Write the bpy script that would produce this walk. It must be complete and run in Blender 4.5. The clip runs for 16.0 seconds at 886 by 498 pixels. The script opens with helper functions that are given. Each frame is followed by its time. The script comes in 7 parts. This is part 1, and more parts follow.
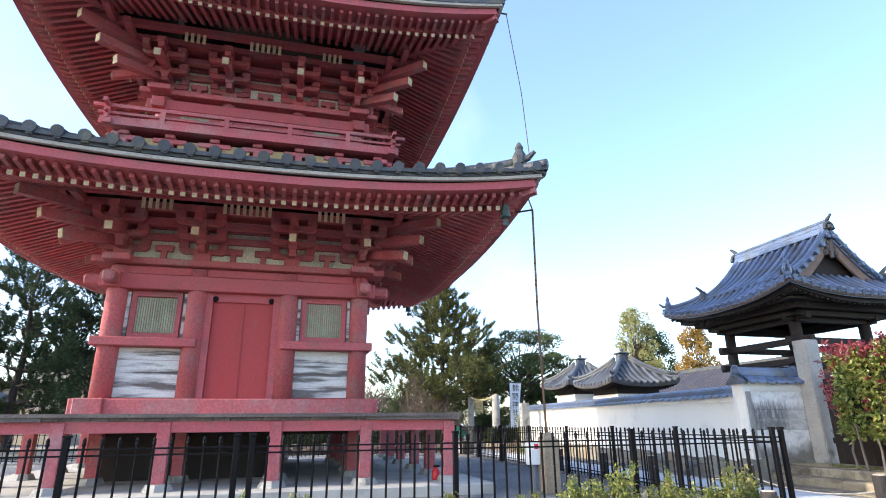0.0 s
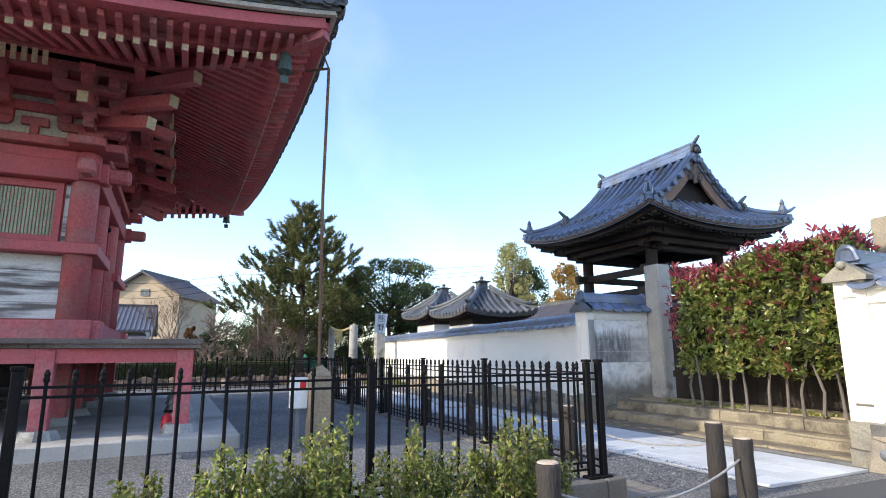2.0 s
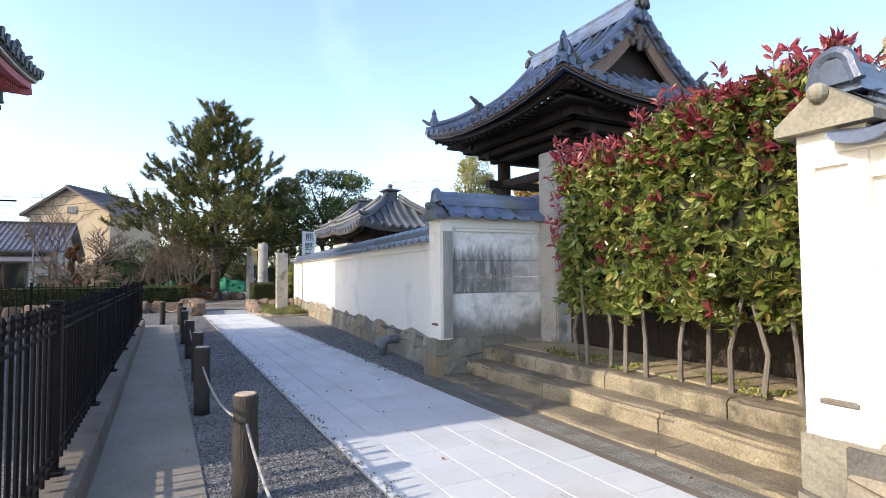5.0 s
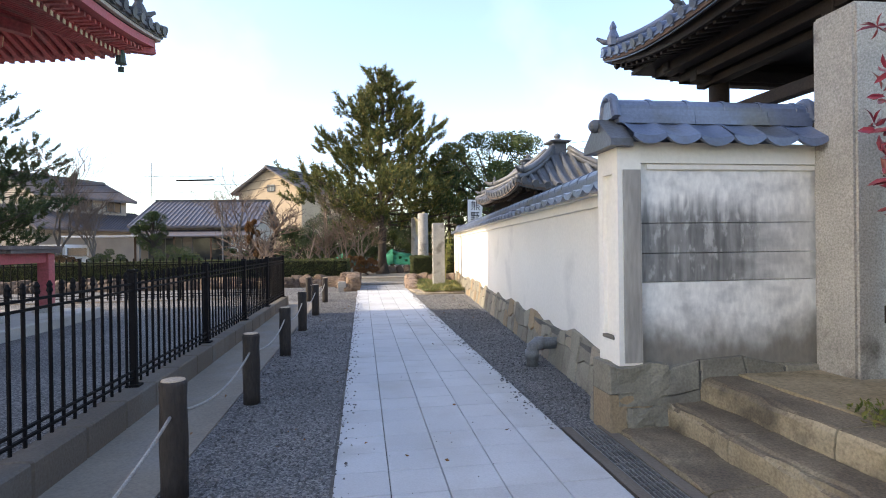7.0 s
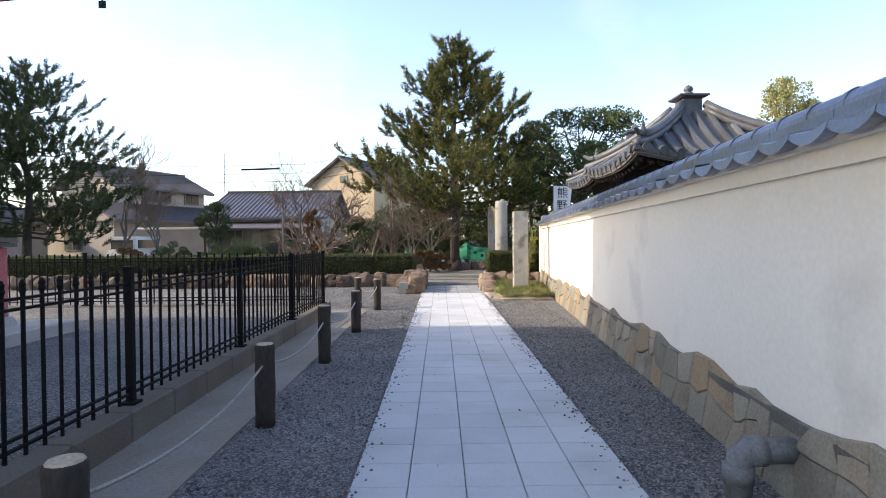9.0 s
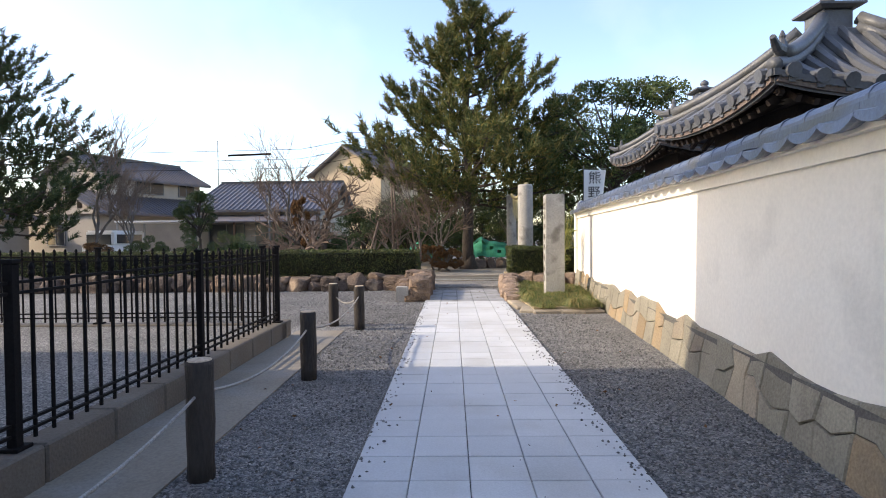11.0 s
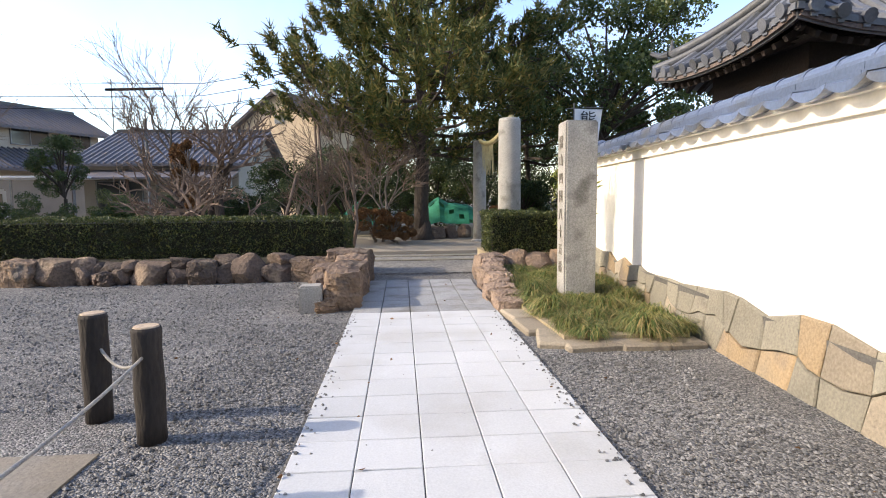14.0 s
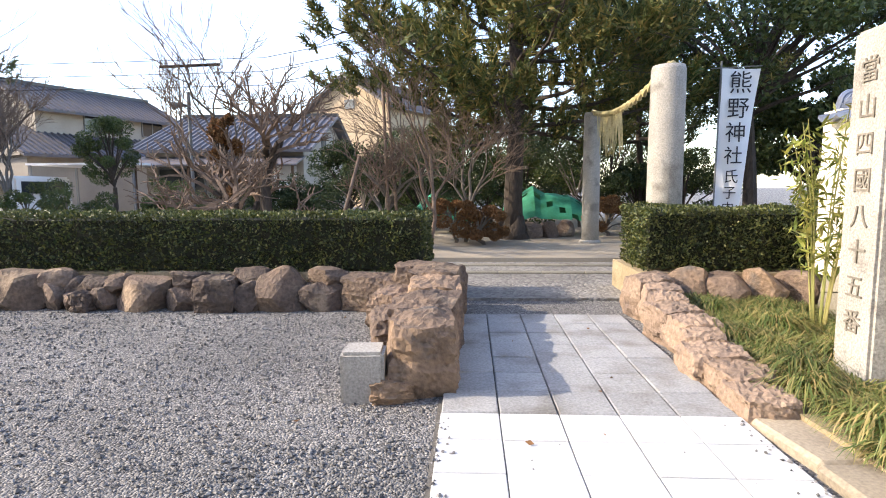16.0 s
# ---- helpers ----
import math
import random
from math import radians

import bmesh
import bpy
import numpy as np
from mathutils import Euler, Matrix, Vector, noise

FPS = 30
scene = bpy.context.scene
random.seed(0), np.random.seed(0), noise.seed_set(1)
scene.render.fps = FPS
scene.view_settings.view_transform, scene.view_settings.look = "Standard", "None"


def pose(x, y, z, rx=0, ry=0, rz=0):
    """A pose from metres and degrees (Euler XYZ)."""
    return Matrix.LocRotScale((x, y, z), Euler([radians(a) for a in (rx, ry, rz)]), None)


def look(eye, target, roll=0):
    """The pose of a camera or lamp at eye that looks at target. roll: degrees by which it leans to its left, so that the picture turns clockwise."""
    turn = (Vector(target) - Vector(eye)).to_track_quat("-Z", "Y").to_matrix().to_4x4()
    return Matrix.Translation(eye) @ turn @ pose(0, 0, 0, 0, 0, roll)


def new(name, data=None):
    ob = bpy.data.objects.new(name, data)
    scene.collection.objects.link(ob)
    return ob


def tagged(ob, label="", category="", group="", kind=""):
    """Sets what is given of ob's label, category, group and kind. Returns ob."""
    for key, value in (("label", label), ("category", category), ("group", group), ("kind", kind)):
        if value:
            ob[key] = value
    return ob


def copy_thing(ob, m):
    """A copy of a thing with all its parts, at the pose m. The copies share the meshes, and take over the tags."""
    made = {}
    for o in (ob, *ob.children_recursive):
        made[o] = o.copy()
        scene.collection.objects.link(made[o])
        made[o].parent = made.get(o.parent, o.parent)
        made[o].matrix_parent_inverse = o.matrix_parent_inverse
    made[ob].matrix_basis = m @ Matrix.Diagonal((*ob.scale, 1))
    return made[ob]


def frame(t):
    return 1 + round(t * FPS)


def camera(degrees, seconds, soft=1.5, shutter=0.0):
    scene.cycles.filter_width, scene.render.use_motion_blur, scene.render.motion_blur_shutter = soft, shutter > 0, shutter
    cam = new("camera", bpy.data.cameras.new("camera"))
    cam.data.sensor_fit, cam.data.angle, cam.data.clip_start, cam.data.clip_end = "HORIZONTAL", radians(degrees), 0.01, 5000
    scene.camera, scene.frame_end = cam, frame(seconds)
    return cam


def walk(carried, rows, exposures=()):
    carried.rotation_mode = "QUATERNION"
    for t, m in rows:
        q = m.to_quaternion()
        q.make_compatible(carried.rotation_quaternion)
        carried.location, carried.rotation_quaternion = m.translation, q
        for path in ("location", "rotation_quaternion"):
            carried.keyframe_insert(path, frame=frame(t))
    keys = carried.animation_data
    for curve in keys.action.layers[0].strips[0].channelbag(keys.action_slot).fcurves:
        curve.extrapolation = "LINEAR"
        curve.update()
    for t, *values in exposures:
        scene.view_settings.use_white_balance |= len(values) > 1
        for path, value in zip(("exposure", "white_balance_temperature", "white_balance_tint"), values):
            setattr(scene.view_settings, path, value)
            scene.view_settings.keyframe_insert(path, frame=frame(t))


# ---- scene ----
cam = camera(77.3, 16.0, 1.0)
METRES, EYE, TILT, LEAN, TURN = 25.0, 1.275, 0.0, 0.0, -14.75
ROWS = [
    (0.0, 0.0, 0.0, 0.0, 0.15, 17.43, 0.48),
    (0.5, 0.0162, 0.026, -0.0011, -0.25, 13.78, 0.44),
    (1.0, 0.0355, 0.0509, -0.0012, -1.49, 12.26, 0.55),
    (1.5, 0.056, 0.0749, -0.0003, -4.97, 11.34, 0.44),
    (2.0, 0.0745, 0.1013, -0.001, -10.69, 10.71, 0.33),
    (2.5, 0.0943, 0.1229, -0.0006, -11.75, 9.55, 0.25),
    (3.0, 0.1174, 0.1431, -0.0007, -13.18, 8.14, 0.35),
    (3.5, 0.1445, 0.1595, -0.0006, -16.64, 6.44, 0.39),
    (6.0, 0.2268, 0.2771, 0.0034, -4.07, 0.5, 0.92),
    (6.5, 0.2329, 0.307, 0.0031, 1.21, -0.11, 0.93),
    (7.0, 0.2305, 0.3392, 0.003, 6.48, -0.26, 0.78),
    (7.5, 0.2305, 0.3709, 0.0029, 9.92, -0.48, 0.75),
    (8.0, 0.2245, 0.4023, 0.0036, 10.99, -0.74, 0.62),
    (8.5, 0.2198, 0.4332, 0.0044, 12.0, -0.74, 0.6),
    (9.0, 0.2111, 0.4637, 0.0033, 14.5, -0.86, 0.53),
    (11.5, 0.1716, 0.6218, 0.0005, 15.74, -1.7, 0.59),
    (12.0, 0.1629, 0.6518, 0.0007, 15.37, -2.58, 0.44),
    (12.5, 0.1533, 0.6837, -0.0007, 14.18, -3.43, 0.42),
    (13.0, 0.1453, 0.7142, -0.0005, 12.83, -4.81, 0.43),
    (13.5, 0.1374, 0.7462, 0.0001, 11.4, -5.06, 0.45),
    (14.0, 0.1302, 0.7774, -0.001, 10.42, -5.32, 0.46),
    (14.5, 0.1223, 0.8092, -0.002, 9.91, -5.5, 0.45),
    (15.0, 0.1125, 0.8374, -0.002, 9.59, -5.86, 0.4),
    (15.5, 0.0988, 0.8649, -0.0011, 12.91, -6.31, 0.3),
    (16.0, 0.0846, 0.8904, -0.0021, 17.57, -6.28, 0.31),
]
EXPOSURES = [(0.0, 0.72, 6700, 10), (1.0, 0.7, 6750, 10), (1.5, 0.55, 6700, 10), (2.5, 0.16, 6450, 10), (3.5, 0.12, 6350, 10), (6.0, 0.58, 7700, 13), (7.0, 0.6, 7800, 13), (9.0, 0.43, 7600, 13), (12.5, 0.29, 7600, 14), (14.5, 0.32, 7400, 13), (15.5, 0.57, 7500, 13), (16.0, 0.82, 7600, 14)]
walk(cam, [(t, pose(0, 0, EYE, TILT, LEAN, TURN) @ pose(METRES * x, METRES * y, METRES * z, 90 + pitch, roll, yaw)) for t, x, y, z, yaw, pitch, roll in ROWS], EXPOSURES)

# world and sun: low winter sun from the west, thin bright haze
SUN_WAY = Vector((0.866, 0.035, -0.5)).normalized()
world = bpy.data.worlds.new("world")
scene.world = world
world.use_nodes = True
wn = world.node_tree.nodes
wl = world.node_tree.links
sky = wn.new("ShaderNodeTexSky")
sky.sky_type = "NISHITA"
sky.sun_disc = False
sky.sun_elevation = radians(30)
sky.sun_rotation = radians(-92)
sky.air_density, sky.dust_density, sky.ozone_density = 1.0, 1.1, 2.2
wn["Background"].inputs["Strength"].default_value = 0.15
haze = wn.new("ShaderNodeMix")
haze.data_type, haze.blend_type = "RGBA", "MIX"
haze.inputs[0].default_value = 0.12
haze.inputs[7].default_value = (8.5, 9.0, 9.4, 1)
lift = wn.new("ShaderNodeHueSaturation")
lift.inputs["Hue"].default_value, lift.inputs["Saturation"].default_value, lift.inputs["Value"].default_value = 0.507, 1.15, 2.45
wl.new(sky.outputs[0], lift.inputs["Color"])
cloud = wn.new("ShaderNodeTexNoise")
cloud.inputs["Scale"].default_value, cloud.inputs["Detail"].default_value = 2.6, 7.0
veil = wn.new("ShaderNodeMapRange")
veil.inputs[1].default_value, veil.inputs[2].default_value, veil.inputs[3].default_value, veil.inputs[4].default_value = 0.52, 0.8, 0.06, 0.34
wl.new(cloud.outputs[0], veil.inputs[0])
wl.new(veil.outputs[0], haze.inputs[0])
wl.new(lift.outputs[0], haze.inputs[6])
wl.new(haze.outputs[2], wn["Background"].inputs["Color"])
sun = new("sun", bpy.data.lights.new("sun", "SUN"))
sun.data.energy = 3.9
sun.data.angle = radians(0.5)
sun.data.color = (1.0, 0.94, 0.84)
sun.matrix_world = look((-30, 0, 30), Vector((-30, 0, 30)) + SUN_WAY)

# ---- materials ----
def mat(name, base, var=None, scale=3.0, fine=45.0, rough=0.8, bump=0.25, metal=0.0, spec=0.4, rnd=0.0, island=0.0, grain=0.35, stretch=(1, 1, 1), dirt=None, dirt_scale=1.2, dirt_lo=0.5, dirt_hi=0.7, dist=0.02):
    """Two scales of noise on world position, an optional dirt layer, and an optional change from piece to piece."""
    m = bpy.data.materials.new(name)
    m.use_nodes = True
    n, l = m.node_tree.nodes, m.node_tree.links
    b = n["Principled BSDF"]
    geo = n.new("ShaderNodeNewGeometry")
    mp = n.new("ShaderNodeMapping")
    mp.inputs["Scale"].default_value = stretch
    l.new(geo.outputs["Position"], mp.inputs["Vector"])

    def noise_tex(s, detail=5.0):
        t = n.new("ShaderNodeTexNoise")
        t.inputs["Scale"].default_value, t.inputs["Detail"].default_value = s, detail
        l.new(mp.outputs[0], t.inputs["Vector"])
        return t

    def mix(kind, fac, a, c):
        x = n.new("ShaderNodeMix")
        x.data_type, x.blend_type = "RGBA", kind
        for slot, v in ((0, fac), (6, a), (7, c)):
            if isinstance(v, (float, int)):
                x.inputs[slot].default_value = v
            elif isinstance(v, tuple):
                x.inputs[slot].default_value = (*v, 1)
            else:
                l.new(v, x.inputs[slot])
        return x.outputs[2]

    def ramp(src, lo, hi):
        r = n.new("ShaderNodeMapRange")
        r.inputs[1].default_value, r.inputs[2].default_value = lo, hi
        l.new(src, r.inputs[0])
        return r.outputs[0]

    large, small = noise_tex(scale), noise_tex(fine, 6.0)
    var = var or tuple(c * 0.7 for c in base)
    col = mix("MIX", ramp(large.outputs[0], 0.3, 0.7), base, var)
    if dirt:
        d = noise_tex(dirt_scale, 8.0)
        col = mix("MIX", ramp(d.outputs[0], dirt_lo, dirt_hi), col, dirt)
    g = ramp(small.outputs[0], 0.25, 0.75)
    dark = mix("MIX", g, (1 - grain,) * 3, (1 + grain * 0.6,) * 3)
    col = mix("MULTIPLY", 1.0, col, dark)
    for amount, node, out in ((rnd, "ShaderNodeObjectInfo", "Random"), (island, "ShaderNodeNewGeometry", "Random Per Island")):
        if amount:
            src = n.new(node).outputs[out]
            col = mix("MULTIPLY", 1.0, col, mix("MIX", src, (1 - amount,) * 3, (1 + amount,) * 3))
    l.new(col, b.inputs["Base Color"])
    b.inputs["Roughness"].default_value, b.inputs["Metallic"].default_value = rough, metal
    b.inputs["Specular IOR Level"].default_value = spec
    if bump:
        bp = n.new("ShaderNodeBump")
        bp.inputs["Strength"].default_value, bp.inputs["Distance"].default_value = bump, dist
        l.new(small.outputs[0], bp.inputs["Height"])
        l.new(bp.outputs[0], b.inputs["Normal"])
    return m


def pebble_mat(name, cols, scale, rough=0.85, bump=0.9):
    """Loose gravel: cells of differing greys with rounded relief."""
    m = bpy.data.materials.new(name)
    m.use_nodes = True
    n, l = m.node_tree.nodes, m.node_tree.links
    b = n["Principled BSDF"]
    geo = n.new("ShaderNodeNewGeometry")
    v = n.new("ShaderNodeTexVoronoi")
    v.inputs["Scale"].default_value = scale
    l.new(geo.outputs["Position"], v.inputs["Vector"])
    sep = n.new("ShaderNodeSeparateColor")
    l.new(v.outputs["Color"], sep.inputs[0])
    r = n.new("ShaderNodeValToRGB")
    r.color_ramp.elements.remove(r.color_ramp.elements[1])
    for i, c in enumerate(cols):
        e = r.color_ramp.elements[0] if i == 0 else r.color_ramp.elements.new(i / (len(cols) - 1))
        e.color = (*c, 1)
    l.new(sep.outputs[0], r.inputs[0])
    big = n.new("ShaderNodeTexNoise")
    big.inputs["Scale"].default_value, big.inputs["Detail"].default_value = 0.9, 6.0
    l.new(geo.outputs["Position"], big.inputs["Vector"])
    rr = n.new("ShaderNodeMapRange")
    rr.inputs[1].default_value, rr.inputs[2].default_value, rr.inputs[3].default_value, rr.inputs[4].default_value = 0.3, 0.7, 0.72, 1.2
    l.new(big.outputs[0], rr.inputs[0])
    x = n.new("ShaderNodeMix")
    x.data_type, x.blend_type = "RGBA", "MULTIPLY"
    x.inputs[0].default_value = 1.0
    l.new(r.outputs[0], x.inputs[6])
    l.new(rr.outputs[0], x.inputs[7])
    l.new(x.outputs[2], b.inputs["Base Color"])
    b.inputs["Roughness"].default_value = rough
    bp = n.new("ShaderNodeBump")
    bp.invert = True
    bp.inputs["Strength"].default_value, bp.inputs["Distance"].default_value = bump, 0.02
    l.new(v.outputs["Distance"], bp.inputs["Height"])
    l.new(bp.outputs[0], b.inputs["Normal"])
    return m


def leaf_mat(name, cols, rough=0.5, spec=0.4, trans=0.25):
    """Leaves: hue changes from leaf to leaf, some light passes through."""
    m = bpy.data.materials.new(name)
    m.use_nodes = True
    n, l = m.node_tree.nodes, m.node_tree.links
    b = n["Principled BSDF"]
    geo = n.new("ShaderNodeNewGeometry")
    r = n.new("ShaderNodeValToRGB")
    r.color_ramp.elements.remove(r.color_ramp.elements[1])
    for i, c in enumerate(cols):
        e = r.color_ramp.elements[0] if i == 0 else r.color_ramp.elements.new(i / (len(cols) - 1))
        e.color = (*c, 1)
    l.new(geo.outputs["Random Per Island"], r.inputs[0])
    big = n.new("ShaderNodeTexNoise")
    big.inputs["Scale"].default_value = 1.6
    l.new(geo.outputs["Position"], big.inputs["Vector"])
    rr = n.new("ShaderNodeMapRange")
    rr.inputs[1].default_value, rr.inputs[2].default_value, rr.inputs[3].default_value, rr.inputs[4].default_value = 0.3, 0.7, 0.7, 1.3
    l.new(big.outputs[0], rr.inputs[0])
    x = n.new("ShaderNodeMix")
    x.data_type, x.blend_type = "RGBA", "MULTIPLY"
    x.inputs[0].default_value = 1.0
    l.new(r.outputs[0], x.inputs[6])
    l.new(rr.outputs[0], x.inputs[7])
    l.new(x.outputs[2], b.inputs["Base Color"])
    b.inputs["Roughness"].default_value, b.inputs["Specular IOR Level"].default_value = rough, spec
    t = n.new("ShaderNodeBsdfTranslucent")
    l.new(x.outputs[2], t.inputs["Color"])
    s = n.new("ShaderNodeMixShader")
    s.inputs[0].default_value = trans
    l.new(b.outputs[0], s.inputs[1])
    l.new(t.outputs[0], s.inputs[2])
    l.new(s.outputs[0], n["Material Output"].inputs["Surface"])
    return m


GRAVEL = pebble_mat("gravel_grey", [(0.06, 0.06, 0.06), (0.13, 0.129, 0.126), (0.215, 0.21, 0.202), (0.36, 0.345, 0.32)], 84)
GRAVEL_FAR = pebble_mat("gravel_pale", [(0.14, 0.13, 0.12), (0.22, 0.21, 0.19), (0.3, 0.28, 0.25)], 26)
PEBBLE = mat("pebble_stone", (0.23, 0.226, 0.218), (0.14, 0.138, 0.134), island=0.6, rough=0.85, bump=0.1)
RED = mat("vermilion_paint_faded", (0.48, 0.09, 0.1), (0.4, 0.095, 0.102), 1.6, 30, 0.62, 0.3, rnd=0.1, grain=0.22, dirt=(0.3, 0.1, 0.09), dirt_scale=2.4, dirt_lo=0.52, dirt_hi=0.75)
RED_WORN = mat("vermilion_paint_worn", (0.49, 0.105, 0.112), (0.4, 0.12, 0.122), 2.2, 26, 0.72, 0.4, rnd=0.14, grain=0.3, dirt=(0.37, 0.19, 0.185), dirt_scale=2.2, dirt_lo=0.5, dirt_hi=0.85)
RED_DOOR = mat("vermilion_door_paint", (0.47, 0.042, 0.042), (0.4, 0.045, 0.045), 1.4, 30, 0.5, 0.12, grain=0.12, dirt=(0.33, 0.11, 0.09), dirt_scale=5, dirt_lo=0.68, dirt_hi=0.8, stretch=(1, 1, 0.35))
CREAM = mat("ochre_end_paint", (0.62, 0.52, 0.34), (0.5, 0.4, 0.27), 6, 40, 0.7, 0.1, rnd=0.15)
OCHRE = mat("ochre_panel", (0.4, 0.29, 0.13), (0.3, 0.2, 0.1), 3, 30, 0.8, 0.2, rnd=0.12)
PLASTER_OLD = mat("old_panel_plaster", (0.72, 0.7, 0.56), (0.58, 0.56, 0.45), 2.5, 30, 0.85, 0.2, rnd=0.12)
BOARD_WHITE = mat("peeling_white_board", (0.74, 0.73, 0.7), (0.62, 0.61, 0.58), 2, 40, 0.8, 0.3, stretch=(0.6, 1, 6), dirt=(0.17, 0.15, 0.14), dirt_scale=1.6, dirt_lo=0.5, dirt_hi=0.62)
SLAT_GREEN = mat("faded_green_slat", (0.36, 0.39, 0.27), (0.28, 0.3, 0.2), 5, 50, 0.7, 0.1, rnd=0.12)
WOOD_GREY = mat("weathered_grey_wood", (0.2, 0.16, 0.14), (0.13, 0.1, 0.09), 2.5, 35, 0.85, 0.4, rnd=0.15, stretch=(1, 1, 1))
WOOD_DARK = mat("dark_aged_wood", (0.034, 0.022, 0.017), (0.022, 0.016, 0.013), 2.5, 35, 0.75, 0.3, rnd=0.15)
WOOD_BROWN = mat("brown_aged_wood", (0.16, 0.09, 0.055), (0.1, 0.06, 0.04), 2.5, 35, 0.75, 0.3, rnd=0.15)
BARGE = mat("pale_brown_barge_wood", (0.3, 0.19, 0.135), (0.22, 0.135, 0.1), 2.5, 35, 0.8, 0.3)
TILE = mat("smoked_clay_tile", (0.135, 0.175, 0.265), (0.09, 0.118, 0.18), 1.5, 40, 0.32, 0.15, spec=0.6, rnd=0.22, grain=0.2, dirt=(0.1, 0.1, 0.095), dirt_scale=2.2)
TILE_OLD = mat("old_roof_tile", (0.085, 0.09, 0.1), (0.06, 0.062, 0.065), 1.5, 40, 0.55, 0.25, rnd=0.25, dirt=(0.12, 0.115, 0.09), dirt_scale=3, dirt_lo=0.5, dirt_hi=0.66)
TILE_HALL = mat("weathered_hall_tile", (0.15, 0.16, 0.18), (0.085, 0.09, 0.1), 1.5, 40, 0.42, 0.2, rnd=0.25, grain=0.2, dirt=(0.1, 0.1, 0.09), dirt_scale=2.5)
TILE_EDGE = mat("pale_tile_edge", (0.52, 0.46, 0.39), (0.38, 0.34, 0.29), 2, 40, 0.8, 0.2)
STONE = mat("granite_warm", (0.295, 0.268, 0.205), (0.22, 0.2, 0.155), 2.2, 55, 0.85, 0.5, rnd=0.16, grain=0.28, dirt=(0.17, 0.15, 0.12), dirt_scale=2.6, dirt_lo=0.55, dirt_hi=0.72, dist=0.012)
STONE_TAN = mat("granite_tan", (0.35, 0.295, 0.215), (0.265, 0.22, 0.165), 2.2, 55, 0.85, 0.5, rnd=0.2, grain=0.28, dirt=(0.2, 0.17, 0.14), dirt_scale=2.6, dirt_lo=0.55, dirt_hi=0.72, dist=0.012)
STONE_OCHRE = mat("granite_ochre", (0.33, 0.235, 0.135), (0.27, 0.21, 0.14), 2.6, 55, 0.85, 0.5, rnd=0.2, grain=0.28, dirt=(0.2, 0.16, 0.12), dirt_scale=3.0, dirt_lo=0.55, dirt_hi=0.72, dist=0.012)
STONE_GREY = mat("granite_grey", (0.41, 0.39, 0.35), (0.31, 0.295, 0.265), 2.5, 70, 0.85, 0.6, rnd=0.12, grain=0.4, dirt=(0.16, 0.15, 0.13), dirt_scale=3, dirt_lo=0.56, dirt_hi=0.7, dist=0.012)
STONE_MOSS = mat("mossy_step_stone", (0.4, 0.335, 0.225), (0.27, 0.22, 0.14), 3.2, 60, 0.92, 0.9, rnd=0.1, grain=0.35, dirt=(0.125, 0.105, 0.075), dirt_scale=3.4, dirt_lo=0.5, dirt_hi=0.68, dist=0.012)
TREAD_MOSS = mat("lichen_dark_tread", (0.25, 0.2, 0.135), (0.14, 0.11, 0.075), 3.4, 70, 0.95, 0.7, rnd=0.1, grain=0.45, dirt=(0.3, 0.25, 0.165), dirt_scale=3.0, dirt_lo=0.55, dirt_hi=0.72, dist=0.012)
PIER_STREAK = mat("weather_streaked_plaster", (0.5, 0.465, 0.41), (0.27, 0.25, 0.225), 5.0, 40, 0.9, 0.25, grain=0.25, stretch=(1, 1, 0.16), dirt=(0.74, 0.71, 0.65), dirt_scale=4.5, dirt_lo=0.54, dirt_hi=0.66)
ROCK = mat("field_rock", (0.215, 0.148, 0.105), (0.12, 0.088, 0.068), 3.0, 30, 0.88, 0.8, rnd=0.25, grain=0.45, dirt=(0.3, 0.22, 0.15), dirt_scale=2.4, dirt_lo=0.58, dirt_hi=0.7, dist=0.03)
ROCK_DARK = mat("field_rock_dark", (0.14, 0.1, 0.078), (0.085, 0.064, 0.052), 3.0, 30, 0.88, 0.8, rnd=0.25, grain=0.45, dirt=(0.24, 0.18, 0.13), dirt_scale=2.6, dirt_lo=0.58, dirt_hi=0.7, dist=0.03)
ROCK_TAN = mat("field_rock_tan", (0.275, 0.185, 0.12), (0.165, 0.115, 0.082), 3.0, 30, 0.88, 0.8, rnd=0.2, grain=0.4, dirt=(0.12, 0.1, 0.085), dirt_scale=3.2, dirt_lo=0.54, dirt_hi=0.66, dist=0.03)
ROCK_PINK = mat("pinkish_edging_rock", (0.34, 0.245, 0.175), (0.24, 0.17, 0.125), 3.0, 35, 0.88, 0.7, rnd=0.15, grain=0.35, dirt=(0.19, 0.14, 0.11), dirt_scale=3.0, dirt_lo=0.56, dirt_hi=0.68, dist=0.02)
PLASTER = mat("white_lime_plaster", (0.85, 0.81, 0.73), (0.81, 0.765, 0.68), 0.8, 30, 0.9, 0.12, grain=0.06, dirt=(0.62, 0.59, 0.53), dirt_scale=1.1, dirt_lo=0.6, dirt_hi=0.8)


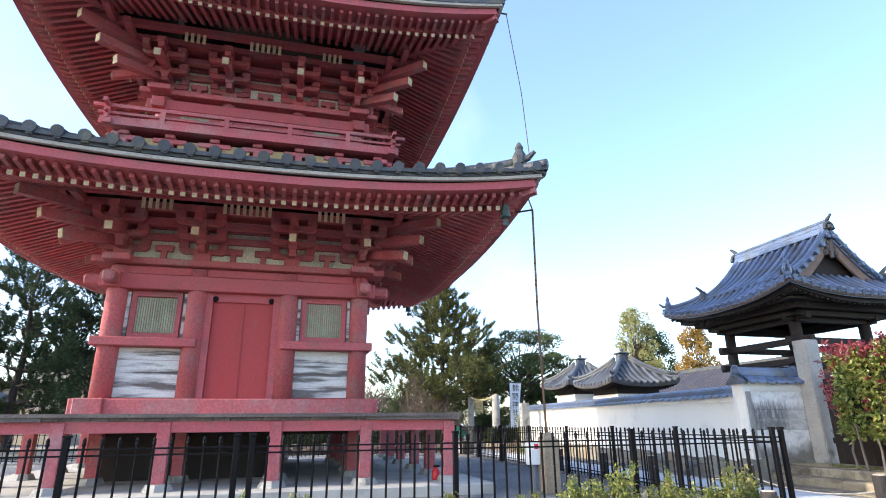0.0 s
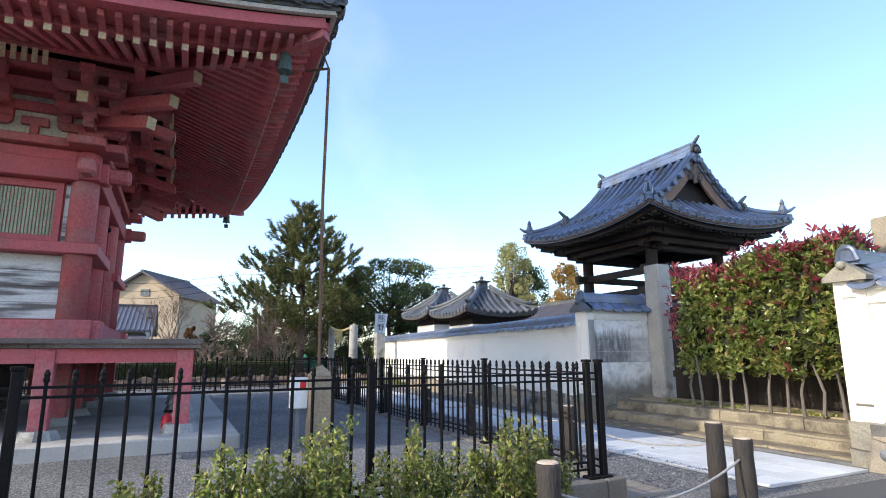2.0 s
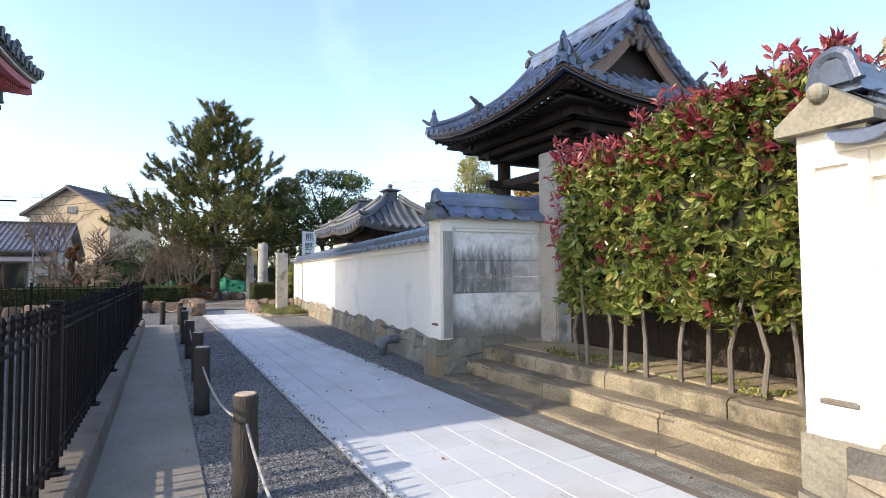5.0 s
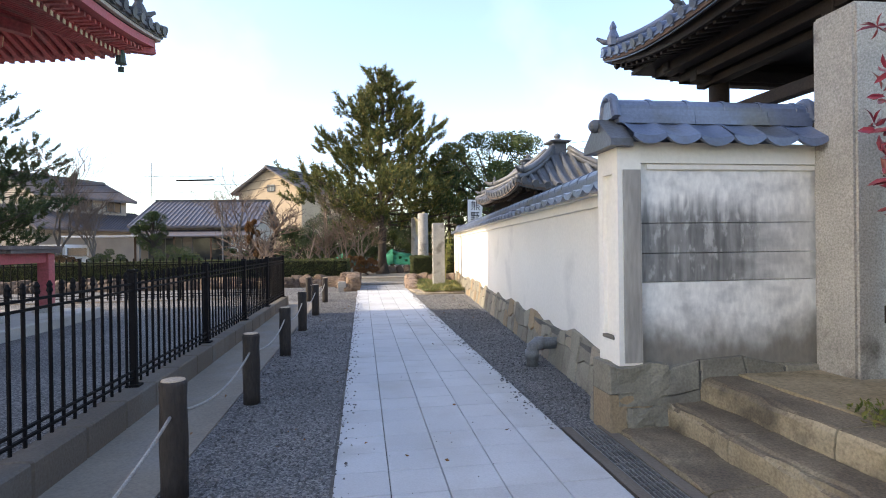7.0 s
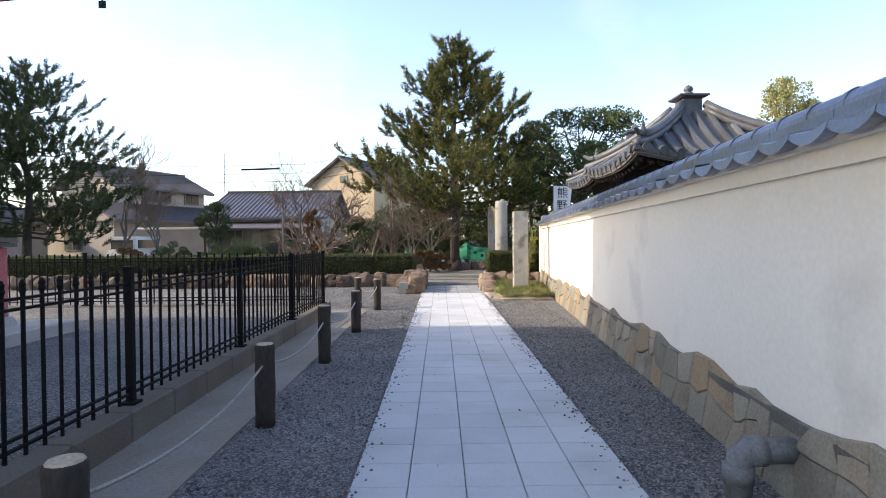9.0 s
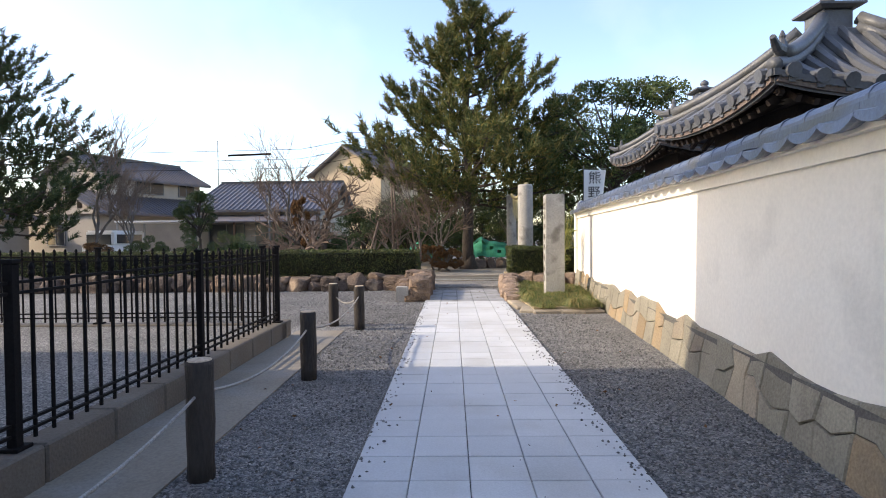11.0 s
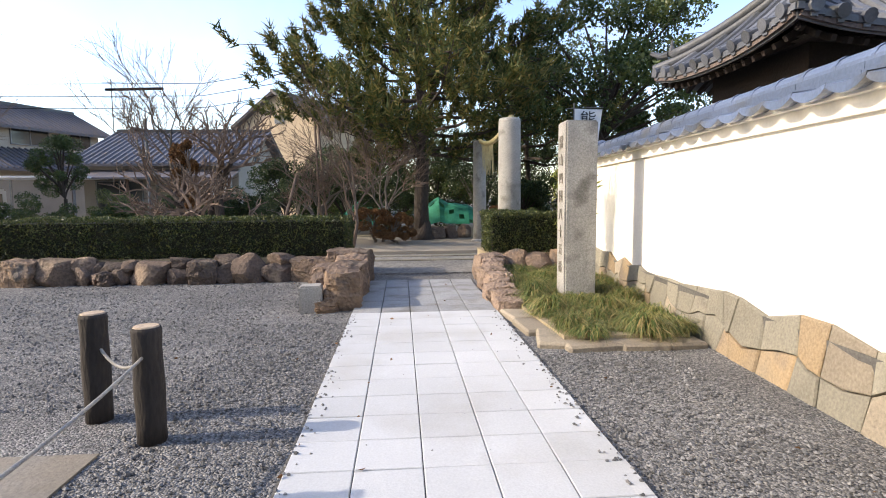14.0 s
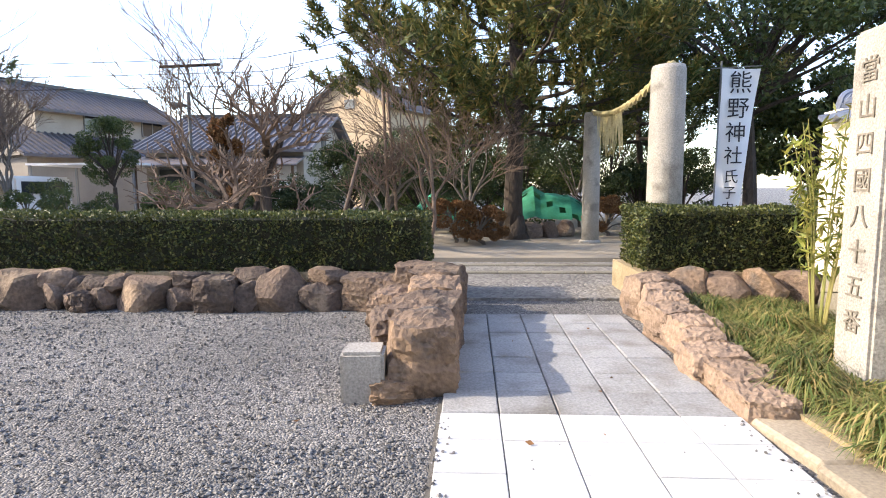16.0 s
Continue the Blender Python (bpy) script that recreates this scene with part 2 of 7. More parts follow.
def stain_wall_mat():
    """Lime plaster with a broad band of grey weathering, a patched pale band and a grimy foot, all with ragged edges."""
    m = bpy.data.materials.new("stained_lime_plaster")
    m.use_nodes = True
    n, l = m.node_tree.nodes, m.node_tree.links
    b = n["Principled BSDF"]
    geo = n.new("ShaderNodeNewGeometry")
    sep = n.new("ShaderNodeSeparateXYZ")
    l.new(geo.outputs["Position"], sep.inputs[0])
    def nz(scale, sx, sz):
        mp = n.new("ShaderNodeMapping")
        mp.inputs["Scale"].default_value = (sx, sx, sz)
        l.new(geo.outputs["Position"], mp.inputs["Vector"])
        t = n.new("ShaderNodeTexNoise")
        t.inputs["Scale"].default_value, t.inputs["Detail"].default_value = scale, 8.0
        l.new(mp.outputs[0], t.inputs["Vector"])
        return t.outputs[0]
    def math_node(op, a, c):
        x = n.new("ShaderNodeMath")
        x.operation = op
        for i, v in enumerate((a, c)):
            if isinstance(v, float):
                x.inputs[i].default_value = v
            else:
                l.new(v, x.inputs[i])
        return x.outputs[0]
    z = sep.outputs[2]
    def ramp(v, lo, hi):
        x = n.new("ShaderNodeMapRange")
        x.interpolation_type = "SMOOTHSTEP"
        x.inputs[1].default_value, x.inputs[2].default_value = lo, hi
        l.new(v, x.inputs[0])
        return x.outputs[0]
    def blend(f, base, over):
        x = n.new("ShaderNodeMix")
        x.data_type = "RGBA"
        l.new(f, x.inputs[0])
        for i, c in ((6, base), (7, over)):
            if isinstance(c, tuple):
                x.inputs[i].default_value = (*c, 1)
            else:
                l.new(c, x.inputs[i])
        return x.outputs[2]
    def wobble(k, *a):
        return math_node("MULTIPLY", math_node("SUBTRACT", nz(*a), 0.5), k)
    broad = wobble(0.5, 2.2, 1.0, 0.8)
    streak = wobble(0.45, 11.0, 1.5, 0.12)
    # grey weathering below a faded upper edge, cut off straight by the patched band
    upper = math_node("SUBTRACT", 1.0, ramp(math_node("ADD", z, math_node("ADD", wobble(0.3, 2.2, 1.0, 0.8), streak)), 1.5, 1.72))
    lower = ramp(z, 1.064, 1.072)
    side = math_node("SUBTRACT", 1.0, math_node("MULTIPLY", ramp(math_node("ADD", sep.outputs[0], wobble(0.7, 5.0, 0.5, 1.6)), 10.45, 10.95), 0.65))
    worn = math_node("SUBTRACT", 1.0, math_node("MULTIPLY", ramp(nz(14.0, 1.2, 0.5), 0.56, 0.68), 0.35))
    grime = math_node("MULTIPLY", math_node("MULTIPLY", upper, lower), math_node("MULTIPLY", side, worn))
    shade = blend(ramp(nz(10.0, 2.0, 0.18), 0.36, 0.66), (0.3, 0.29, 0.27), (0.17, 0.165, 0.155))
    white = blend(ramp(nz(4.0, 1.0, 1.6), 0.42, 0.7), (0.86, 0.83, 0.77), (0.62, 0.6, 0.56))
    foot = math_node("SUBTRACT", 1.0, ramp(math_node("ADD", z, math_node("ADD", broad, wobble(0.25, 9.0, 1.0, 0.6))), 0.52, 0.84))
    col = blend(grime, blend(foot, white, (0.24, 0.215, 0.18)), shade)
    fine = nz(26.0, 1.0, 0.5)
    mx = n.new("ShaderNodeMix")
    mx.data_type, mx.blend_type = "RGBA", "MULTIPLY"
    mx.inputs[0].default_value = 0.35
    f2 = n.new("ShaderNodeMapRange")
    f2.inputs[1].default_value, f2.inputs[2].default_value, f2.inputs[3].default_value, f2.inputs[4].default_value = 0.3, 0.7, 0.6, 1.25
    l.new(fine, f2.inputs[0])
    l.new(col, mx.inputs[6])
    l.new(f2.outputs[0], mx.inputs[7])
    l.new(mx.outputs[2], b.inputs["Base Color"])
    b.inputs["Roughness"].default_value = 0.9
    bp = n.new("ShaderNodeBump")
    bp.inputs["Strength"].default_value, bp.inputs["Distance"].default_value = 0.25, 0.015
    l.new(fine, bp.inputs["Height"])
    l.new(bp.outputs[0], b.inputs["Normal"])
    return m


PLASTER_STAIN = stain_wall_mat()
SLAB = mat("white_paving_slab", (0.55, 0.56, 0.56), (0.49, 0.5, 0.5), 1.2, 90, 0.85, 0.15, rnd=0.05, grain=0.1, dirt=(0.44, 0.435, 0.415), dirt_scale=1.6, dirt_lo=0.5, dirt_hi=0.75)
SLAB_OLD = mat("old_granite_paving", (0.36, 0.365, 0.36), (0.3, 0.303, 0.3), 2.5, 60, 0.85, 0.4, rnd=0.1, grain=0.3, dirt=(0.22, 0.21, 0.19), dirt_scale=3, dirt_lo=0.5, dirt_hi=0.7)
JOINT = mat("joint_mortar", (0.15, 0.14, 0.125), (0.1, 0.095, 0.085), 3, 60, 0.95, 0.3)
CONCRETE_PALE = mat("strip_concrete", (0.29, 0.25, 0.195), (0.22, 0.19, 0.15), 1.4, 50, 0.9, 0.3, grain=0.2, dirt=(0.27, 0.25, 0.22), dirt_scale=1.8, dirt_lo=0.5, dirt_hi=0.72)
CONCRETE = mat("kerb_concrete", (0.175, 0.148, 0.118), (0.13, 0.11, 0.088), 1.4, 50, 0.9, 0.35, rnd=0.07, grain=0.2, dirt=(0.17, 0.16, 0.14), dirt_scale=1.8, dirt_lo=0.5, dirt_hi=0.72)
PLINTH = mat("plinth_concrete", (0.47, 0.44, 0.385), (0.4, 0.37, 0.33), 1.0, 40, 0.9, 0.2, grain=0.12, dirt=(0.27, 0.25, 0.22), dirt_scale=1.2)
ASPHALT = mat("asphalt", (0.1, 0.1, 0.1), (0.075, 0.075, 0.075), 0.8, 120, 0.9, 0.5, grain=0.5)
SOIL = mat("dry_soil", (0.44, 0.35, 0.225), (0.32, 0.255, 0.155), 1.5, 40, 0.95, 0.6, grain=0.35, dirt=(0.17, 0.14, 0.075), dirt_scale=2.2, dirt_lo=0.5, dirt_hi=0.7)
SAND = mat("packed_earth", (0.4, 0.34, 0.26), (0.32, 0.275, 0.21), 0.8, 60, 0.95, 0.4, grain=0.25)
IRON = mat("black_painted_iron", (0.008, 0.008, 0.009), (0.012, 0.01, 0.01), 5, 80, 0.7, 0.1, spec=0.1)
LOG = mat("dark_log_concrete", (0.045, 0.036, 0.03), (0.03, 0.025, 0.022), 6, 60, 0.8, 0.6, rnd=0.2, stretch=(1, 1, 0.25))
LOG_TOP = mat("log_end", (0.58, 0.45, 0.32), (0.45, 0.34, 0.24), 14, 60, 0.85, 0.2)
ROPE = mat("straw_rope", (0.42, 0.4, 0.36), (0.33, 0.31, 0.28), 30, 120, 0.9, 0.4)
STRAW = mat("rice_straw", (0.55, 0.46, 0.24), (0.42, 0.36, 0.19), 8, 60, 0.85, 0.3)
BARK = mat("dark_bark", (0.085, 0.064, 0.05), (0.05, 0.04, 0.032), 5, 30, 0.92, 0.9, stretch=(1, 1, 0.3), dist=0.04)
BARK_GREY = mat("grey_bark", (0.2, 0.17, 0.14), (0.13, 0.11, 0.095), 5, 40, 0.9, 0.5, stretch=(1, 1, 0.4))
TILE_HOUSE = mat("brown_grey_pantile", (0.13, 0.12, 0.13), (0.085, 0.08, 0.09), 1.5, 30, 0.5, 0.25, rnd=0.2, dirt=(0.15, 0.12, 0.1), dirt_scale=3, dirt_lo=0.5, dirt_hi=0.66)
TWIG = mat("pale_twig", (0.23, 0.165, 0.125), (0.15, 0.105, 0.08), 6, 40, 0.9, 0.3)
COPPER = mat("verdigris_bronze", (0.1, 0.16, 0.14), (0.06, 0.08, 0.075), 5, 40, 0.6, 0.3, metal=0.3)
BRONZE_DARK = mat("dark_bronze", (0.03, 0.035, 0.035), (0.02, 0.02, 0.02), 5, 40, 0.5, 0.2, metal=0.4)
PVC = mat("grey_pipe", (0.2, 0.21, 0.215), (0.16, 0.165, 0.17), 4, 60, 0.5, 0.05)
WHITE_PAINT = mat("white_paint", (0.78, 0.78, 0.77), (0.7, 0.7, 0.69), 3, 50, 0.5, 0.05, grain=0.06)
SIGN_RED = mat("red_enamel", (0.6, 0.02, 0.025), (0.5, 0.02, 0.02), 3, 50, 0.4, 0.03, grain=0.05)
STUCCO_TAN = mat("tan_stucco", (0.5, 0.38, 0.25), (0.43, 0.33, 0.22), 1.0, 20, 0.9, 0.2, grain=0.12)
STUCCO_CREAM = mat("cream_stucco", (0.41, 0.36, 0.3), (0.34, 0.3, 0.25), 1.0, 20, 0.9, 0.15, grain=0.1)
WINDOW_DARK = mat("dark_window_glass", (0.03, 0.035, 0.04), (0.05, 0.055, 0.06), 0.6, 5, 0.12, 0.0, spec=0.6, grain=0.1)
CLOTH = mat("banner_cloth", (0.8, 0.8, 0.8), (0.72, 0.73, 0.75), 2.5, 60, 0.85, 0.1, grain=0.05)
STUB = mat("brown_weathered_stone", (0.34, 0.265, 0.175), (0.24, 0.19, 0.13), 3, 40, 0.9, 0.5)
# stone colour darkened to stand for the shade in cut strokes
CARVED_SHADE = mat("carved_stroke_shade", (0.25, 0.225, 0.185), (0.17, 0.155, 0.13), 6, 60, 0.9, 0.2)
INK = mat("black_ink", (0.02, 0.02, 0.03), (0.03, 0.03, 0.035), 6, 60, 0.8, 0.0)
NET = mat("green_net", (0.015, 0.16, 0.07), (0.04, 0.36, 0.22), 3, 60, 0.7, 0.2)
GRATE = mat("galvanised_grate", (0.3, 0.3, 0.29), (0.2, 0.2, 0.19), 6, 60, 0.55, 0.2, metal=0.5)
L_PINE = leaf_mat("pine_needles", [(0.04, 0.06, 0.022), (0.075, 0.1, 0.03), (0.14, 0.14, 0.04), (0.25, 0.19, 0.065)], 0.6, 0.25, 0.2)
L_PINE_DARK = leaf_mat("dark_pine_needles", [(0.03, 0.05, 0.025), (0.05, 0.075, 0.03), (0.08, 0.095, 0.035)], 0.6, 0.25, 0.15)
L_BROAD = leaf_mat("evergreen_leaves", [(0.035, 0.06, 0.02), (0.065, 0.1, 0.028), (0.12, 0.13, 0.035)], 0.45, 0.4, 0.2)
L_PHOT = leaf_mat("photinia_leaves", [(0.06, 0.095, 0.025), (0.14, 0.19, 0.04), (0.22, 0.26, 0.06), (0.38, 0.39, 0.12), (0.12, 0.165, 0.04), (0.38, 0.27, 0.09)], 0.24, 0.65, 0.3)
L_RED = leaf_mat("photinia_red_shoots", [(0.15, 0.02, 0.032), (0.26, 0.03, 0.05), (0.34, 0.06, 0.07), (0.19, 0.06, 0.045)], 0.35, 0.5, 0.25)
L_HEDGE = leaf_mat("clipped_hedge_leaves", [(0.022, 0.036, 0.012), (0.045, 0.064, 0.018), (0.09, 0.105, 0.028), (0.15, 0.15, 0.045)], 0.45, 0.4, 0.15)
L_SHRUB = leaf_mat("box_shrub_leaves", [(0.09, 0.13, 0.025), (0.165, 0.2, 0.04), (0.26, 0.27, 0.06), (0.32, 0.28, 0.09)], 0.45, 0.4, 0.25)
L_GRASS = leaf_mat("lilyturf_blades", [(0.05, 0.085, 0.022), (0.095, 0.135, 0.035), (0.15, 0.175, 0.05), (0.24, 0.22, 0.075), (0.34, 0.25, 0.11)], 0.5, 0.35, 0.25)
L_GOLD = leaf_mat("golden_foliage", [(0.3, 0.17, 0.04), (0.4, 0.24, 0.06), (0.26, 0.18, 0.05)], 0.6, 0.3, 0.25)
L_BAMBOO = leaf_mat("pale_bamboo_leaves", [(0.3, 0.29, 0.1), (0.4, 0.36, 0.15), (0.24, 0.26, 0.09)], 0.6, 0.3, 0.3)
L_DRY = leaf_mat("dry_leaf", [(0.16, 0.08, 0.035), (0.25, 0.13, 0.06), (0.1, 0.06, 0.03)], 0.7, 0.2, 0.2)
# near-black colour standing for the shade deep inside the hedges
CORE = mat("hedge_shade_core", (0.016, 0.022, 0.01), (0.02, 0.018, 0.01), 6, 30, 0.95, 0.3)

# ---- building kit ----
rng = random.Random(7)


def obj(name, bm, material, smooth=False):
    me = bpy.data.meshes.new(name)
    if isinstance(bm, tuple):
        me.from_pydata(bm[0], [], bm[1])
    else:
        bm.normal_update()
        bm.to_mesh(me)
        bm.free()
    me.materials.append(material)
    if smooth:
        me.shade_smooth()
    return new(name, me)


def part(name, bm, material, parent=None, label="", smooth=False):
    ob = obj(name, bm, material, smooth)
    ob.parent = parent
    return tagged(ob, label)


def share(name, me, m, parent):
    """One more piece on a shared mesh."""
    ob = new(name, me)
    ob.parent = parent
    ob.matrix_basis = m
    return ob


def thing(name, label, category, at=(0, 0, 0), group="", kind="", turn=0):
    e = new(name)
    e.empty_display_size = 0.1
    e.matrix_basis = pose(*at, 0, 0, turn)
    return tagged(e, label, category, group, kind)


def setting(name, bm, material, label, category, smooth=False):
    return tagged(obj(name, bm, material, smooth), label, category, "", "structure")


def box(bm, x0, y0, z0, x1, y1, z1, m=None):
    vs = [bm.verts.new(((x0, x1)[i & 1], (y0, y1)[i >> 1 & 1], (z0, z1)[i >> 2])) for i in range(8)]
    for f in ((0, 2, 3, 1), (4, 5, 7, 6), (0, 1, 5, 4), (2, 6, 7, 3), (0, 4, 6, 2), (1, 3, 7, 5)):
        bm.faces.new([vs[i] for i in f])
    if m is not None:
        for v in vs:
            v.co = m @ v.co
    return vs


def boxes(*items, bevel=0.0):
    bm = bmesh.new()
    for it in items:
        box(bm, *it)
    if bevel:
        bmesh.ops.bevel(bm, geom=bm.edges[:], offset=bevel, segments=1, affect="EDGES")
    return bm


def beam(bm, p, q, w, h, up=(0, 0, 1)):
    """A square timber from p to q."""
    p, q = Vector(p), Vector(q)
    d = (q - p).normalized()
    s = d.cross(Vector(up)).normalized()
    u = s.cross(d)
    rings = []
    for c in (p, q):
        rings.append([bm.verts.new(c + s * a * w / 2 + u * b * h / 2) for a, b in ((-1, -1), (1, -1), (1, 1), (-1, 1))])
    a, b = rings
    for i in range(4):
        bm.faces.new((a[i], a[(i + 1) % 4], b[(i + 1) % 4], b[i]))
    bm.faces.new(a[::-1])
    bm.faces.new(b)


def strip(bm, pts, w, h):
    """One continuous squared moulding through the points."""
    pts = [Vector(p) for p in pts]
    rings = []
    for i, p in enumerate(pts):
        d = (pts[min(i + 1, len(pts) - 1)] - pts[max(i - 1, 0)]).normalized()
        s = d.cross(Vector((0, 0, 1))).normalized()
        u = s.cross(d)
        rings.append([bm.verts.new(p + s * a * w / 2 + u * b * h / 2) for a, b in ((-1, -1), (1, -1), (1, 1), (-1, 1))])
    for a, b in zip(rings, rings[1:]):
        for i in range(4):
            bm.faces.new((a[i], a[(i + 1) % 4], b[(i + 1) % 4], b[i]))
    bm.faces.new(rings[0][::-1])
    bm.faces.new(rings[-1])


def tube(bm, pts, radii, n=8, caps=True):
    pts = [Vector(p) for p in pts]
    if not isinstance(radii, (list, tuple)):
        radii = [radii] * len(pts)
    rings, side = [], None
    for i, p in enumerate(pts):
        d = (pts[min(i + 1, len(pts) - 1)] - pts[max(i - 1, 0)]).normalized()
        if side is None or abs(side.dot(d)) > 0.95:
            side = d.orthogonal().normalized()
        side = (side - d * side.dot(d)).normalized()
        up = d.cross(side)
        rings.append([bm.verts.new(p + (side * math.cos(a) + up * math.sin(a)) * radii[i]) for a in (math.tau * k / n for k in range(n))])
    for a, b in zip(rings, rings[1:]):
        for k in range(n):
            bm.faces.new((a[k], a[(k + 1) % n], b[(k + 1) % n], b[k]))
    if caps:
        bm.faces.new(rings[0][::-1])
        bm.faces.new(rings[-1])


def lathe(bm, prof, n=14, at=(0, 0, 0)):
    """A turned shape from (radius, height) pairs."""
    o = Vector(at)
    rings = [[bm.verts.new(o + Vector((r * math.cos(a), r * math.sin(a), z))) for a in (math.tau * k / n for k in range(n))] for r, z in prof]
    for a, b in zip(rings, rings[1:]):
        for k in range(n):
            bm.faces.new((a[k], a[(k + 1) % n], b[(k + 1) % n], b[k]))
    bm.faces.new(rings[0][::-1])
    bm.faces.new(rings[-1])


def rock_mesh(name, sx, sy, sz, seed, material, cuts=3):
    """A rough boulder, flat below."""
    bm = bmesh.new()
    bmesh.ops.create_icosphere(bm, subdivisions=cuts, radius=1)
    off = Vector((seed * 7.3, seed * 3.1, seed * 1.7))
    rr = random.Random(seed)
    planes = [(Vector((rr.gauss(0, 1), rr.gauss(0, 1), rr.gauss(0, 0.8))).normalized(), rr.uniform(0.58, 0.88)) for _ in range(10)]
    for v in bm.verts:
        c = v.co.copy()
        k = max(abs(c.x), abs(c.y), abs(c.z))
        c = c.lerp(c / k * 0.9, 0.55)
        for w, d in planes:
            over = c.dot(w) - d
            if over > 0:
                c -= w * over * 0.92
        c *= 1.12 + 0.16 * noise.noise(c * 1.3 + off) + 0.07 * noise.noise(c * 4.1 + off) + 0.03 * noise.noise(c * 11 + off)
        v.co = Vector((c.x * sx, c.y * sy, max(c.z, -0.75) * sz + 0.75 * sz))
    me = bpy.data.meshes.new(name)
    bm.to_mesh(me)
    bm.free()
    me.materials.append(material)
    return me


def block_rock_mesh(name, sx, sy, h, seed, material):
    """A layered quarry boulder: flat top, steep broken sides with level ledges."""
    bm = bmesh.new()
    bmesh.ops.create_cube(bm, size=2)
    bmesh.ops.subdivide_edges(bm, edges=bm.edges[:], cuts=13, use_grid_fill=True)
    off = Vector((seed * 5.1, seed * 2.3, seed * 1.9))
    for v in bm.verts:
        c = v.co.copy()
        k = c.length
        c = c.lerp(c / k * 1.25, 0.38)
        z = c.z
        bed = math.floor((z + 0.35 * noise.noise(c * 0.9 + off)) * 3.2)
        ledge = 0.13 * noise.noise(Vector((bed * 3.7 + seed, c.x * 0.8, c.y * 0.8)))
        out = 1 + ledge + 0.13 * noise.noise(c * 1.5 + off) + 0.06 * noise.noise(c * 4.5 + off) + 0.025 * noise.noise(c * 12 + off)
        v.co = Vector((c.x * sx * out, c.y * sy * out, (z * (1 + 0.1 * noise.noise(Vector((c.x * 1.6, c.y * 1.6, seed)))) + 1) * h / 2 + 0.02 * noise.noise(c * 5 + off)))
    me = bpy.data.meshes.new(name)
    bm.normal_update()
    bm.to_mesh(me)
    bm.free()
    me.materials.append(material)
    return me


def leaf_cloud(centers, size, aspect=0.45, spread=0.5, seed=1, face=None, tri=False):
    """Small leaves as bent diamonds round the centers: vertices and faces."""
    r = np.random.RandomState(seed)
    n = len(centers)
    d = r.normal(size=(n, 3))
    if face is not None:
        d = d * spread + face
    d /= np.linalg.norm(d, axis=1)[:, None] + 1e-9
    t = r.normal(size=(n, 3))
    t -= d * (t * d).sum(1)[:, None]
    t /= np.linalg.norm(t, axis=1)[:, None] + 1e-9
    s = size * (0.65 + 0.7 * r.rand(n))[:, None]
    a = centers - d * s * 0.5
    b = centers + d * s * 0.5
    up = np.cross(d, t) * s * 0.1
    c1 = centers + t * s * aspect * 0.5 + up
    c2 = centers - t * s * aspect * 0.5 + up
    if tri:
        vs = np.stack([a + t * s * aspect * 0.5, b, a - t * s * aspect * 0.5], 1).reshape(-1, 3)
        return vs.tolist(), [(i, i + 1, i + 2) for i in range(0, 3 * n, 3)]
    vs = np.stack([a, c1, b, c2], 1).reshape(-1, 3)
    return vs.tolist(), [(i, i + 1, i + 2, i + 3) for i in range(0, 4 * n, 4)]


def broad_leaves(centers, axes, size, wide, seed):
    """Pointed oval leaves folded along the midrib and curled at the tip, each along its axis."""
    r = np.random.RandomState(seed)
    n = len(centers)
    d = axes / (np.linalg.norm(axes, axis=1)[:, None] + 1e-9)
    t = r.normal(size=(n, 3))
    t -= d * (t * d).sum(1)[:, None]
    t /= np.linalg.norm(t, axis=1)[:, None] + 1e-9
    u = np.cross(d, t)
    s = size * (0.6 + 0.65 * r.rand(n))[:, None]
    w = wide * s * 0.5
    rows = [centers, centers + d * s * 0.3 + t * w * 0.85 + u * s * 0.07, centers + d * s * 0.3 - t * w * 0.85 + u * s * 0.07,
            centers + d * s * 0.34, centers + d * s * 0.66 + t * w * 0.8 + u * s * 0.04, centers + d * s * 0.66 - t * w * 0.8 + u * s * 0.04,
            centers + d * s * 0.7 - u * s * 0.03, centers + d * s * 0.98 - u * s * 0.13]
    vs = np.stack(rows, 1).reshape(-1, 3)
    f = np.array([(0, 1, 3, 3), (0, 3, 2, 2), (1, 4, 6, 3), (3, 6, 5, 2), (4, 7, 6, 6), (6, 7, 5, 5)])
    fs = (f[None] + (np.arange(n) * 8)[:, None, None]).reshape(-1, 4).tolist()
    return vs.tolist(), [q if q[2] != q[3] else q[:3] for q in fs]


# roofs ---------------------------------------------------------------
def roof_height(u, v, ze, zt, lift):
    """Height of a concave roof with lifted corners: u along the eave (-1..1), v from eave (0) to top (1)."""
    return ze + (zt - ze) * (0.62 * v + 0.38 * v * v) + lift * abs(u) ** 2.4 * (1 - v) ** 1.5


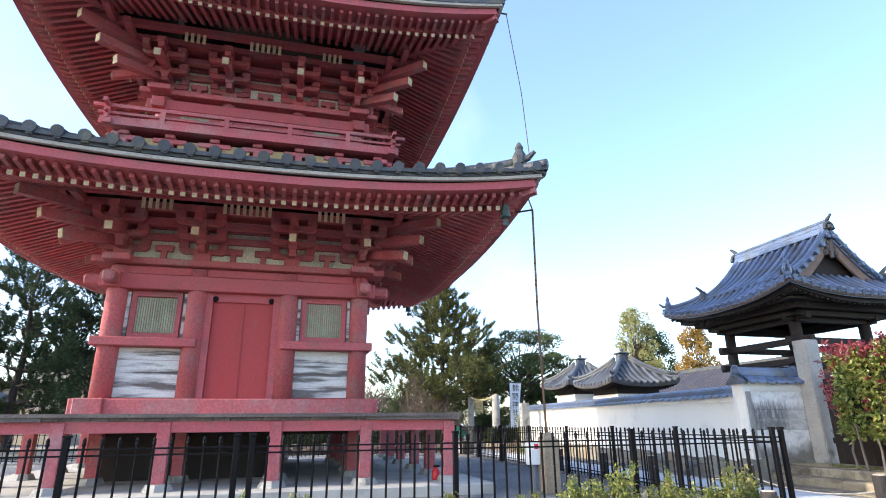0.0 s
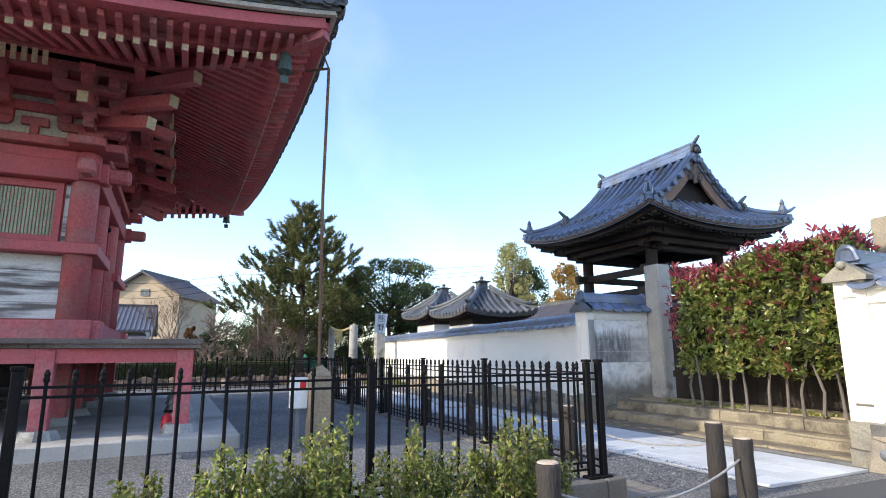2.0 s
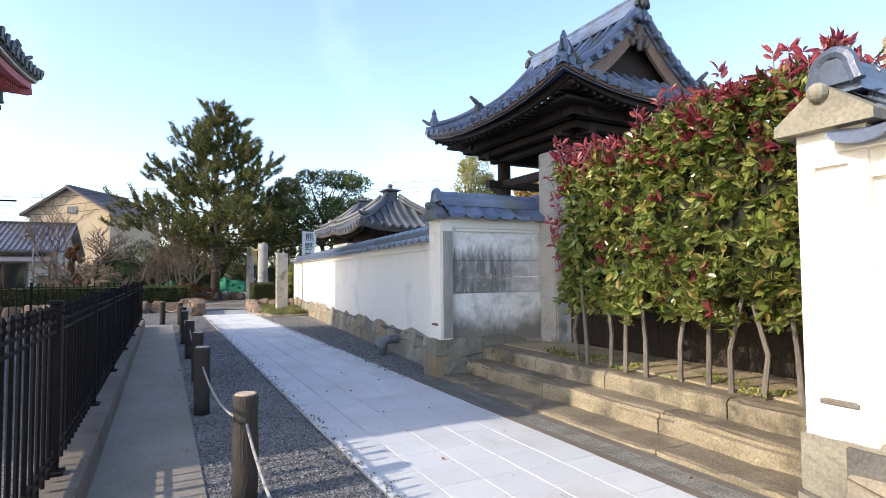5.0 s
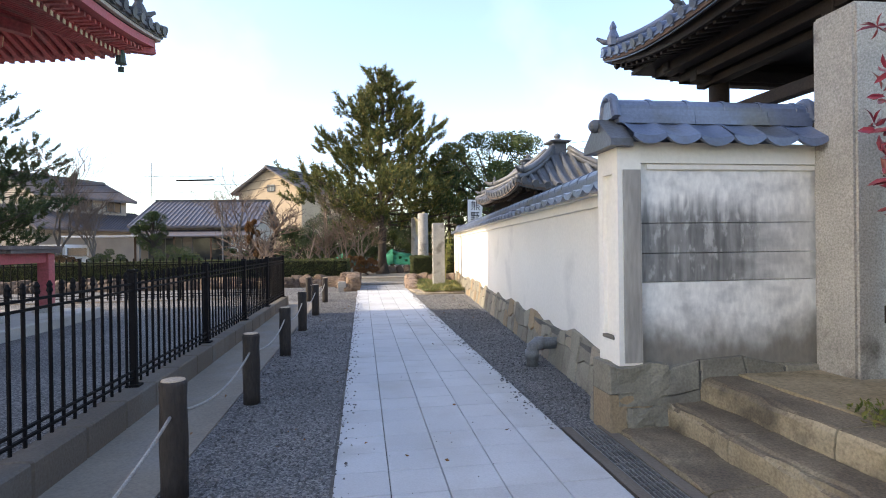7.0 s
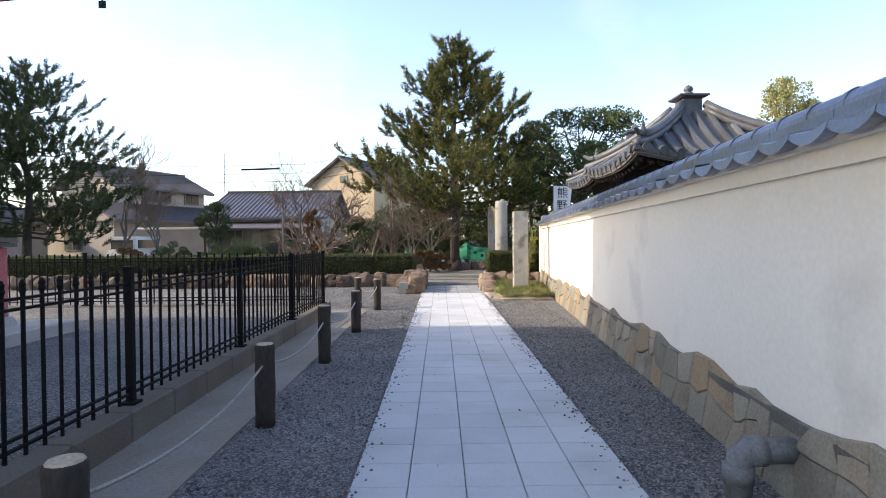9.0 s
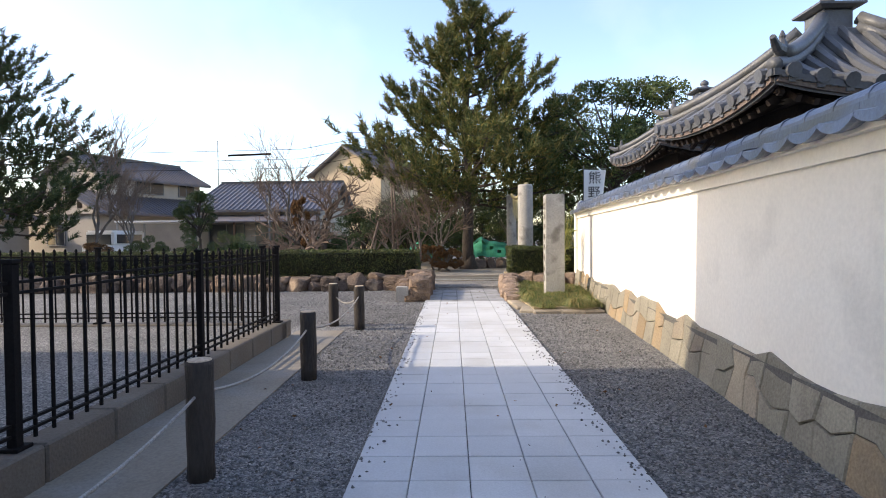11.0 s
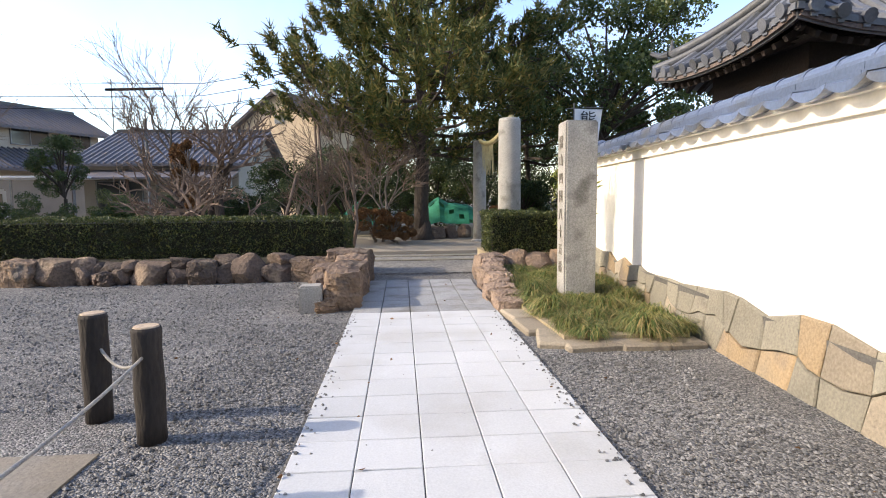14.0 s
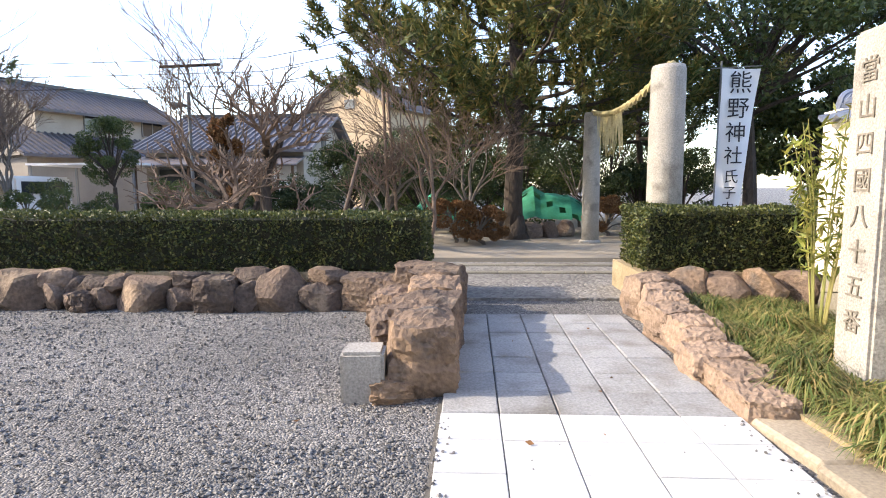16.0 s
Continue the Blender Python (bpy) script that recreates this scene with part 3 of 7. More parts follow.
def hip_roof(parent, center, he, ht, ze, zt, lift, rows, material, sides=(0, 1, 2, 3), radius=0.075, thick=0.16, edge=None, name="cover_tile", orn=1.0):
    """A square roof with four curved sides: a sheet of flat tiles, and round cover tiles in rows that end in discs."""
    cx, cy = center
    for s in range(4):
        rot = Matrix.Rotation(math.pi / 2 * s, 4, "Z")
        place = Matrix.Translation((cx, cy, 0)) @ rot
        bm = bmesh.new()
        nu, nv = 24, 8
        top, low = [], []
        for j in range(nv + 1):
            v = j / nv
            h = he + (ht - he) * v
            for i in range(nu + 1):
                u = -1 + 2 * i / nu
                z = roof_height(u, v, ze, zt, lift)
                top.append(bm.verts.new(place @ Vector((u * h, -h, z))))
                low.append(bm.verts.new(place @ Vector((u * h, -h, z - thick))))
        w = nu + 1
        for j in range(nv):
            for i in range(nu):
                a = j * w + i
                bm.faces.new((top[a], top[a + 1], top[a + w + 1], top[a + w]))
                bm.faces.new((low[a], low[a + w], low[a + w + 1], low[a + 1]))
        for i in range(nu):
            bm.faces.new((low[i], low[i + 1], top[i + 1], top[i]))
        part("roof_sheet", bm, material, parent)
        if s not in sides:
            continue
        step = 2 * he / rows
        for k in range(rows):
            x = -he + step * (k + 0.5)
            vmax = 1.0 if abs(x) <= ht else (he - abs(x)) / (he - ht)
            pts = []
            m = 7
            for q in range(m + 1):
                v = vmax * q / m
                h = he + (ht - he) * v
                pts.append(place @ Vector((x, -h - (0.06 if q == 0 else 0), roof_height(x / h, v, ze, zt, lift) + radius * 0.35)))
            bm = bmesh.new()
            tube(bm, pts, radius, 8)
            d = (pts[0] - pts[1]).normalized()
            tube(bm, [pts[0] - d * 0.02, pts[0] + d * 0.025], radius * 1.18, 10)
            part(name, bm, material, parent)
        # pans' turned-up lips between the covers
        bm = bmesh.new()
        for k in range(rows * 4 + 1):
            x = -he + 2 * he * k / (rows * 4)
            u = x / he
            dz = roof_height(u, 0, ze, zt, lift)
            sag = 0.03 if k % 4 == 2 else 0.0
            box(bm, x - step / 8, -he - 0.05, dz - 0.05 - sag, x + step / 8, -he + 0.02, dz + 0.012 - sag, place)
        part("eave_tile", bm, material, parent)
        if edge:
            bm = bmesh.new()
            strip(bm, [place @ Vector((u * (he - 0.02), -he + 0.02, roof_height(u, 0, ze, zt, lift) - thick * 0.55)) for u in (-1 + i / 20 for i in range(41))], 0.1, thick * 0.55)
            part("eave_board", bm, edge, parent)
    # hips with a stack of ridge tiles and an end ornament
    for s in range(4):
        rot = Matrix.Rotation(math.pi / 2 * s, 4, "Z")
        place = Matrix.Translation((cx, cy, 0)) @ rot
        pts = []
        for q in range(9):
            v = q / 8
            h = he + (ht - he) * v
            pts.append(place @ Vector((-h, -h, roof_height(1, v, ze, zt, lift) + radius)))
        ends = [pts[0] + (pts[0] - pts[1]) * 0.12] + pts
        bm = bmesh.new()
        tube(bm, ends, radius * 1.2, 8)
        tube(bm, [p + Vector((0, 0, radius * 1.7)) for p in pts[1:]], radius * 1.25, 8)
        part("hip_ridge", bm, material, parent, smooth=True)
        bm = bmesh.new()
        o = pts[1] + Vector((0, 0, radius * 2.2))
        d = (pts[0] - pts[1]).normalized()
        lathe(bm, [(radius * 1.6 * orn, -0.08 * orn), (radius * 1.9 * orn, 0.05 * orn), (radius * 1.2 * orn, 0.16 * orn), (radius * 0.9 * orn, 0.2 * orn), (radius * 1.1 * orn, 0.25 * orn), (radius * 0.3 * orn, 0.36 * orn)], 8, o)
        tube(bm, [o + d * 0.05, o + d * 0.16 + Vector((0, 0, 0.02)), o + d * 0.3 + Vector((0, 0, 0.12))], [radius, radius * 0.8, radius * 0.45], 8)
        part("ridge_end_ornament", bm, material, parent)


def copy_rows(me, name, parent, mats):
    return [share(name, me, m, parent) for m in mats]


def mesh_of(name, bm, material, smooth=False):
    me = bpy.data.meshes.new(name)
    bm.normal_update()
    bm.to_mesh(me)
    bm.free()
    me.materials.append(material)
    if smooth:
        me.shade_smooth()
    return me

# ---- ground, paths, kerbs ----
bm = bmesh.new()
for x0, y0, x1, y1 in ((-420, -420, 420, 5.5), (-420, 5.5, 420, 420)):
    vs = [bm.verts.new(p) for p in ((x0, y0, 0), (x1, y0, 0), (x1, y1, 0), (x0, y1, 0))]
    bm.faces.new(vs)
setting("ground", bm, GRAVEL, "grey crushed gravel ground around the temple", "ground")
setting("road", boxes((-40, -30, -0.1, 40, 5.35, 0.008)), ASPHALT, "grey asphalt lane before the pagoda fence", "road")
setting("ground_yard", boxes((-16, 5.95, -0.1, 5.78, 20.05, 0.2)), GRAVEL, "raised grey gravel yard round the pagoda", "gravel yard")
setting("plinth", boxes((-5.35, 9.0, 0.1, 3.2, 17.3, 0.36), bevel=0.02), PLINTH, "pale concrete plinth under the pagoda", "plinth")
setting("ground_court", boxes((-30, 26.95, -0.1, 26, 29.9, 0.03)), GRAVEL_FAR, "pale gravel lane crossing behind the hedge", "gravel lane")
setting("ground_garden", boxes((-60, 29.9, -0.1, 40, 42, 0.1)), SAND, "packed earth garden under the pine trees", "earth")
setting("strip", boxes((5.95, 5.9, -0.05, 6.6, 20.7, 0.012)), CONCRETE_PALE, "pale concrete strip beside the fence kerb", "concrete strip")
setting("path_bed", boxes((7.53, 5.6, -0.05, 9.14, 26.16, 0.004)), JOINT, "mortar bed under the paving slabs", "paving")

# kerb stones under the fence: along the walk, and along the front and the back
kerb = thing("kerb", "weathered concrete kerb blocks carrying the iron fence", "kerb", kind="structure")
kb = mesh_of("kerb_block", boxes((-0.1, -0.295, -0.05, 0.1, 0.295, 0.22), bevel=0.012), CONCRETE)
copy_rows(kb, "kerb_block", kerb, [pose(5.86, 6.1 + 0.6 * i, 0) for i in range(24)])
copy_rows(kb, "kerb_block", kerb, [pose(5.46 - 0.6 * i, 5.87, 0, 0, 0, 90) for i in range(24)])
copy_rows(kb, "kerb_block", kerb, [pose(5.46 - 0.6 * i, 20.1, 0, 0, 0, 90) for i in range(24)])
corner = mesh_of("kerb_block", boxes((-0.1, -0.1, -0.05, 0.1, 0.1, 0.222), bevel=0.012), CONCRETE)
copy_rows(corner, "kerb_block", kerb, [pose(5.86, 5.87, 0), pose(5.86, 20.1, 0), pose(5.86, 20.3, -0.004)])

# slabs
paving = thing("paving", "white square paving slabs, five across, on the temple walk", "paving", kind="structure")
sl = mesh_of("paving_slab", boxes((-0.1545, -0.1545, -0.02, 0.1545, 0.1545, 0.03), bevel=0.004), SLAB)
PITCH = 0.3142
for j in range(58):
    for i in range(5):
        share("paving_slab", sl, pose(7.552 + PITCH * (i + 0.5), 5.61 + PITCH * (j + 0.5), rng.uniform(-0.002, 0.002), rng.uniform(-0.2, 0.2), rng.uniform(-0.2, 0.2), rng.uniform(-0.25, 0.25)), paving)
old_paving = thing("old_paving", "worn grey granite paving at the end of the walk", "paving", kind="structure")
so = mesh_of("granite_slab", boxes((-0.153, -0.163, -0.02, 0.153, 0.163, 0.03), bevel=0.006), SLAB_OLD)
for j in range(7):
    for i in range(5):
        share("granite_slab", so, pose(7.552 + PITCH * (i + 0.5), 23.84 + 0.333 * (j + 0.5), rng.uniform(-0.004, 0.003), rng.uniform(-0.4, 0.4), rng.uniform(-0.4, 0.4), rng.uniform(-0.5, 0.5)), old_paving)

# two pale kerb lines where the lane crosses
lane_kerb = thing("lane_kerb", "two pale flush kerb lines across the gravel lane", "kerb", kind="structure")
lk = mesh_of("kerb_stone", boxes((-0.295, -0.07, -0.05, 0.295, 0.07, 0.055), bevel=0.01), STONE)
copy_rows(lk, "kerb_stone", lane_kerb, [pose(4.8 + 0.6 * i, y, 0) for y in (28.72, 29.46) for i in range(13)])

# drain grate and apron before the steps
drain = thing("drain", "galvanised drain grating set in a concrete channel", "drain", kind="structure")
part("channel", boxes((9.15, 5.7, -0.04, 9.22, 10.6, 0.02), (9.42, 5.7, -0.04, 9.5, 10.6, 0.02)), CONCRETE, drain)
part("drain_bed", boxes((9.22, 5.7, -0.04, 9.42, 10.6, 0.003)), JOINT, drain)
part("grate_bar", boxes(*[(9.225 + 0.03 * i, 5.7, 0.0, 9.232 + 0.03 * i, 10.6, 0.016) for i in range(7)], *[(9.222, 5.72 + 0.1 * i, 0.0, 9.418, 5.728 + 0.1 * i, 0.013) for i in range(49)]), GRATE, drain)

# stone steps of the closed gate
steps = thing("steps", "two mossy stone steps before the hedge-closed gate", "steps", kind="structure")
def step_stones(x0, x1, z0, z1, cuts, name="step_stone"):
    for a, b in zip(cuts, cuts[1:]):
        bm = boxes((x0, a + 0.006, z0, x1, b - 0.006, z1))
        bmesh.ops.subdivide_edges(bm, edges=bm.edges[:], cuts=9, use_grid_fill=True)
        for v in bm.verts:
            v.co += Vector((0.02, 0.008, 0.01)) * noise.noise(v.co * 3.5) + Vector((0.01, 0.0, 0.007)) * noise.noise(v.co * 13.0)
            if v.co.z > z1 - 0.03 and v.co.x < x0 + 0.04:
                v.co += Vector((0.016, 0, -0.012)) * (1 + 0.8 * noise.noise(v.co * 7.0))
        st = part(name, bm, STONE_MOSS, steps, smooth=False)
        st.data.materials.append(TREAD_MOSS)
        for f in st.data.polygons:
            if f.normal.z > 0.7:
                f.material_index = 1
step_stones(9.5, 10.0, -0.05, 0.05, (5.75, 7.0, 8.35, 9.4, 10.5), "apron_stone")
step_stones(9.88, 10.25, -0.05, 0.21, (5.85, 7.3, 8.8, 9.75, 10.5))
step_stones(10.16, 10.6, 0.0, 0.37, (5.85, 6.9, 8.2, 9.3, 10.5))
setting("ground_bed", boxes((10.45, 5.8, -0.05, 14.0, 10.95, 0.385)), SOIL, "dry mossy soil bed under the red-tipped hedge", "soil")

# ---- plastered boundary walls with tile copings ----
def coping(parent, m, length, eave, ridge, half, material, rows, both=True, ends=(True, True)):
    """A small two-sided tile roof along local y on the wall m: wave of pan tiles, round covers, a ridge stack."""
    n = rows
    step = length / n
    top = ridge - 0.15
    for side in ((-1, 1) if both else (-1,)):
        for k in range(n):
            y0 = step * k
            bm = bmesh.new()
            cols = 11
            rise = 0.008 * rng.uniform(-1, 1)
            low, lip, up = [], [], []
            for i in range(cols):
                f = i / (cols - 1)
                bow = math.sin(math.pi * f)
                wave = 0.02 * (1 - bow) - 0.012
                low.append((side * half, y0 + f * step * 0.985, eave + wave + 0.04 + rise))
                lip.append((side * (half + 0.006), y0 + f * step * 0.985, eave + 0.022 - 0.052 * bow ** 0.8 + rise))
                up.append((side * 0.06, y0 + f * step * 0.985, top + wave))
            vt = [bm.verts.new(m @ Vector(p)) for p in low + up]
            vl = [bm.verts.new(m @ Vector(p)) for p in lip]
            vb = [bm.verts.new(m @ (Vector(p) - Vector((side * 0.03, 0, 0.0)))) for p in lip]
            vu = [bm.verts.new(m @ (Vector(p) - Vector((0, 0, 0.04)))) for p in up]
            for i in range(cols - 1):
                bm.faces.new((vt[i], vt[i + 1], vt[cols + i + 1], vt[cols + i]))
                bm.faces.new((vl[i], vl[i + 1], vt[i + 1], vt[i]))
                bm.faces.new((vb[i], vb[i + 1], vl[i + 1], vl[i]))
                bm.faces.new((vb[i + 1], vb[i], vu[i], vu[i + 1]))
            part("coping_tile", bm, material, parent)
    for w, z0, z1 in ((0.115, top - 0.03, top + 0.03), (0.098, top + 0.034, top + 0.076)):
        bm = bmesh.new()
        q = -0.02
        while q < length + 0.02:
            q1 = min(q + 0.6, length + 0.02)
            box(bm, -w, q, z0, w, q1 - 0.004, z1 + 0.003 * rng.uniform(-1, 1), m)
            q = q1
        tagged(part("ridge_course", bm, material, parent), kind="stuff")
    bm = bmesh.new()
    q = -0.03
    while q < length + 0.03:
        q1 = min(q + 0.3, length + 0.03)
        tube(bm, [m @ Vector((0, q, ridge - 0.062)), m @ Vector((0, q1 - 0.03, ridge - 0.062)), m @ Vector((0, q1 - 0.025, ridge - 0.058)), m @ Vector((0, q1 - 0.003, ridge - 0.058))], [0.075, 0.075, 0.08, 0.08], 12)
        q = q1
    tagged(part("ridge_cap", bm, material, parent, smooth=False), kind="stuff")
    for f, y in zip(ends, (-0.04, length + 0.04)):
        if f:
            bm = bmesh.new()
            pts = []
            for i in range(9):
                a = math.pi * i / 8
                pts.append(m @ Vector((0.085 * math.cos(a), y, ridge - 0.06 + 0.085 * math.sin(a))))
            tube(bm, [m @ Vector((0.11, y, ridge - 0.14))] + pts + [m @ Vector((-0.11, y, ridge - 0.14))], 0.035, 8)
            box(bm, -0.08, y - 0.02, ridge - 0.14, 0.08, y + 0.02, ridge - 0.01, m)
            part("ridge_end_tile", bm, material, parent, smooth=False)


def stone_base(parent, m, length, height, depth, seed, material, proud=0.1):
    """Fitted stones, two courses of uneven polygons with recessed joints, leaning back a little."""
    r = random.Random(seed)
    part("joint_fill", boxes_in(m, (-depth / 2 - proud * 0.4, 0.01, -0.1, depth / 2, length - 0.01, height - 0.03)), JOINT, parent)
    y = 0.0
    xs = [0.0]
    while y < length - 0.3:
        y += r.uniform(0.21, 0.38)
        xs.append(min(y, length))
    xs[-1] = length
    mids = [height * r.uniform(0.38, 0.66) for _ in range(len(xs))]
    shift = [r.uniform(-0.1, 0.1) for _ in range(len(xs))]
    shift[0] = shift[-1] = 0
    tops = [height + r.uniform(-0.05, 0.075) for _ in range(len(xs))]
    def stone(poly):
        c = Vector((sum(p[0] for p in poly) / len(poly), sum(p[1] for p in poly) / len(poly)))
        bm = bmesh.new()
        out, ins, back = [], [], []
        swell = r.uniform(0.0, 0.012)
        for py, pz in poly:
            q = c + (Vector((py, pz)) - c) * (1 - 0.0055 / max(0.05, (Vector((py, pz)) - c).length))
            lean = proud * (1 - max(0, min(1, pz / height)))
            q2 = c + (q - c) * 0.93
            out.append(bm.verts.new(m @ Vector((-depth / 2 - lean - 0.01, q.x, q.y))))
            ins.append(bm.verts.new(m @ Vector((-depth / 2 - lean - 0.014 - swell, q2.x, q2.y))))
            back.append(bm.verts.new(m @ Vector((depth / 2 - 0.02, q.x, q.y))))
        n = len(poly)
        bm.faces.new(ins)
        for i in range(n):
            j = (i + 1) % n
            bm.faces.new((out[i], out[j], ins[j], ins[i]))
            bm.faces.new((back[i], back[j], out[j], out[i]))
        bmesh.ops.recalc_face_normals(bm, faces=bm.faces[:])
        part("wall_stone", bm, r.choice((material, material, material, material, STONE_TAN, STONE_OCHRE)), parent)
    for i in range(len(xs) - 1):
        a, b = xs[i], xs[i + 1]
        am, bmid = a + shift[i], b + shift[i + 1]
        if r.random() < 0.1:
            stone([(a, -0.05), (b, -0.05), (bmid, mids[i + 1]), (b, tops[i + 1]), (a, tops[i]), (am, mids[i])])
            continue
        k = r.uniform(-0.06, 0.06)
        mm = ((am + bmid) / 2, (mids[i] + mids[i + 1]) / 2 + k)
        stone([(a, -0.05), (b, -0.05), (bmid, mids[i + 1]), mm, (am, mids[i])])
        stone([(am, mids[i]), mm, (bmid, mids[i + 1]), (b, tops[i + 1]), (a, tops[i])])


def boxes_in(m, *items):
    bm = bmesh.new()
    for it in items:
        box(bm, *it, m)
    return bm


def plaster_wall(m, length, base, top, thick, eave, ridge, name, rows, plaster=PLASTER):
    """The white wall proper on local y with a raised band below the eave."""
    w = tagged(new(name), "white plastered boundary wall with grey tile coping", "wall", "", "structure")
    bm = bmesh.new()
    box(bm, -thick / 2, 0, base - 0.05, thick / 2, length, top, m)
    part("wall_plaster", bm, plaster, w)
    bm = bmesh.new()
    box(bm, -thick / 2 - 0.035, 0, top, thick / 2 + 0.035, length, eave + 0.005, m)
    part("wall_band", bm, PLASTER, w)
    bm = bmesh.new()
    box(bm, -thick / 2 - 0.09, 0, eave - 0.03, thick / 2 + 0.09, length, eave + 0.02, m)
    part("eave_board", bm, PLASTER, w)
    coping(w, m, length, eave, ridge, thick / 2 + 0.17, TILE, rows)
    return w


WALL_TURN = -math.degrees(math.atan2(0.95, 11.52))
wall_m = pose(9.88, 10.72, 0, 0, 0, WALL_TURN)
WALL_LEN = 15.6
long_wall = plaster_wall(wall_m, WALL_LEN, 0.42, 1.68, 0.24, 1.81, 2.04, "wall_east", 52)
stone_base(long_wall, wall_m, WALL_LEN, 0.43, 0.26, 3, STONE, 0.07)

# far end of the long wall: a narrow pilaster
part("end_pilaster", boxes_in(wall_m, (-0.17, WALL_LEN - 0.16, 0.4, 0.17, WALL_LEN + 0.14, 1.9)), PLASTER, long_wall)


def gate_wall(sign, y_face, x0, x1, name, seed):
    """The short return wall beside the old gate with its corner pilaster."""
    w = tagged(new(name), "stained white return wall with tile coping by the stone gate post", "wall", "", "structure")
    yb = y_face + sign * 0.26
    lo, hi = sorted((y_face, yb))
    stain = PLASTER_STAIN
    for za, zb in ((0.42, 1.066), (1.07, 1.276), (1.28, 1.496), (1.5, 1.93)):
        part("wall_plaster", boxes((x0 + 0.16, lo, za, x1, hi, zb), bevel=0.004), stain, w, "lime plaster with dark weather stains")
    part("wall_band", boxes((x0 + 0.12, lo - 0.035, 1.93, x1, hi + 0.035, 2.08)), PLASTER, w)
    a, b = sorted((y_face - sign * 0.05, yb + sign * 0.02))
    zf = 0.48
    c0, c1 = x0 - 0.01, x0 + 0.17
    part("corner_pilaster", boxes((c0 + 0.03, a + 0.003, zf, c1, b - 0.003, 2.08)), PLASTER, w)
    st = 0.085
    part("pilaster_frame", boxes((c0, a, zf, c0 + 0.031, a + st, 2.08), (c0, b - st, zf, c0 + 0.031, b, 2.08), (c0, a + st, 1.86, c0 + 0.031, b - st, 2.08), (c0, a + st, zf, c0 + 0.031, b - st, 0.66)), PLASTER, w)
    part("pilaster_sill", boxes((c0 - 0.012, a + st - 0.01, 0.655, c0 + 0.03, b - st + 0.01, 0.68), bevel=0.004), CONCRETE, w)
    part("pilaster_side", boxes((c0 + 0.04, min(y_face - sign * 0.056, y_face), zf + 0.02, c1 - 0.006, max(y_face - sign * 0.056, y_face), 1.88)), PIER_STREAK, w, "dark rain streaks on plaster")
    part("panel_moulding", boxes((c1 + 0.06, min(y_face - sign * 0.02, y_face), 1.885, x1, max(y_face - sign * 0.02, y_face), 1.928), bevel=0.006), PLASTER, w)
    coping(w, pose(x0 + 0.06, (lo + hi) / 2, 0, 0, 0, -90), x1 - x0 - 0.08, 2.07, 2.41, 0.29, TILE, 6)
    bm = bmesh.new()
    prof = ((a - 0.07, 2.04), (b + 0.07, 2.04), (b + 0.07, 2.09), ((a + b) / 2, 2.27), (a - 0.07, 2.09))
    fr = [bm.verts.new((x0 - 0.09, py, pz)) for py, pz in prof]
    bk = [bm.verts.new((x0 + 0.08, py, pz)) for py, pz in prof]
    for i in range(5):
        bm.faces.new((fr[i], fr[(i + 1) % 5], bk[(i + 1) % 5], bk[i]))
    bm.faces.new(fr[::-1])
    bm.faces.new(bk)
    bmesh.ops.create_uvsphere(bm, u_segments=10, v_segments=8, radius=0.05, matrix=Matrix.Translation((x0 - 0.1, (a + b) / 2, 2.22)))
    part("pilaster_cap", bm, TILE_HALL if sign > 0 else STONE, w)
    bm = bmesh.new()
    for ya, yz in ((lo - 0.02, hi + 0.02),):
        box(bm, x0 - 0.03, ya - 0.05, 0.2, x0 + 0.36, yz + 0.05, 0.485)
        box(bm, x0 - 0.07, ya - 0.02, -0.05, x0 + 0.02, yz + 0.05, 0.19)
        box(bm, x0 + 0.03, ya - 0.07, -0.05, x0 + 0.36, yz + 0.05, 0.19)
        box(bm, x0 + 0.37, ya, -0.05, x1, yz, 0.44)
    bmesh.ops.subdivide_edges(bm, edges=bm.edges[:], cuts=7, use_grid_fill=True)
    for v in bm.verts:
        v.co += Vector((0.035, 0.03, 0.025)) * noise.noise(v.co * 5) + Vector((0.012, 0.012, 0.008)) * noise.noise(v.co * 17)
    part("base_stone", bm, STONE, w)
    if sign > 0:
        stone_base(w, pose(x1, y_face + 0.1, 0, 0, 0, 90), x1 - x0 + 0.1, 0.45, 0.26, seed, STONE, 0.05)
    return w


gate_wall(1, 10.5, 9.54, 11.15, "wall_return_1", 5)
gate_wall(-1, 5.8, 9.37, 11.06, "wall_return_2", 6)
near_wall = plaster_wall(pose(9.55, -6.4, 0, 0, 0, 0), 12.05, 0.46, 1.78, 0.26, 1.95, 2.22, "wall_south", 40)
stone_base(near_wall, pose(9.55, -6.4, 0, 0, 0, 0), 12.05, 0.5, 0.3, 11, STONE_TAN, 0.22)

# dark closed gate between the stone posts
gate = thing("old_gate", "dark weathered plank gate closed behind the hedge", "gate", (11.32, 8.12, 0.385), kind="structure")
for k in range(18):
    part("plank", boxes((-0.03, -1.9 + 0.212 * k, 0, 0.03, -1.9 + 0.212 * k + 0.206, 1.75)), WOOD_DARK, gate)
part("crossbar", boxes((-0.07, -1.92, 0.4, -0.031, 1.92, 0.52), (-0.07, -1.92, 1.4, -0.031, 1.92, 1.52)), WOOD_DARK, gate)

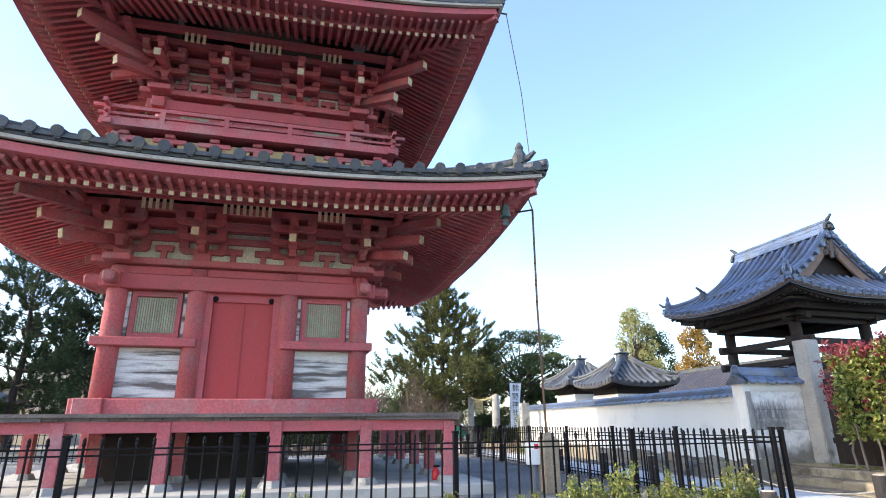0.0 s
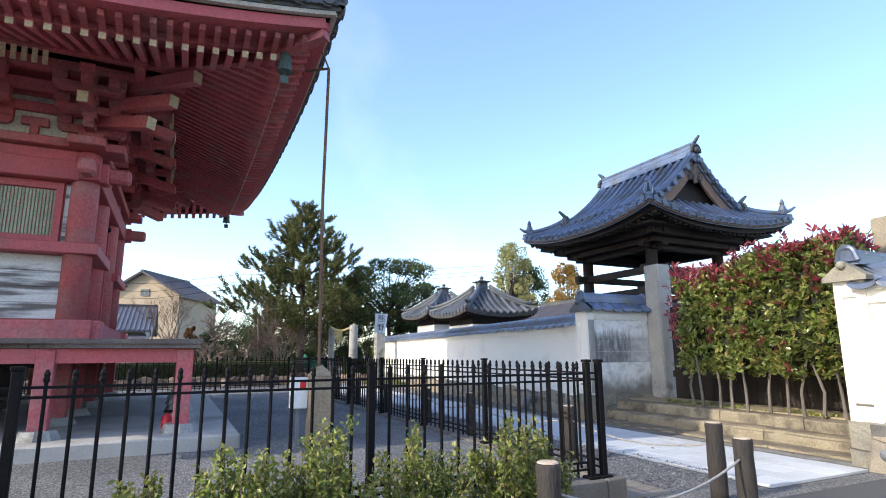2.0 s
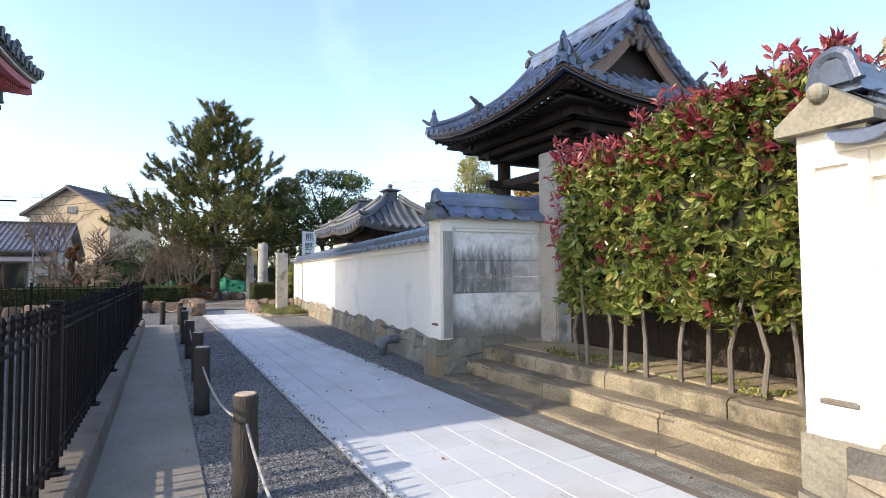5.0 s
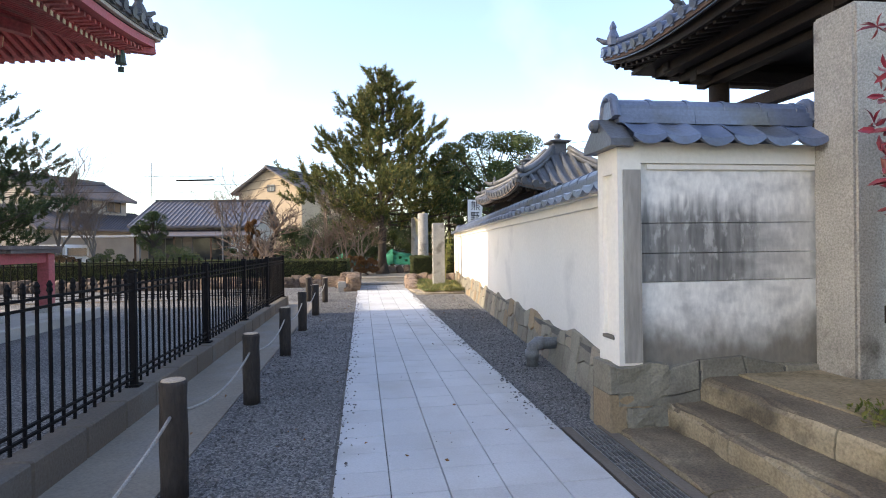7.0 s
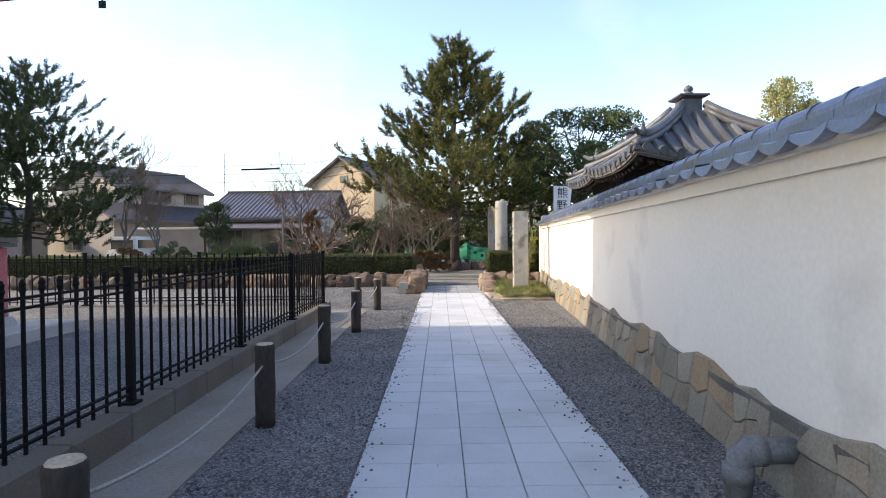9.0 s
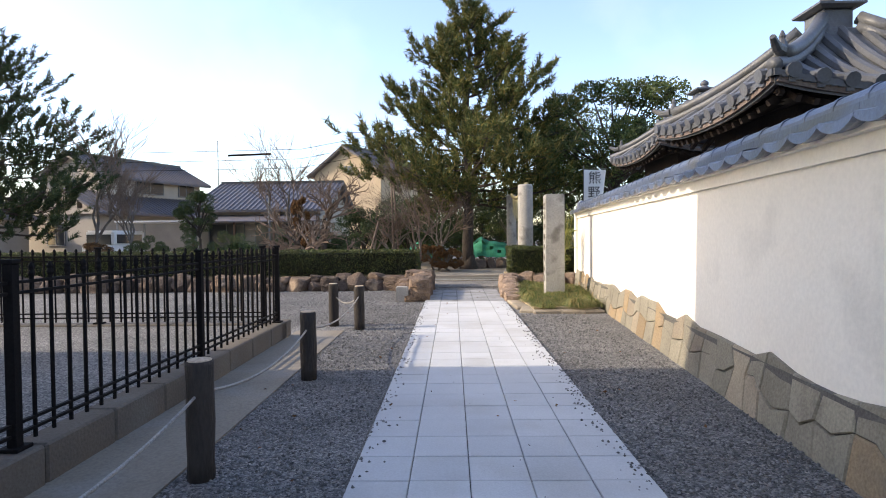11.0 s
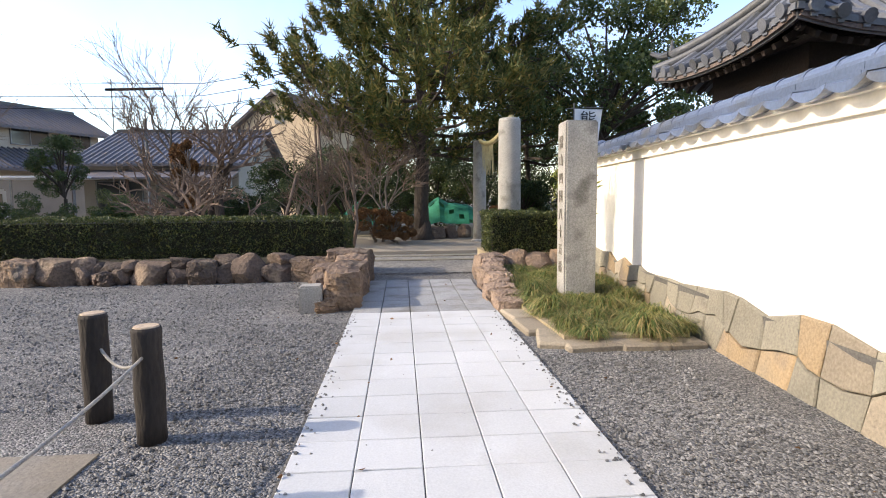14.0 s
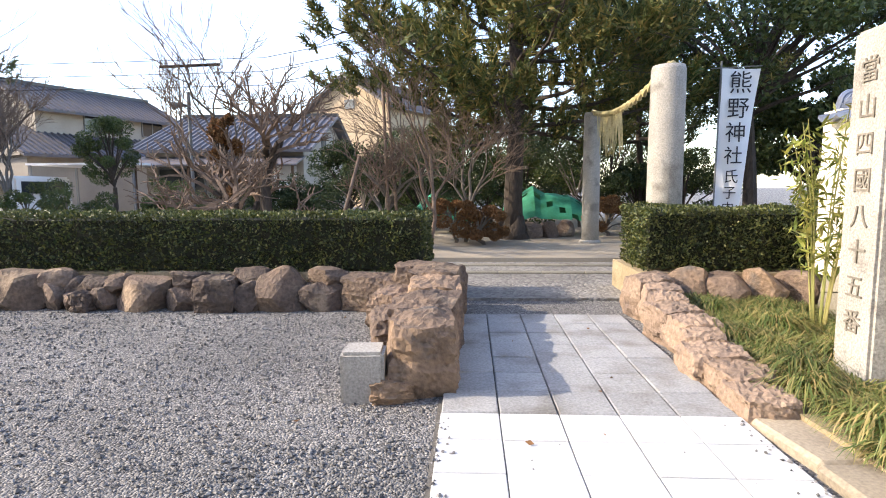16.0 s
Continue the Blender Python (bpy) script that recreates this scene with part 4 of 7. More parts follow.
# stone gate posts
def gate_post(x, y, h, label):
    p = thing("gate_post", label, "stone post", (x, y, 0.3), "old gate posts")
    bm = boxes((-0.185, -0.185, 0, 0.185, 0.185, h))
    bmesh.ops.bevel(bm, geom=bm.edges[:], offset=0.02, segments=2, affect="EDGES")
    bmesh.ops.subdivide_edges(bm, edges=bm.edges[:], cuts=2, use_grid_fill=True)
    for v in bm.verts:
        v.co += Vector((0.012, 0.012, 0.0)) * noise.noise(v.co * 5 + Vector((x, y, 0)))
    part("shaft", bm, STONE_GREY if y > 8 else STONE_TAN, p)
gate_post(11.3, 10.3, 2.72, "tall rough grey granite gate post beside the stained wall")
gate_post(11.3, 6.05, 2.78, "tall granite gate post standing behind the red-tipped hedge")

# ---- pagoda ----
PX, PY = -1.03, 13.1
BAYS = (-2.17, -0.82, 0.82, 2.17)
pagoda = thing("pagoda", "faded vermilion wooden pagoda with grey tile roofs and a raised veranda", "pagoda", (0, 0, 0))


def turn4(s, at=(PX, PY)):
    k = 1 - 0.0016 * (s % 2)
    return Matrix.Translation((at[0], at[1], 0.004 * (s % 2))) @ Matrix.Rotation(math.pi / 2 * s, 4, "Z") @ Matrix.Diagonal((k, k, 1, 1))


def pbox(name, material, place, *items, label="", bevel=0.0):
    bm = boxes(*items, bevel=bevel)
    bm.transform(place)
    return part(name, bm, material, pagoda, label)


# veranda on posts
V = 3.66
post_m = mesh_of("veranda_post", boxes((-0.09, -0.09, 0, 0.09, 0.09, 0.9), bevel=0.008), RED_WORN)
bm = bmesh.new()
bmesh.ops.create_cone(bm, cap_ends=True, segments=8, radius1=0.24, radius2=0.17, depth=0.14, matrix=pose(0, 0, 0.05))
base_m = mesh_of("post_base", bm, STONE_GREY)
for s in range(4):
    place = turn4(s)
    for x in (-V + 0.06, -2.2, -0.8, 0.8, 2.2):
        at = place @ Vector((x, -V + 0.06, 0))
        share("veranda_post", post_m, pose(at.x, at.y, 0.42), pagoda)
        share("post_base", base_m, pose(at.x, at.y, 0.34), pagoda)
    for x in (-2.1, -0.8, 0.8):
        at = place @ Vector((x, -2.15, 0))
        share("inner_post", post_m, pose(at.x, at.y, 0.42), pagoda)
        share("post_base", base_m, pose(at.x, at.y, 0.34), pagoda)
    pbox("veranda_beam", RED, place, (-V, -V, 1.17, V, -V + 0.14, 1.33))
    pbox("veranda_edge", WOOD_GREY, place, (-V - 0.1, -V - 0.12, 1.385, V + 0.1, -V + 0.02, 1.44), label="grey weathered veranda edge board")
    for k in range(31):
        x = -V - 0.06 + (2 * V + 0.12) * k / 31
        w = (2 * V + 0.12) / 31 - 0.008
        if abs(x + w / 2) < V - 0.02:
            pbox("veranda_plank", WOOD_GREY, place, (x, -V - 0.02, 1.335, x + w, -2.2, 1.385 + 0.004 * (k % 2)))
    pbox("corner_plank", WOOD_GREY, place, (-V - 0.1, -V - 0.1, 1.33, -2.4, -2.4, 1.38))
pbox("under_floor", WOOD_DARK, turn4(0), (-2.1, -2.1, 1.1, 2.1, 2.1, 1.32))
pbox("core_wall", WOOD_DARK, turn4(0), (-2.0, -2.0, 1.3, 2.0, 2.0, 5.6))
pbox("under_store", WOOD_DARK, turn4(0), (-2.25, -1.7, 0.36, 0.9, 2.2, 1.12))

# ground floor walls
bm = bmesh.new()
lathe(bm, [(0.175, 0), (0.175, 2.0), (0.165, 2.35)], 16)
pillar_m = mesh_of("pillar", bm, RED_WORN, True)
slat_m = mesh_of("window_slat", boxes((-0.014, -0.016, 0, 0.014, 0.016, 0.64)), SLAT_GREEN)
for s in range(4):
    place = turn4(s)
    for x in BAYS[:3] if s else BAYS[:3]:
        at = place @ Vector((x, -2.17, 0))
        share("pillar", pillar_m, pose(at.x, at.y, 1.7), pagoda)
    pbox("ground_sill", RED_WORN, place, (-2.55, -2.46, 1.44, 2.55, -2.02, 1.71), bevel=0.015)
    pbox("head_beam", RED, place, (-2.45, -2.36, 3.63, 2.45, -2.1, 3.9), bevel=0.012)
    pbox("upper_tie", RED, place, (-2.3, -2.25, 3.93, 2.3, -2.1, 4.07))
    pbox("plate_beam", RED_WORN, place, (-2.62, -2.4, 4.08, 2.62, -1.95, 4.2), bevel=0.012)
    for e in (-1, 1):
        pbox("beam_nose", RED_WORN, place, (min(e * 2.4, e * 2.72), -2.32, 3.66, max(e * 2.4, e * 2.72), -2.12, 3.87), bevel=0.04)
        lo, hi = sorted((e * 0.99, e * 2.0))
        a, b = (lo, hi)
        # window, belt rail and boarded lower panel
        pbox("side_panel", RED, place, (a, -2.12, 1.7, b, -2.06, 3.66))
        pbox("belt_rail", RED, place, (min(e * 0.72, e * 2.42), -2.42, 2.6, max(e * 0.72, e * 2.42), -2.08, 2.75), bevel=0.012)
        mid = (a + b) / 2
        pbox("window_frame", RED, place, (mid - 0.42, -2.18, 2.77, mid - 0.335, -2.08, 3.62), (mid + 0.335, -2.18, 2.77, mid + 0.42, -2.08, 3.62), (mid - 0.335, -2.18, 3.52, mid + 0.335, -2.08, 3.62), (mid - 0.335, -2.18, 2.77, mid + 0.335, -2.08, 2.86))
        pbox("window_jamb", BOARD_WHITE, place, (a + 0.0, -2.15, 2.77, a + 0.06, -2.1, 3.6), (b - 0.06, -2.15, 2.77, b, -2.1, 3.6), label="jamb with bleached peeling paint")
        pbox("window_back", WINDOW_DARK, place, (mid - 0.34, -2.1, 2.86, mid + 0.34, -2.07, 3.52))
        for k in range(17):
            at = place @ Vector((mid - 0.32 + 0.04 * k, -2.12, 0))
            share("window_slat", slat_m, pose(at.x, at.y, 2.87, 0, 0, 90 * s), pagoda)
        for k in range(4):
            z = 1.74 + 0.215 * k
            pbox("panel_board", BOARD_WHITE, place, (a + 0.0, -2.15 - 0.004 * (k % 2), z, b - 0.0, -2.1, z + 0.209), label="white-painted board, peeling to grey wood")
        pbox("door_jamb", RED, place, (min(e * 0.54, e * 0.68), -2.22, 1.71, max(e * 0.54, e * 0.68), -2.04, 3.63))
        pbox("door_trim", RED_WORN, place, (min(e * 0.68, e * 0.74), -2.26, 1.71, max(e * 0.68, e * 0.74), -2.04, 3.63))
        lo, hi = sorted((e * 0.006, e * 0.535))
        pbox("door_leaf", RED_DOOR, place, (lo, -2.14, 1.72, hi, -2.08, 3.47), label="plain vermilion plank door leaf, closed")
        at = place @ Vector((e * 0.5, -2.2, 3.52))
        bm = bmesh.new()
        bmesh.ops.create_uvsphere(bm, u_segments=8, v_segments=6, radius=0.055, matrix=Matrix.Translation(at))
        part("door_pivot", bm, IRON, pagoda, "black iron pivot boss")
    pbox("door_lintel", RED, place, (-0.68, -2.2, 3.47, 0.68, -2.06, 3.63))
    pbox("door_batten", RED_DOOR, place, (-0.022, -2.16, 1.72, 0.022, -2.13, 3.47))


# bracket sets carrying an eave: made once for each use, on a square frame
def bracket_mesh(k=1.0):
    """One three-stepped bracket arm group pointing to -y."""
    bm = bmesh.new()
    def blk(x, y, z, w=0.17, h=0.12):
        box(bm, (x - w / 2) * k, (y - w / 2) * k, z * k, (x + w / 2) * k, (y + w / 2) * k, (z + h) * k)
    def arm(y, z, half):
        box(bm, -half * k, (y - 0.06) * k, z * k, half * k, (y + 0.06) * k, (z + 0.11) * k)
        for e in (-1, 1):
            bm_pts = [(e * half, z), (e * half, z + 0.11), (e * (half + 0.06), z + 0.11), (e * (half + 0.06), z + 0.05)]
            vs = [[bm.verts.new((px * k, (y + o) * k, pz * k)) for px, pz in bm_pts] for o in (-0.06, 0.06)]
            for i in range(4):
                bm.faces.new((vs[0][i], vs[0][(i + 1) % 4], vs[1][(i + 1) % 4], vs[1][i]))
            bm.faces.new(vs[0])
            bm.faces.new(vs[1][::-1])
    blk(0, 0, 0, 0.3, 0.16)
    for step, (y, z) in enumerate(((0.0, 0.16), (-0.3, 0.36), (-0.6, 0.56))):
        arm(y, z, 0.36)
        for x in (-0.34, 0, 0.34):
            blk(x, y, z + 0.11)
        box(bm, -0.06 * k, (y - 0.36) * k, z * k, 0.06 * k, (y + 0.3) * k, (z + 0.12) * k)
        blk(0, y - 0.3, z + 0.12)
    return bm


BR = mesh_of("bracket_set", bracket_mesh(), RED_WORN)
BR2 = mesh_of("bracket_set", bracket_mesh(0.95), RED_WORN)
bm = bmesh.new()
beam(bm, (0, 0.1, 0.62), (0, -1.06, 0.3), 0.13, 0.16)
TAIL = mesh_of("tail_rafter", bm, RED_WORN)
TAIL_END = mesh_of("tail_end", boxes((-0.06, -1.078, 0.225, 0.06, -1.066, 0.375)), CREAM)
STRUT = mesh_of("strut", boxes((-0.05, -0.05, 0, 0.05, 0.05, 0.2), (-0.16, -0.05, 0.18, 0.16, 0.05, 0.3), bevel=0.01), RED_WORN)
PANEL = mesh_of("plaster_panel", boxes((-0.6, -0.02, 0, 0.6, 0.02, 0.3)), PLASTER_OLD)


def bracket_ring(z, half, bays, br, sides):
    for s in sides:
        rot = Matrix.Rotation(math.pi / 2 * s, 4, "Z")
        place = turn4(s)
        for x in bays:
            share("bracket_set", br, place @ pose(x, -half, z), pagoda)
            share("tail_rafter", TAIL, place @ pose(x, -half, z), pagoda)
            share("tail_end", TAIL_END, place @ pose(x, -half, z), pagoda)
        pbox("plaster_backing", PLASTER_OLD, place, (-half, -half + 0.02, z + 0.3, half, -half + 0.05, z + 0.95))
        for a, b in zip(bays, bays[1:]):
            w = (b - a) / 1.2
            share("plaster_panel", PANEL, place @ pose((a + b) / 2, -half + 0.03, z) @ Matrix.Diagonal((w, 1, 1, 1)), pagoda)
            n = 2 if b - a > 1.5 else 1
            for i in range(n):
                share("strut", STRUT, place @ pose(a + (b - a) * (i + 1) / (n + 1), -half - 0.02, z), pagoda)
        # through beams stacked between the arms, white gaps above, and the slatted soffit strips
        for k, (dy, dz) in enumerate(((0, 0.39), (0, 0.62), (-0.3, 0.6), (-0.6, 0.8), (-0.9, 0.92))):
            e = half - dy + 0.55
            pbox("through_beam", RED_WORN, place, (-e, -half + dy - 0.06, z + dz, e, -half + dy + 0.06, z + dz + 0.13))
        for a, b in zip(bays, bays[1:]):
            q = max(3, int((b - a - 0.7) / 0.11))
            for i in range(q):
                x = (a + b) / 2 + (i - (q - 1) / 2) * 0.11
                bm = bmesh.new()
                beam(bm, place @ Vector((x, -half - 0.97, z + 0.68)), place @ Vector((x, -half - 1.0, z + 0.86)), 0.058, 0.03)
                part("soffit_slat", bm, CREAM, pagoda)
        pbox("soffit_board", RED_WORN, place, (-half - 0.7, -half - 0.62, z + 0.87, half + 0.7, -half + 0.05, z + 0.9))
        # the corner's diagonal arms, one above another
        for k, (out, dz) in enumerate(((0.75, 0.3), (1.12, 0.5), (1.5, 0.72))):
            bm = bmesh.new()
            p = place @ Vector((-half + 0.2, -half + 0.2, z + dz + 0.1))
            q = place @ Vector((-half - out * 0.707 - 0.25, -half - out * 0.707 - 0.25, z + dz - 0.12 + 0.06 * k))
            beam(bm, p, q, 0.15, 0.17)
            part("corner_arm", bm, RED_WORN, pagoda)
            d = (q - p).normalized()
            bm = bmesh.new()
            beam(bm, q + d * 0.002, q + d * 0.012, 0.14, 0.16)
            part("corner_arm_end", bm, CREAM, pagoda)


OV = 0.52


def eave_rafters(half_in, z_in, he, ze, zt, lift, sides, pitch):
    """Two tiers of parallel rafters with pale ends, a red fascia above them, all following the lifted eave."""
    n = int(2 * (he - 0.15) / pitch)
    for s in range(4):
        place = turn4(s)
        lower, upper, ends, ends2 = bmesh.new(), bmesh.new(), bmesh.new(), bmesh.new()
        for k in range(n + 1):
            x = -he + 0.15 + 2 * (he - 0.15) * k / n
            u = x / he
            rise = lift * abs(u) ** 2.4
            y_in = -max(half_in, abs(x) - 0.05)
            y_mid = -he + OV
            if -y_in < he - OV:
                f = (abs(y_in) - half_in) / (he - OV - half_in)
                za = z_in + (ze - 0.4 + rise * 0.85 - z_in) * f
                a, b = Vector((x, y_in, za)), Vector((x, y_mid - 0.04, ze - 0.4 + rise * 0.85))
                beam(lower, place @ a, place @ b, 0.075, 0.09)
                beam(ends, place @ (b + Vector((0, -0.001, 0))), place @ (b + Vector((0, -0.009, 0))), 0.07, 0.085)
            ya = -max(he - OV - 0.12, abs(x) - 0.02)
            b = Vector((x, -he + 0.2, ze - 0.3 + rise))
            a = Vector((x, ya, ze - 0.33 + rise * 0.9))
            if -ya < he - 0.25:
                beam(upper, place @ a, place @ b, 0.065, 0.075)
                beam(ends2, place @ (b + Vector((0, -0.001, 0))), place @ (b + Vector((0, -0.008, 0))), 0.06, 0.07)
        tagged(part("lower_rafter_tier", lower, RED_WORN, pagoda), kind="stuff")
        tagged(part("lower_rafter_face", ends, CREAM, pagoda), kind="stuff")
        tagged(part("flying_rafter_tier", upper, RED_WORN, pagoda), kind="stuff")
        tagged(part("flying_rafter_face", ends2, RED_WORN, pagoda), kind="stuff")
        fascia, white, mid, soffit = bmesh.new(), bmesh.new(), bmesh.new(), bmesh.new()
        cs, ds, es, gs = [], [], [], []
        for i in range(41):
            u = -1 + i / 20
            rise = lift * abs(u) ** 2.4
            cs.append(place @ Vector((u * (he - 0.1), -he + 0.1, ze - 0.2 + rise)))
            ds.append(place @ Vector((u * he, -he + 0.0, ze - 0.075 + rise)))
            es.append(place @ Vector((u * (he - OV + 0.03), -he + OV + 0.02, ze - 0.325 + rise * 0.85)))
            gs.append(place @ Vector((u * half_in, -half_in, z_in + 0.07)))
        strip(fascia, cs, 0.13, 0.13)
        strip(white, ds, 0.07, 0.055)
        strip(mid, es, 0.12, 0.09)
        up = Vector((0, 0, 0.05))
        rows = [[soffit.verts.new(p) for p in line] for line in (gs, [e + up for e in es], [c - up for c in cs])]
        for ra, rb in zip(rows, rows[1:]):
            for i in range(40):
                soffit.faces.new((ra[i], ra[i + 1], rb[i + 1], rb[i]))
        part("fascia", fascia, RED, pagoda, "vermilion eave fascia, sweeping up to the corners")
        part("tile_batten", white, TILE_EDGE, pagoda, "pale weathered board under the eave tiles")
        part("rafter_purlin", mid, RED_WORN, pagoda)
        part("eave_soffit", soffit, RED_WORN, pagoda)
        bm = bmesh.new()
        beam(bm, place @ Vector((-half_in, -half_in, z_in)), place @ Vector((-he + OV, -he + OV, ze - 0.4 + lift * 0.8)), 0.16, 0.2)
        beam(bm, place @ Vector((-he + OV + 0.1, -he + OV + 0.1, ze - 0.33 + lift * 0.8)), place @ Vector((-he + 0.08, -he + 0.08, ze - 0.3 + lift)), 0.14, 0.17)
        part("hip_rafter", bm, RED_WORN, pagoda)


def wind_bell(at):
    bm = bmesh.new()
    lathe(bm, [(0.1, -0.3), (0.085, -0.26), (0.075, -0.12), (0.06, -0.05), (0.02, -0.02), (0.015, 0.05)], 10, at)
    tube(bm, [Vector(at) + Vector((0, 0, -0.28)), Vector(at) + Vector((0, 0, -0.36))], 0.012, 6)
    box(bm, at[0] - 0.05, at[1] - 0.005, at[2] - 0.45, at[0] + 0.05, at[1] + 0.005, at[2] - 0.35)
    part("wind_bell", bm, COPPER, pagoda, "green bronze wind bell hanging at the eave corner")


# first roof, second storey, second roof, third storey below its roof
E1, Z1, L1 = 4.96, 5.07, 0.39
bracket_ring(4.2, 2.17, BAYS, BR, (0, 1, 2, 3))
eave_rafters(3.1, 5.2, E1, Z1, 6.1, L1, (0, 1, 2, 3), 0.165)
hip_roof(pagoda, (PX, PY), E1 + 0.05, 2.45, Z1 + 0.06, 6.17, L1, 29, TILE_OLD, (0, 1, 3), 0.075, 0.1)
for ex, ey in ((1, -1), (1, 1), (-1, -1), (-1, 1)):
    wind_bell((PX + ex * (E1 - 0.5), PY + ey * (E1 - 0.5), Z1 - 0.02))

B2 = 2.75
Z2 = 6.28
for s in range(4):
    place = turn4(s)
    pbox("balcony_base", RED_WORN, place, (-2.5, -2.52, Z2 - 0.5, 2.5, -1.6, Z2 + 0.06))
    for k in range(7):
        x = -2.4 + 0.8 * k
        pbox("balcony_bracket", RED_WORN, place, (x - 0.3, -B2 + 0.16, Z2 + 0.14, x + 0.3, -B2 + 0.28, Z2 + 0.24), (x - 0.07, -B2 + 0.1, Z2 + 0.0, x + 0.07, -2.3, Z2 + 0.14), (x - 0.09, -B2 + 0.12, Z2 + 0.24, x + 0.09, -B2 + 0.3, Z2 + 0.32), bevel=0.015)
        if k < 6:
            pbox("balcony_panel", OCHRE, place, (x + 0.14, -2.56, Z2 + 0.02, x + 0.66, -2.5, Z2 + 0.22))
    pbox("balcony_edge", RED_WORN, place, (-B2 - 0.06, -B2, Z2 + 0.34, B2 + 0.06, -B2 + 0.16, Z2 + 0.44))
    pbox("balcony_floor", RED_WORN, place, (-B2 + 0.1, -B2 + 0.1, Z2 + 0.36, B2 - 0.1, -1.4, Z2 + 0.41))
    for z, w, e in ((0.45, 0.07, 0.06), (0.57, 0.05, 0.1), (0.71, 0.07, 0.2)):
        pbox("balcony_rail", RED_WORN, place, (-B2 - e, -B2 + 0.02, Z2 + z, B2 + e, -B2 + 0.02 + w, Z2 + z + w))
    for x in (-B2 + 0.05, -1.75, -0.6, 0.6, 1.75):
        pbox("balcony_post", RED_WORN, place, (x - 0.045, -B2 + 0.01, Z2 + 0.44, x + 0.045, -B2 + 0.1, Z2 + 0.74))
    # second storey wall
    pbox("upper_wall", RED, place, (-1.95, -1.98, Z2 + 0.3, 1.95, -1.9, Z2 + 1.7))
    for x in (-1.95, -0.72, 0.72):
        bm = bmesh.new()
        at = place @ Vector((x, -1.95, Z2 + 0.35))
        lathe(bm, [(0.155, 0), (0.15, 1.1)], 14, at)
        part("upper_pillar", bm, RED_WORN, pagoda, smooth=True)
    pbox("upper_sill", RED, place, (-2.15, -2.14, Z2 + 0.72, 2.15, -1.9, Z2 + 0.86))
    pbox("upper_head_beam", RED, place, (-2.25, -2.14, Z2 + 1.12, 2.25, -1.9, Z2 + 1.34), bevel=0.012)
    pbox("upper_plate", RED_WORN, place, (-2.4, -2.2, Z2 + 1.44, 2.4, -1.8, Z2 + 1.55), bevel=0.012)
    for e in (-1, 1):
        for k in range(14):
            at = place @ Vector((e * 1.34 - 0.26 + 0.04 * k, -2.0, 0))
            share("window_slat", slat_m, Matrix.Translation((at.x, at.y, Z2 + 0.84)) @ Matrix.Diagonal((1, 1, 0.45, 1)), pagoda)
pbox("core_wall", WOOD_DARK, turn4(0), (-1.85, -1.85, 6, 1.85, 1.85, 12.5))
E2, ZE2, L2 = 4.55, 8.92, 0.42
BAYS2 = (-1.95, -0.72, 0.72, 1.95)
bracket_ring(Z2 + 1.55, 1.95, BAYS2, BR2, (0, 1, 2, 3))
eave_rafters(2.85, 9.05, E2, ZE2, 10.4, L2, (0, 1, 2, 3), 0.165)
hip_roof(pagoda, (PX, PY), E2 + 0.05, 2.2, ZE2 + 0.06, 10.4, L2, 27, TILE_OLD, (), 0.075, 0.1)
pbox("third_storey", RED_WORN, turn4(0), (-1.75, -1.75, 10.2, 1.75, 1.75, 12.6))
hip_roof(pagoda, (PX, PY), 4.2, 0.25, 12.7, 15.2, 0.42, 25, TILE_OLD, (), 0.075, 0.2)
bm = bmesh.new()
lathe(bm, [(0.3, 15.1), (0.3, 15.4), (0.15, 15.5), (0.05, 15.6), (0.05, 20.5), (0.02, 21)], 10, (PX, PY, 0))
part("finial", bm, BRONZE_DARK, pagoda)
# lightning cable on a stand-off arm at the eave corner, dropping to a stone post
bm = bmesh.new()
tube(bm, [(3.75, 8.95, 4.99), (4.02, 8.78, 5.0)], 0.018, 6)
tube(bm, [(3.82, 8.55, 5.2), (4.02, 8.78, 5.0)], 0.012, 6)
tube(bm, [(4.02, 8.78, 5.0), (4.0, 8.78, 3.2), (4.03, 8.79, 1.1)], 0.02, 8)
tube(bm, [(3.95, 8.6, 5.9), (3.9, 8.7, 7.4), (3.75, 8.9, 9.4)], 0.008, 6)
tube(bm, [(3.6, 8.9, 9.4), (3.75, 8.85, 9.35)], 0.02, 6)
part("lightning_cable", bm, WOOD_BROWN, pagoda, "brown lightning conductor pipe running down from the eave")

# ---- bell tower beyond the gate ----
TC = (14.75, 13.75)
tower = thing("bell_tower", "dark timber bell tower with a sweeping blue-grey tile roof", "bell tower", (0, 0, 0))
def tower_at(s=0):
    return Matrix.Translation((TC[0], TC[1], 0)) @ Matrix.Rotation(radians(1.5) + math.pi / 2 * s, 4, "Z")
hip_roof(tower, TC, 2.6, 1.6, 4.5, 5.2, 0.32, 19, TILE, (0, 3), 0.062, 0.14, WOOD_BROWN)
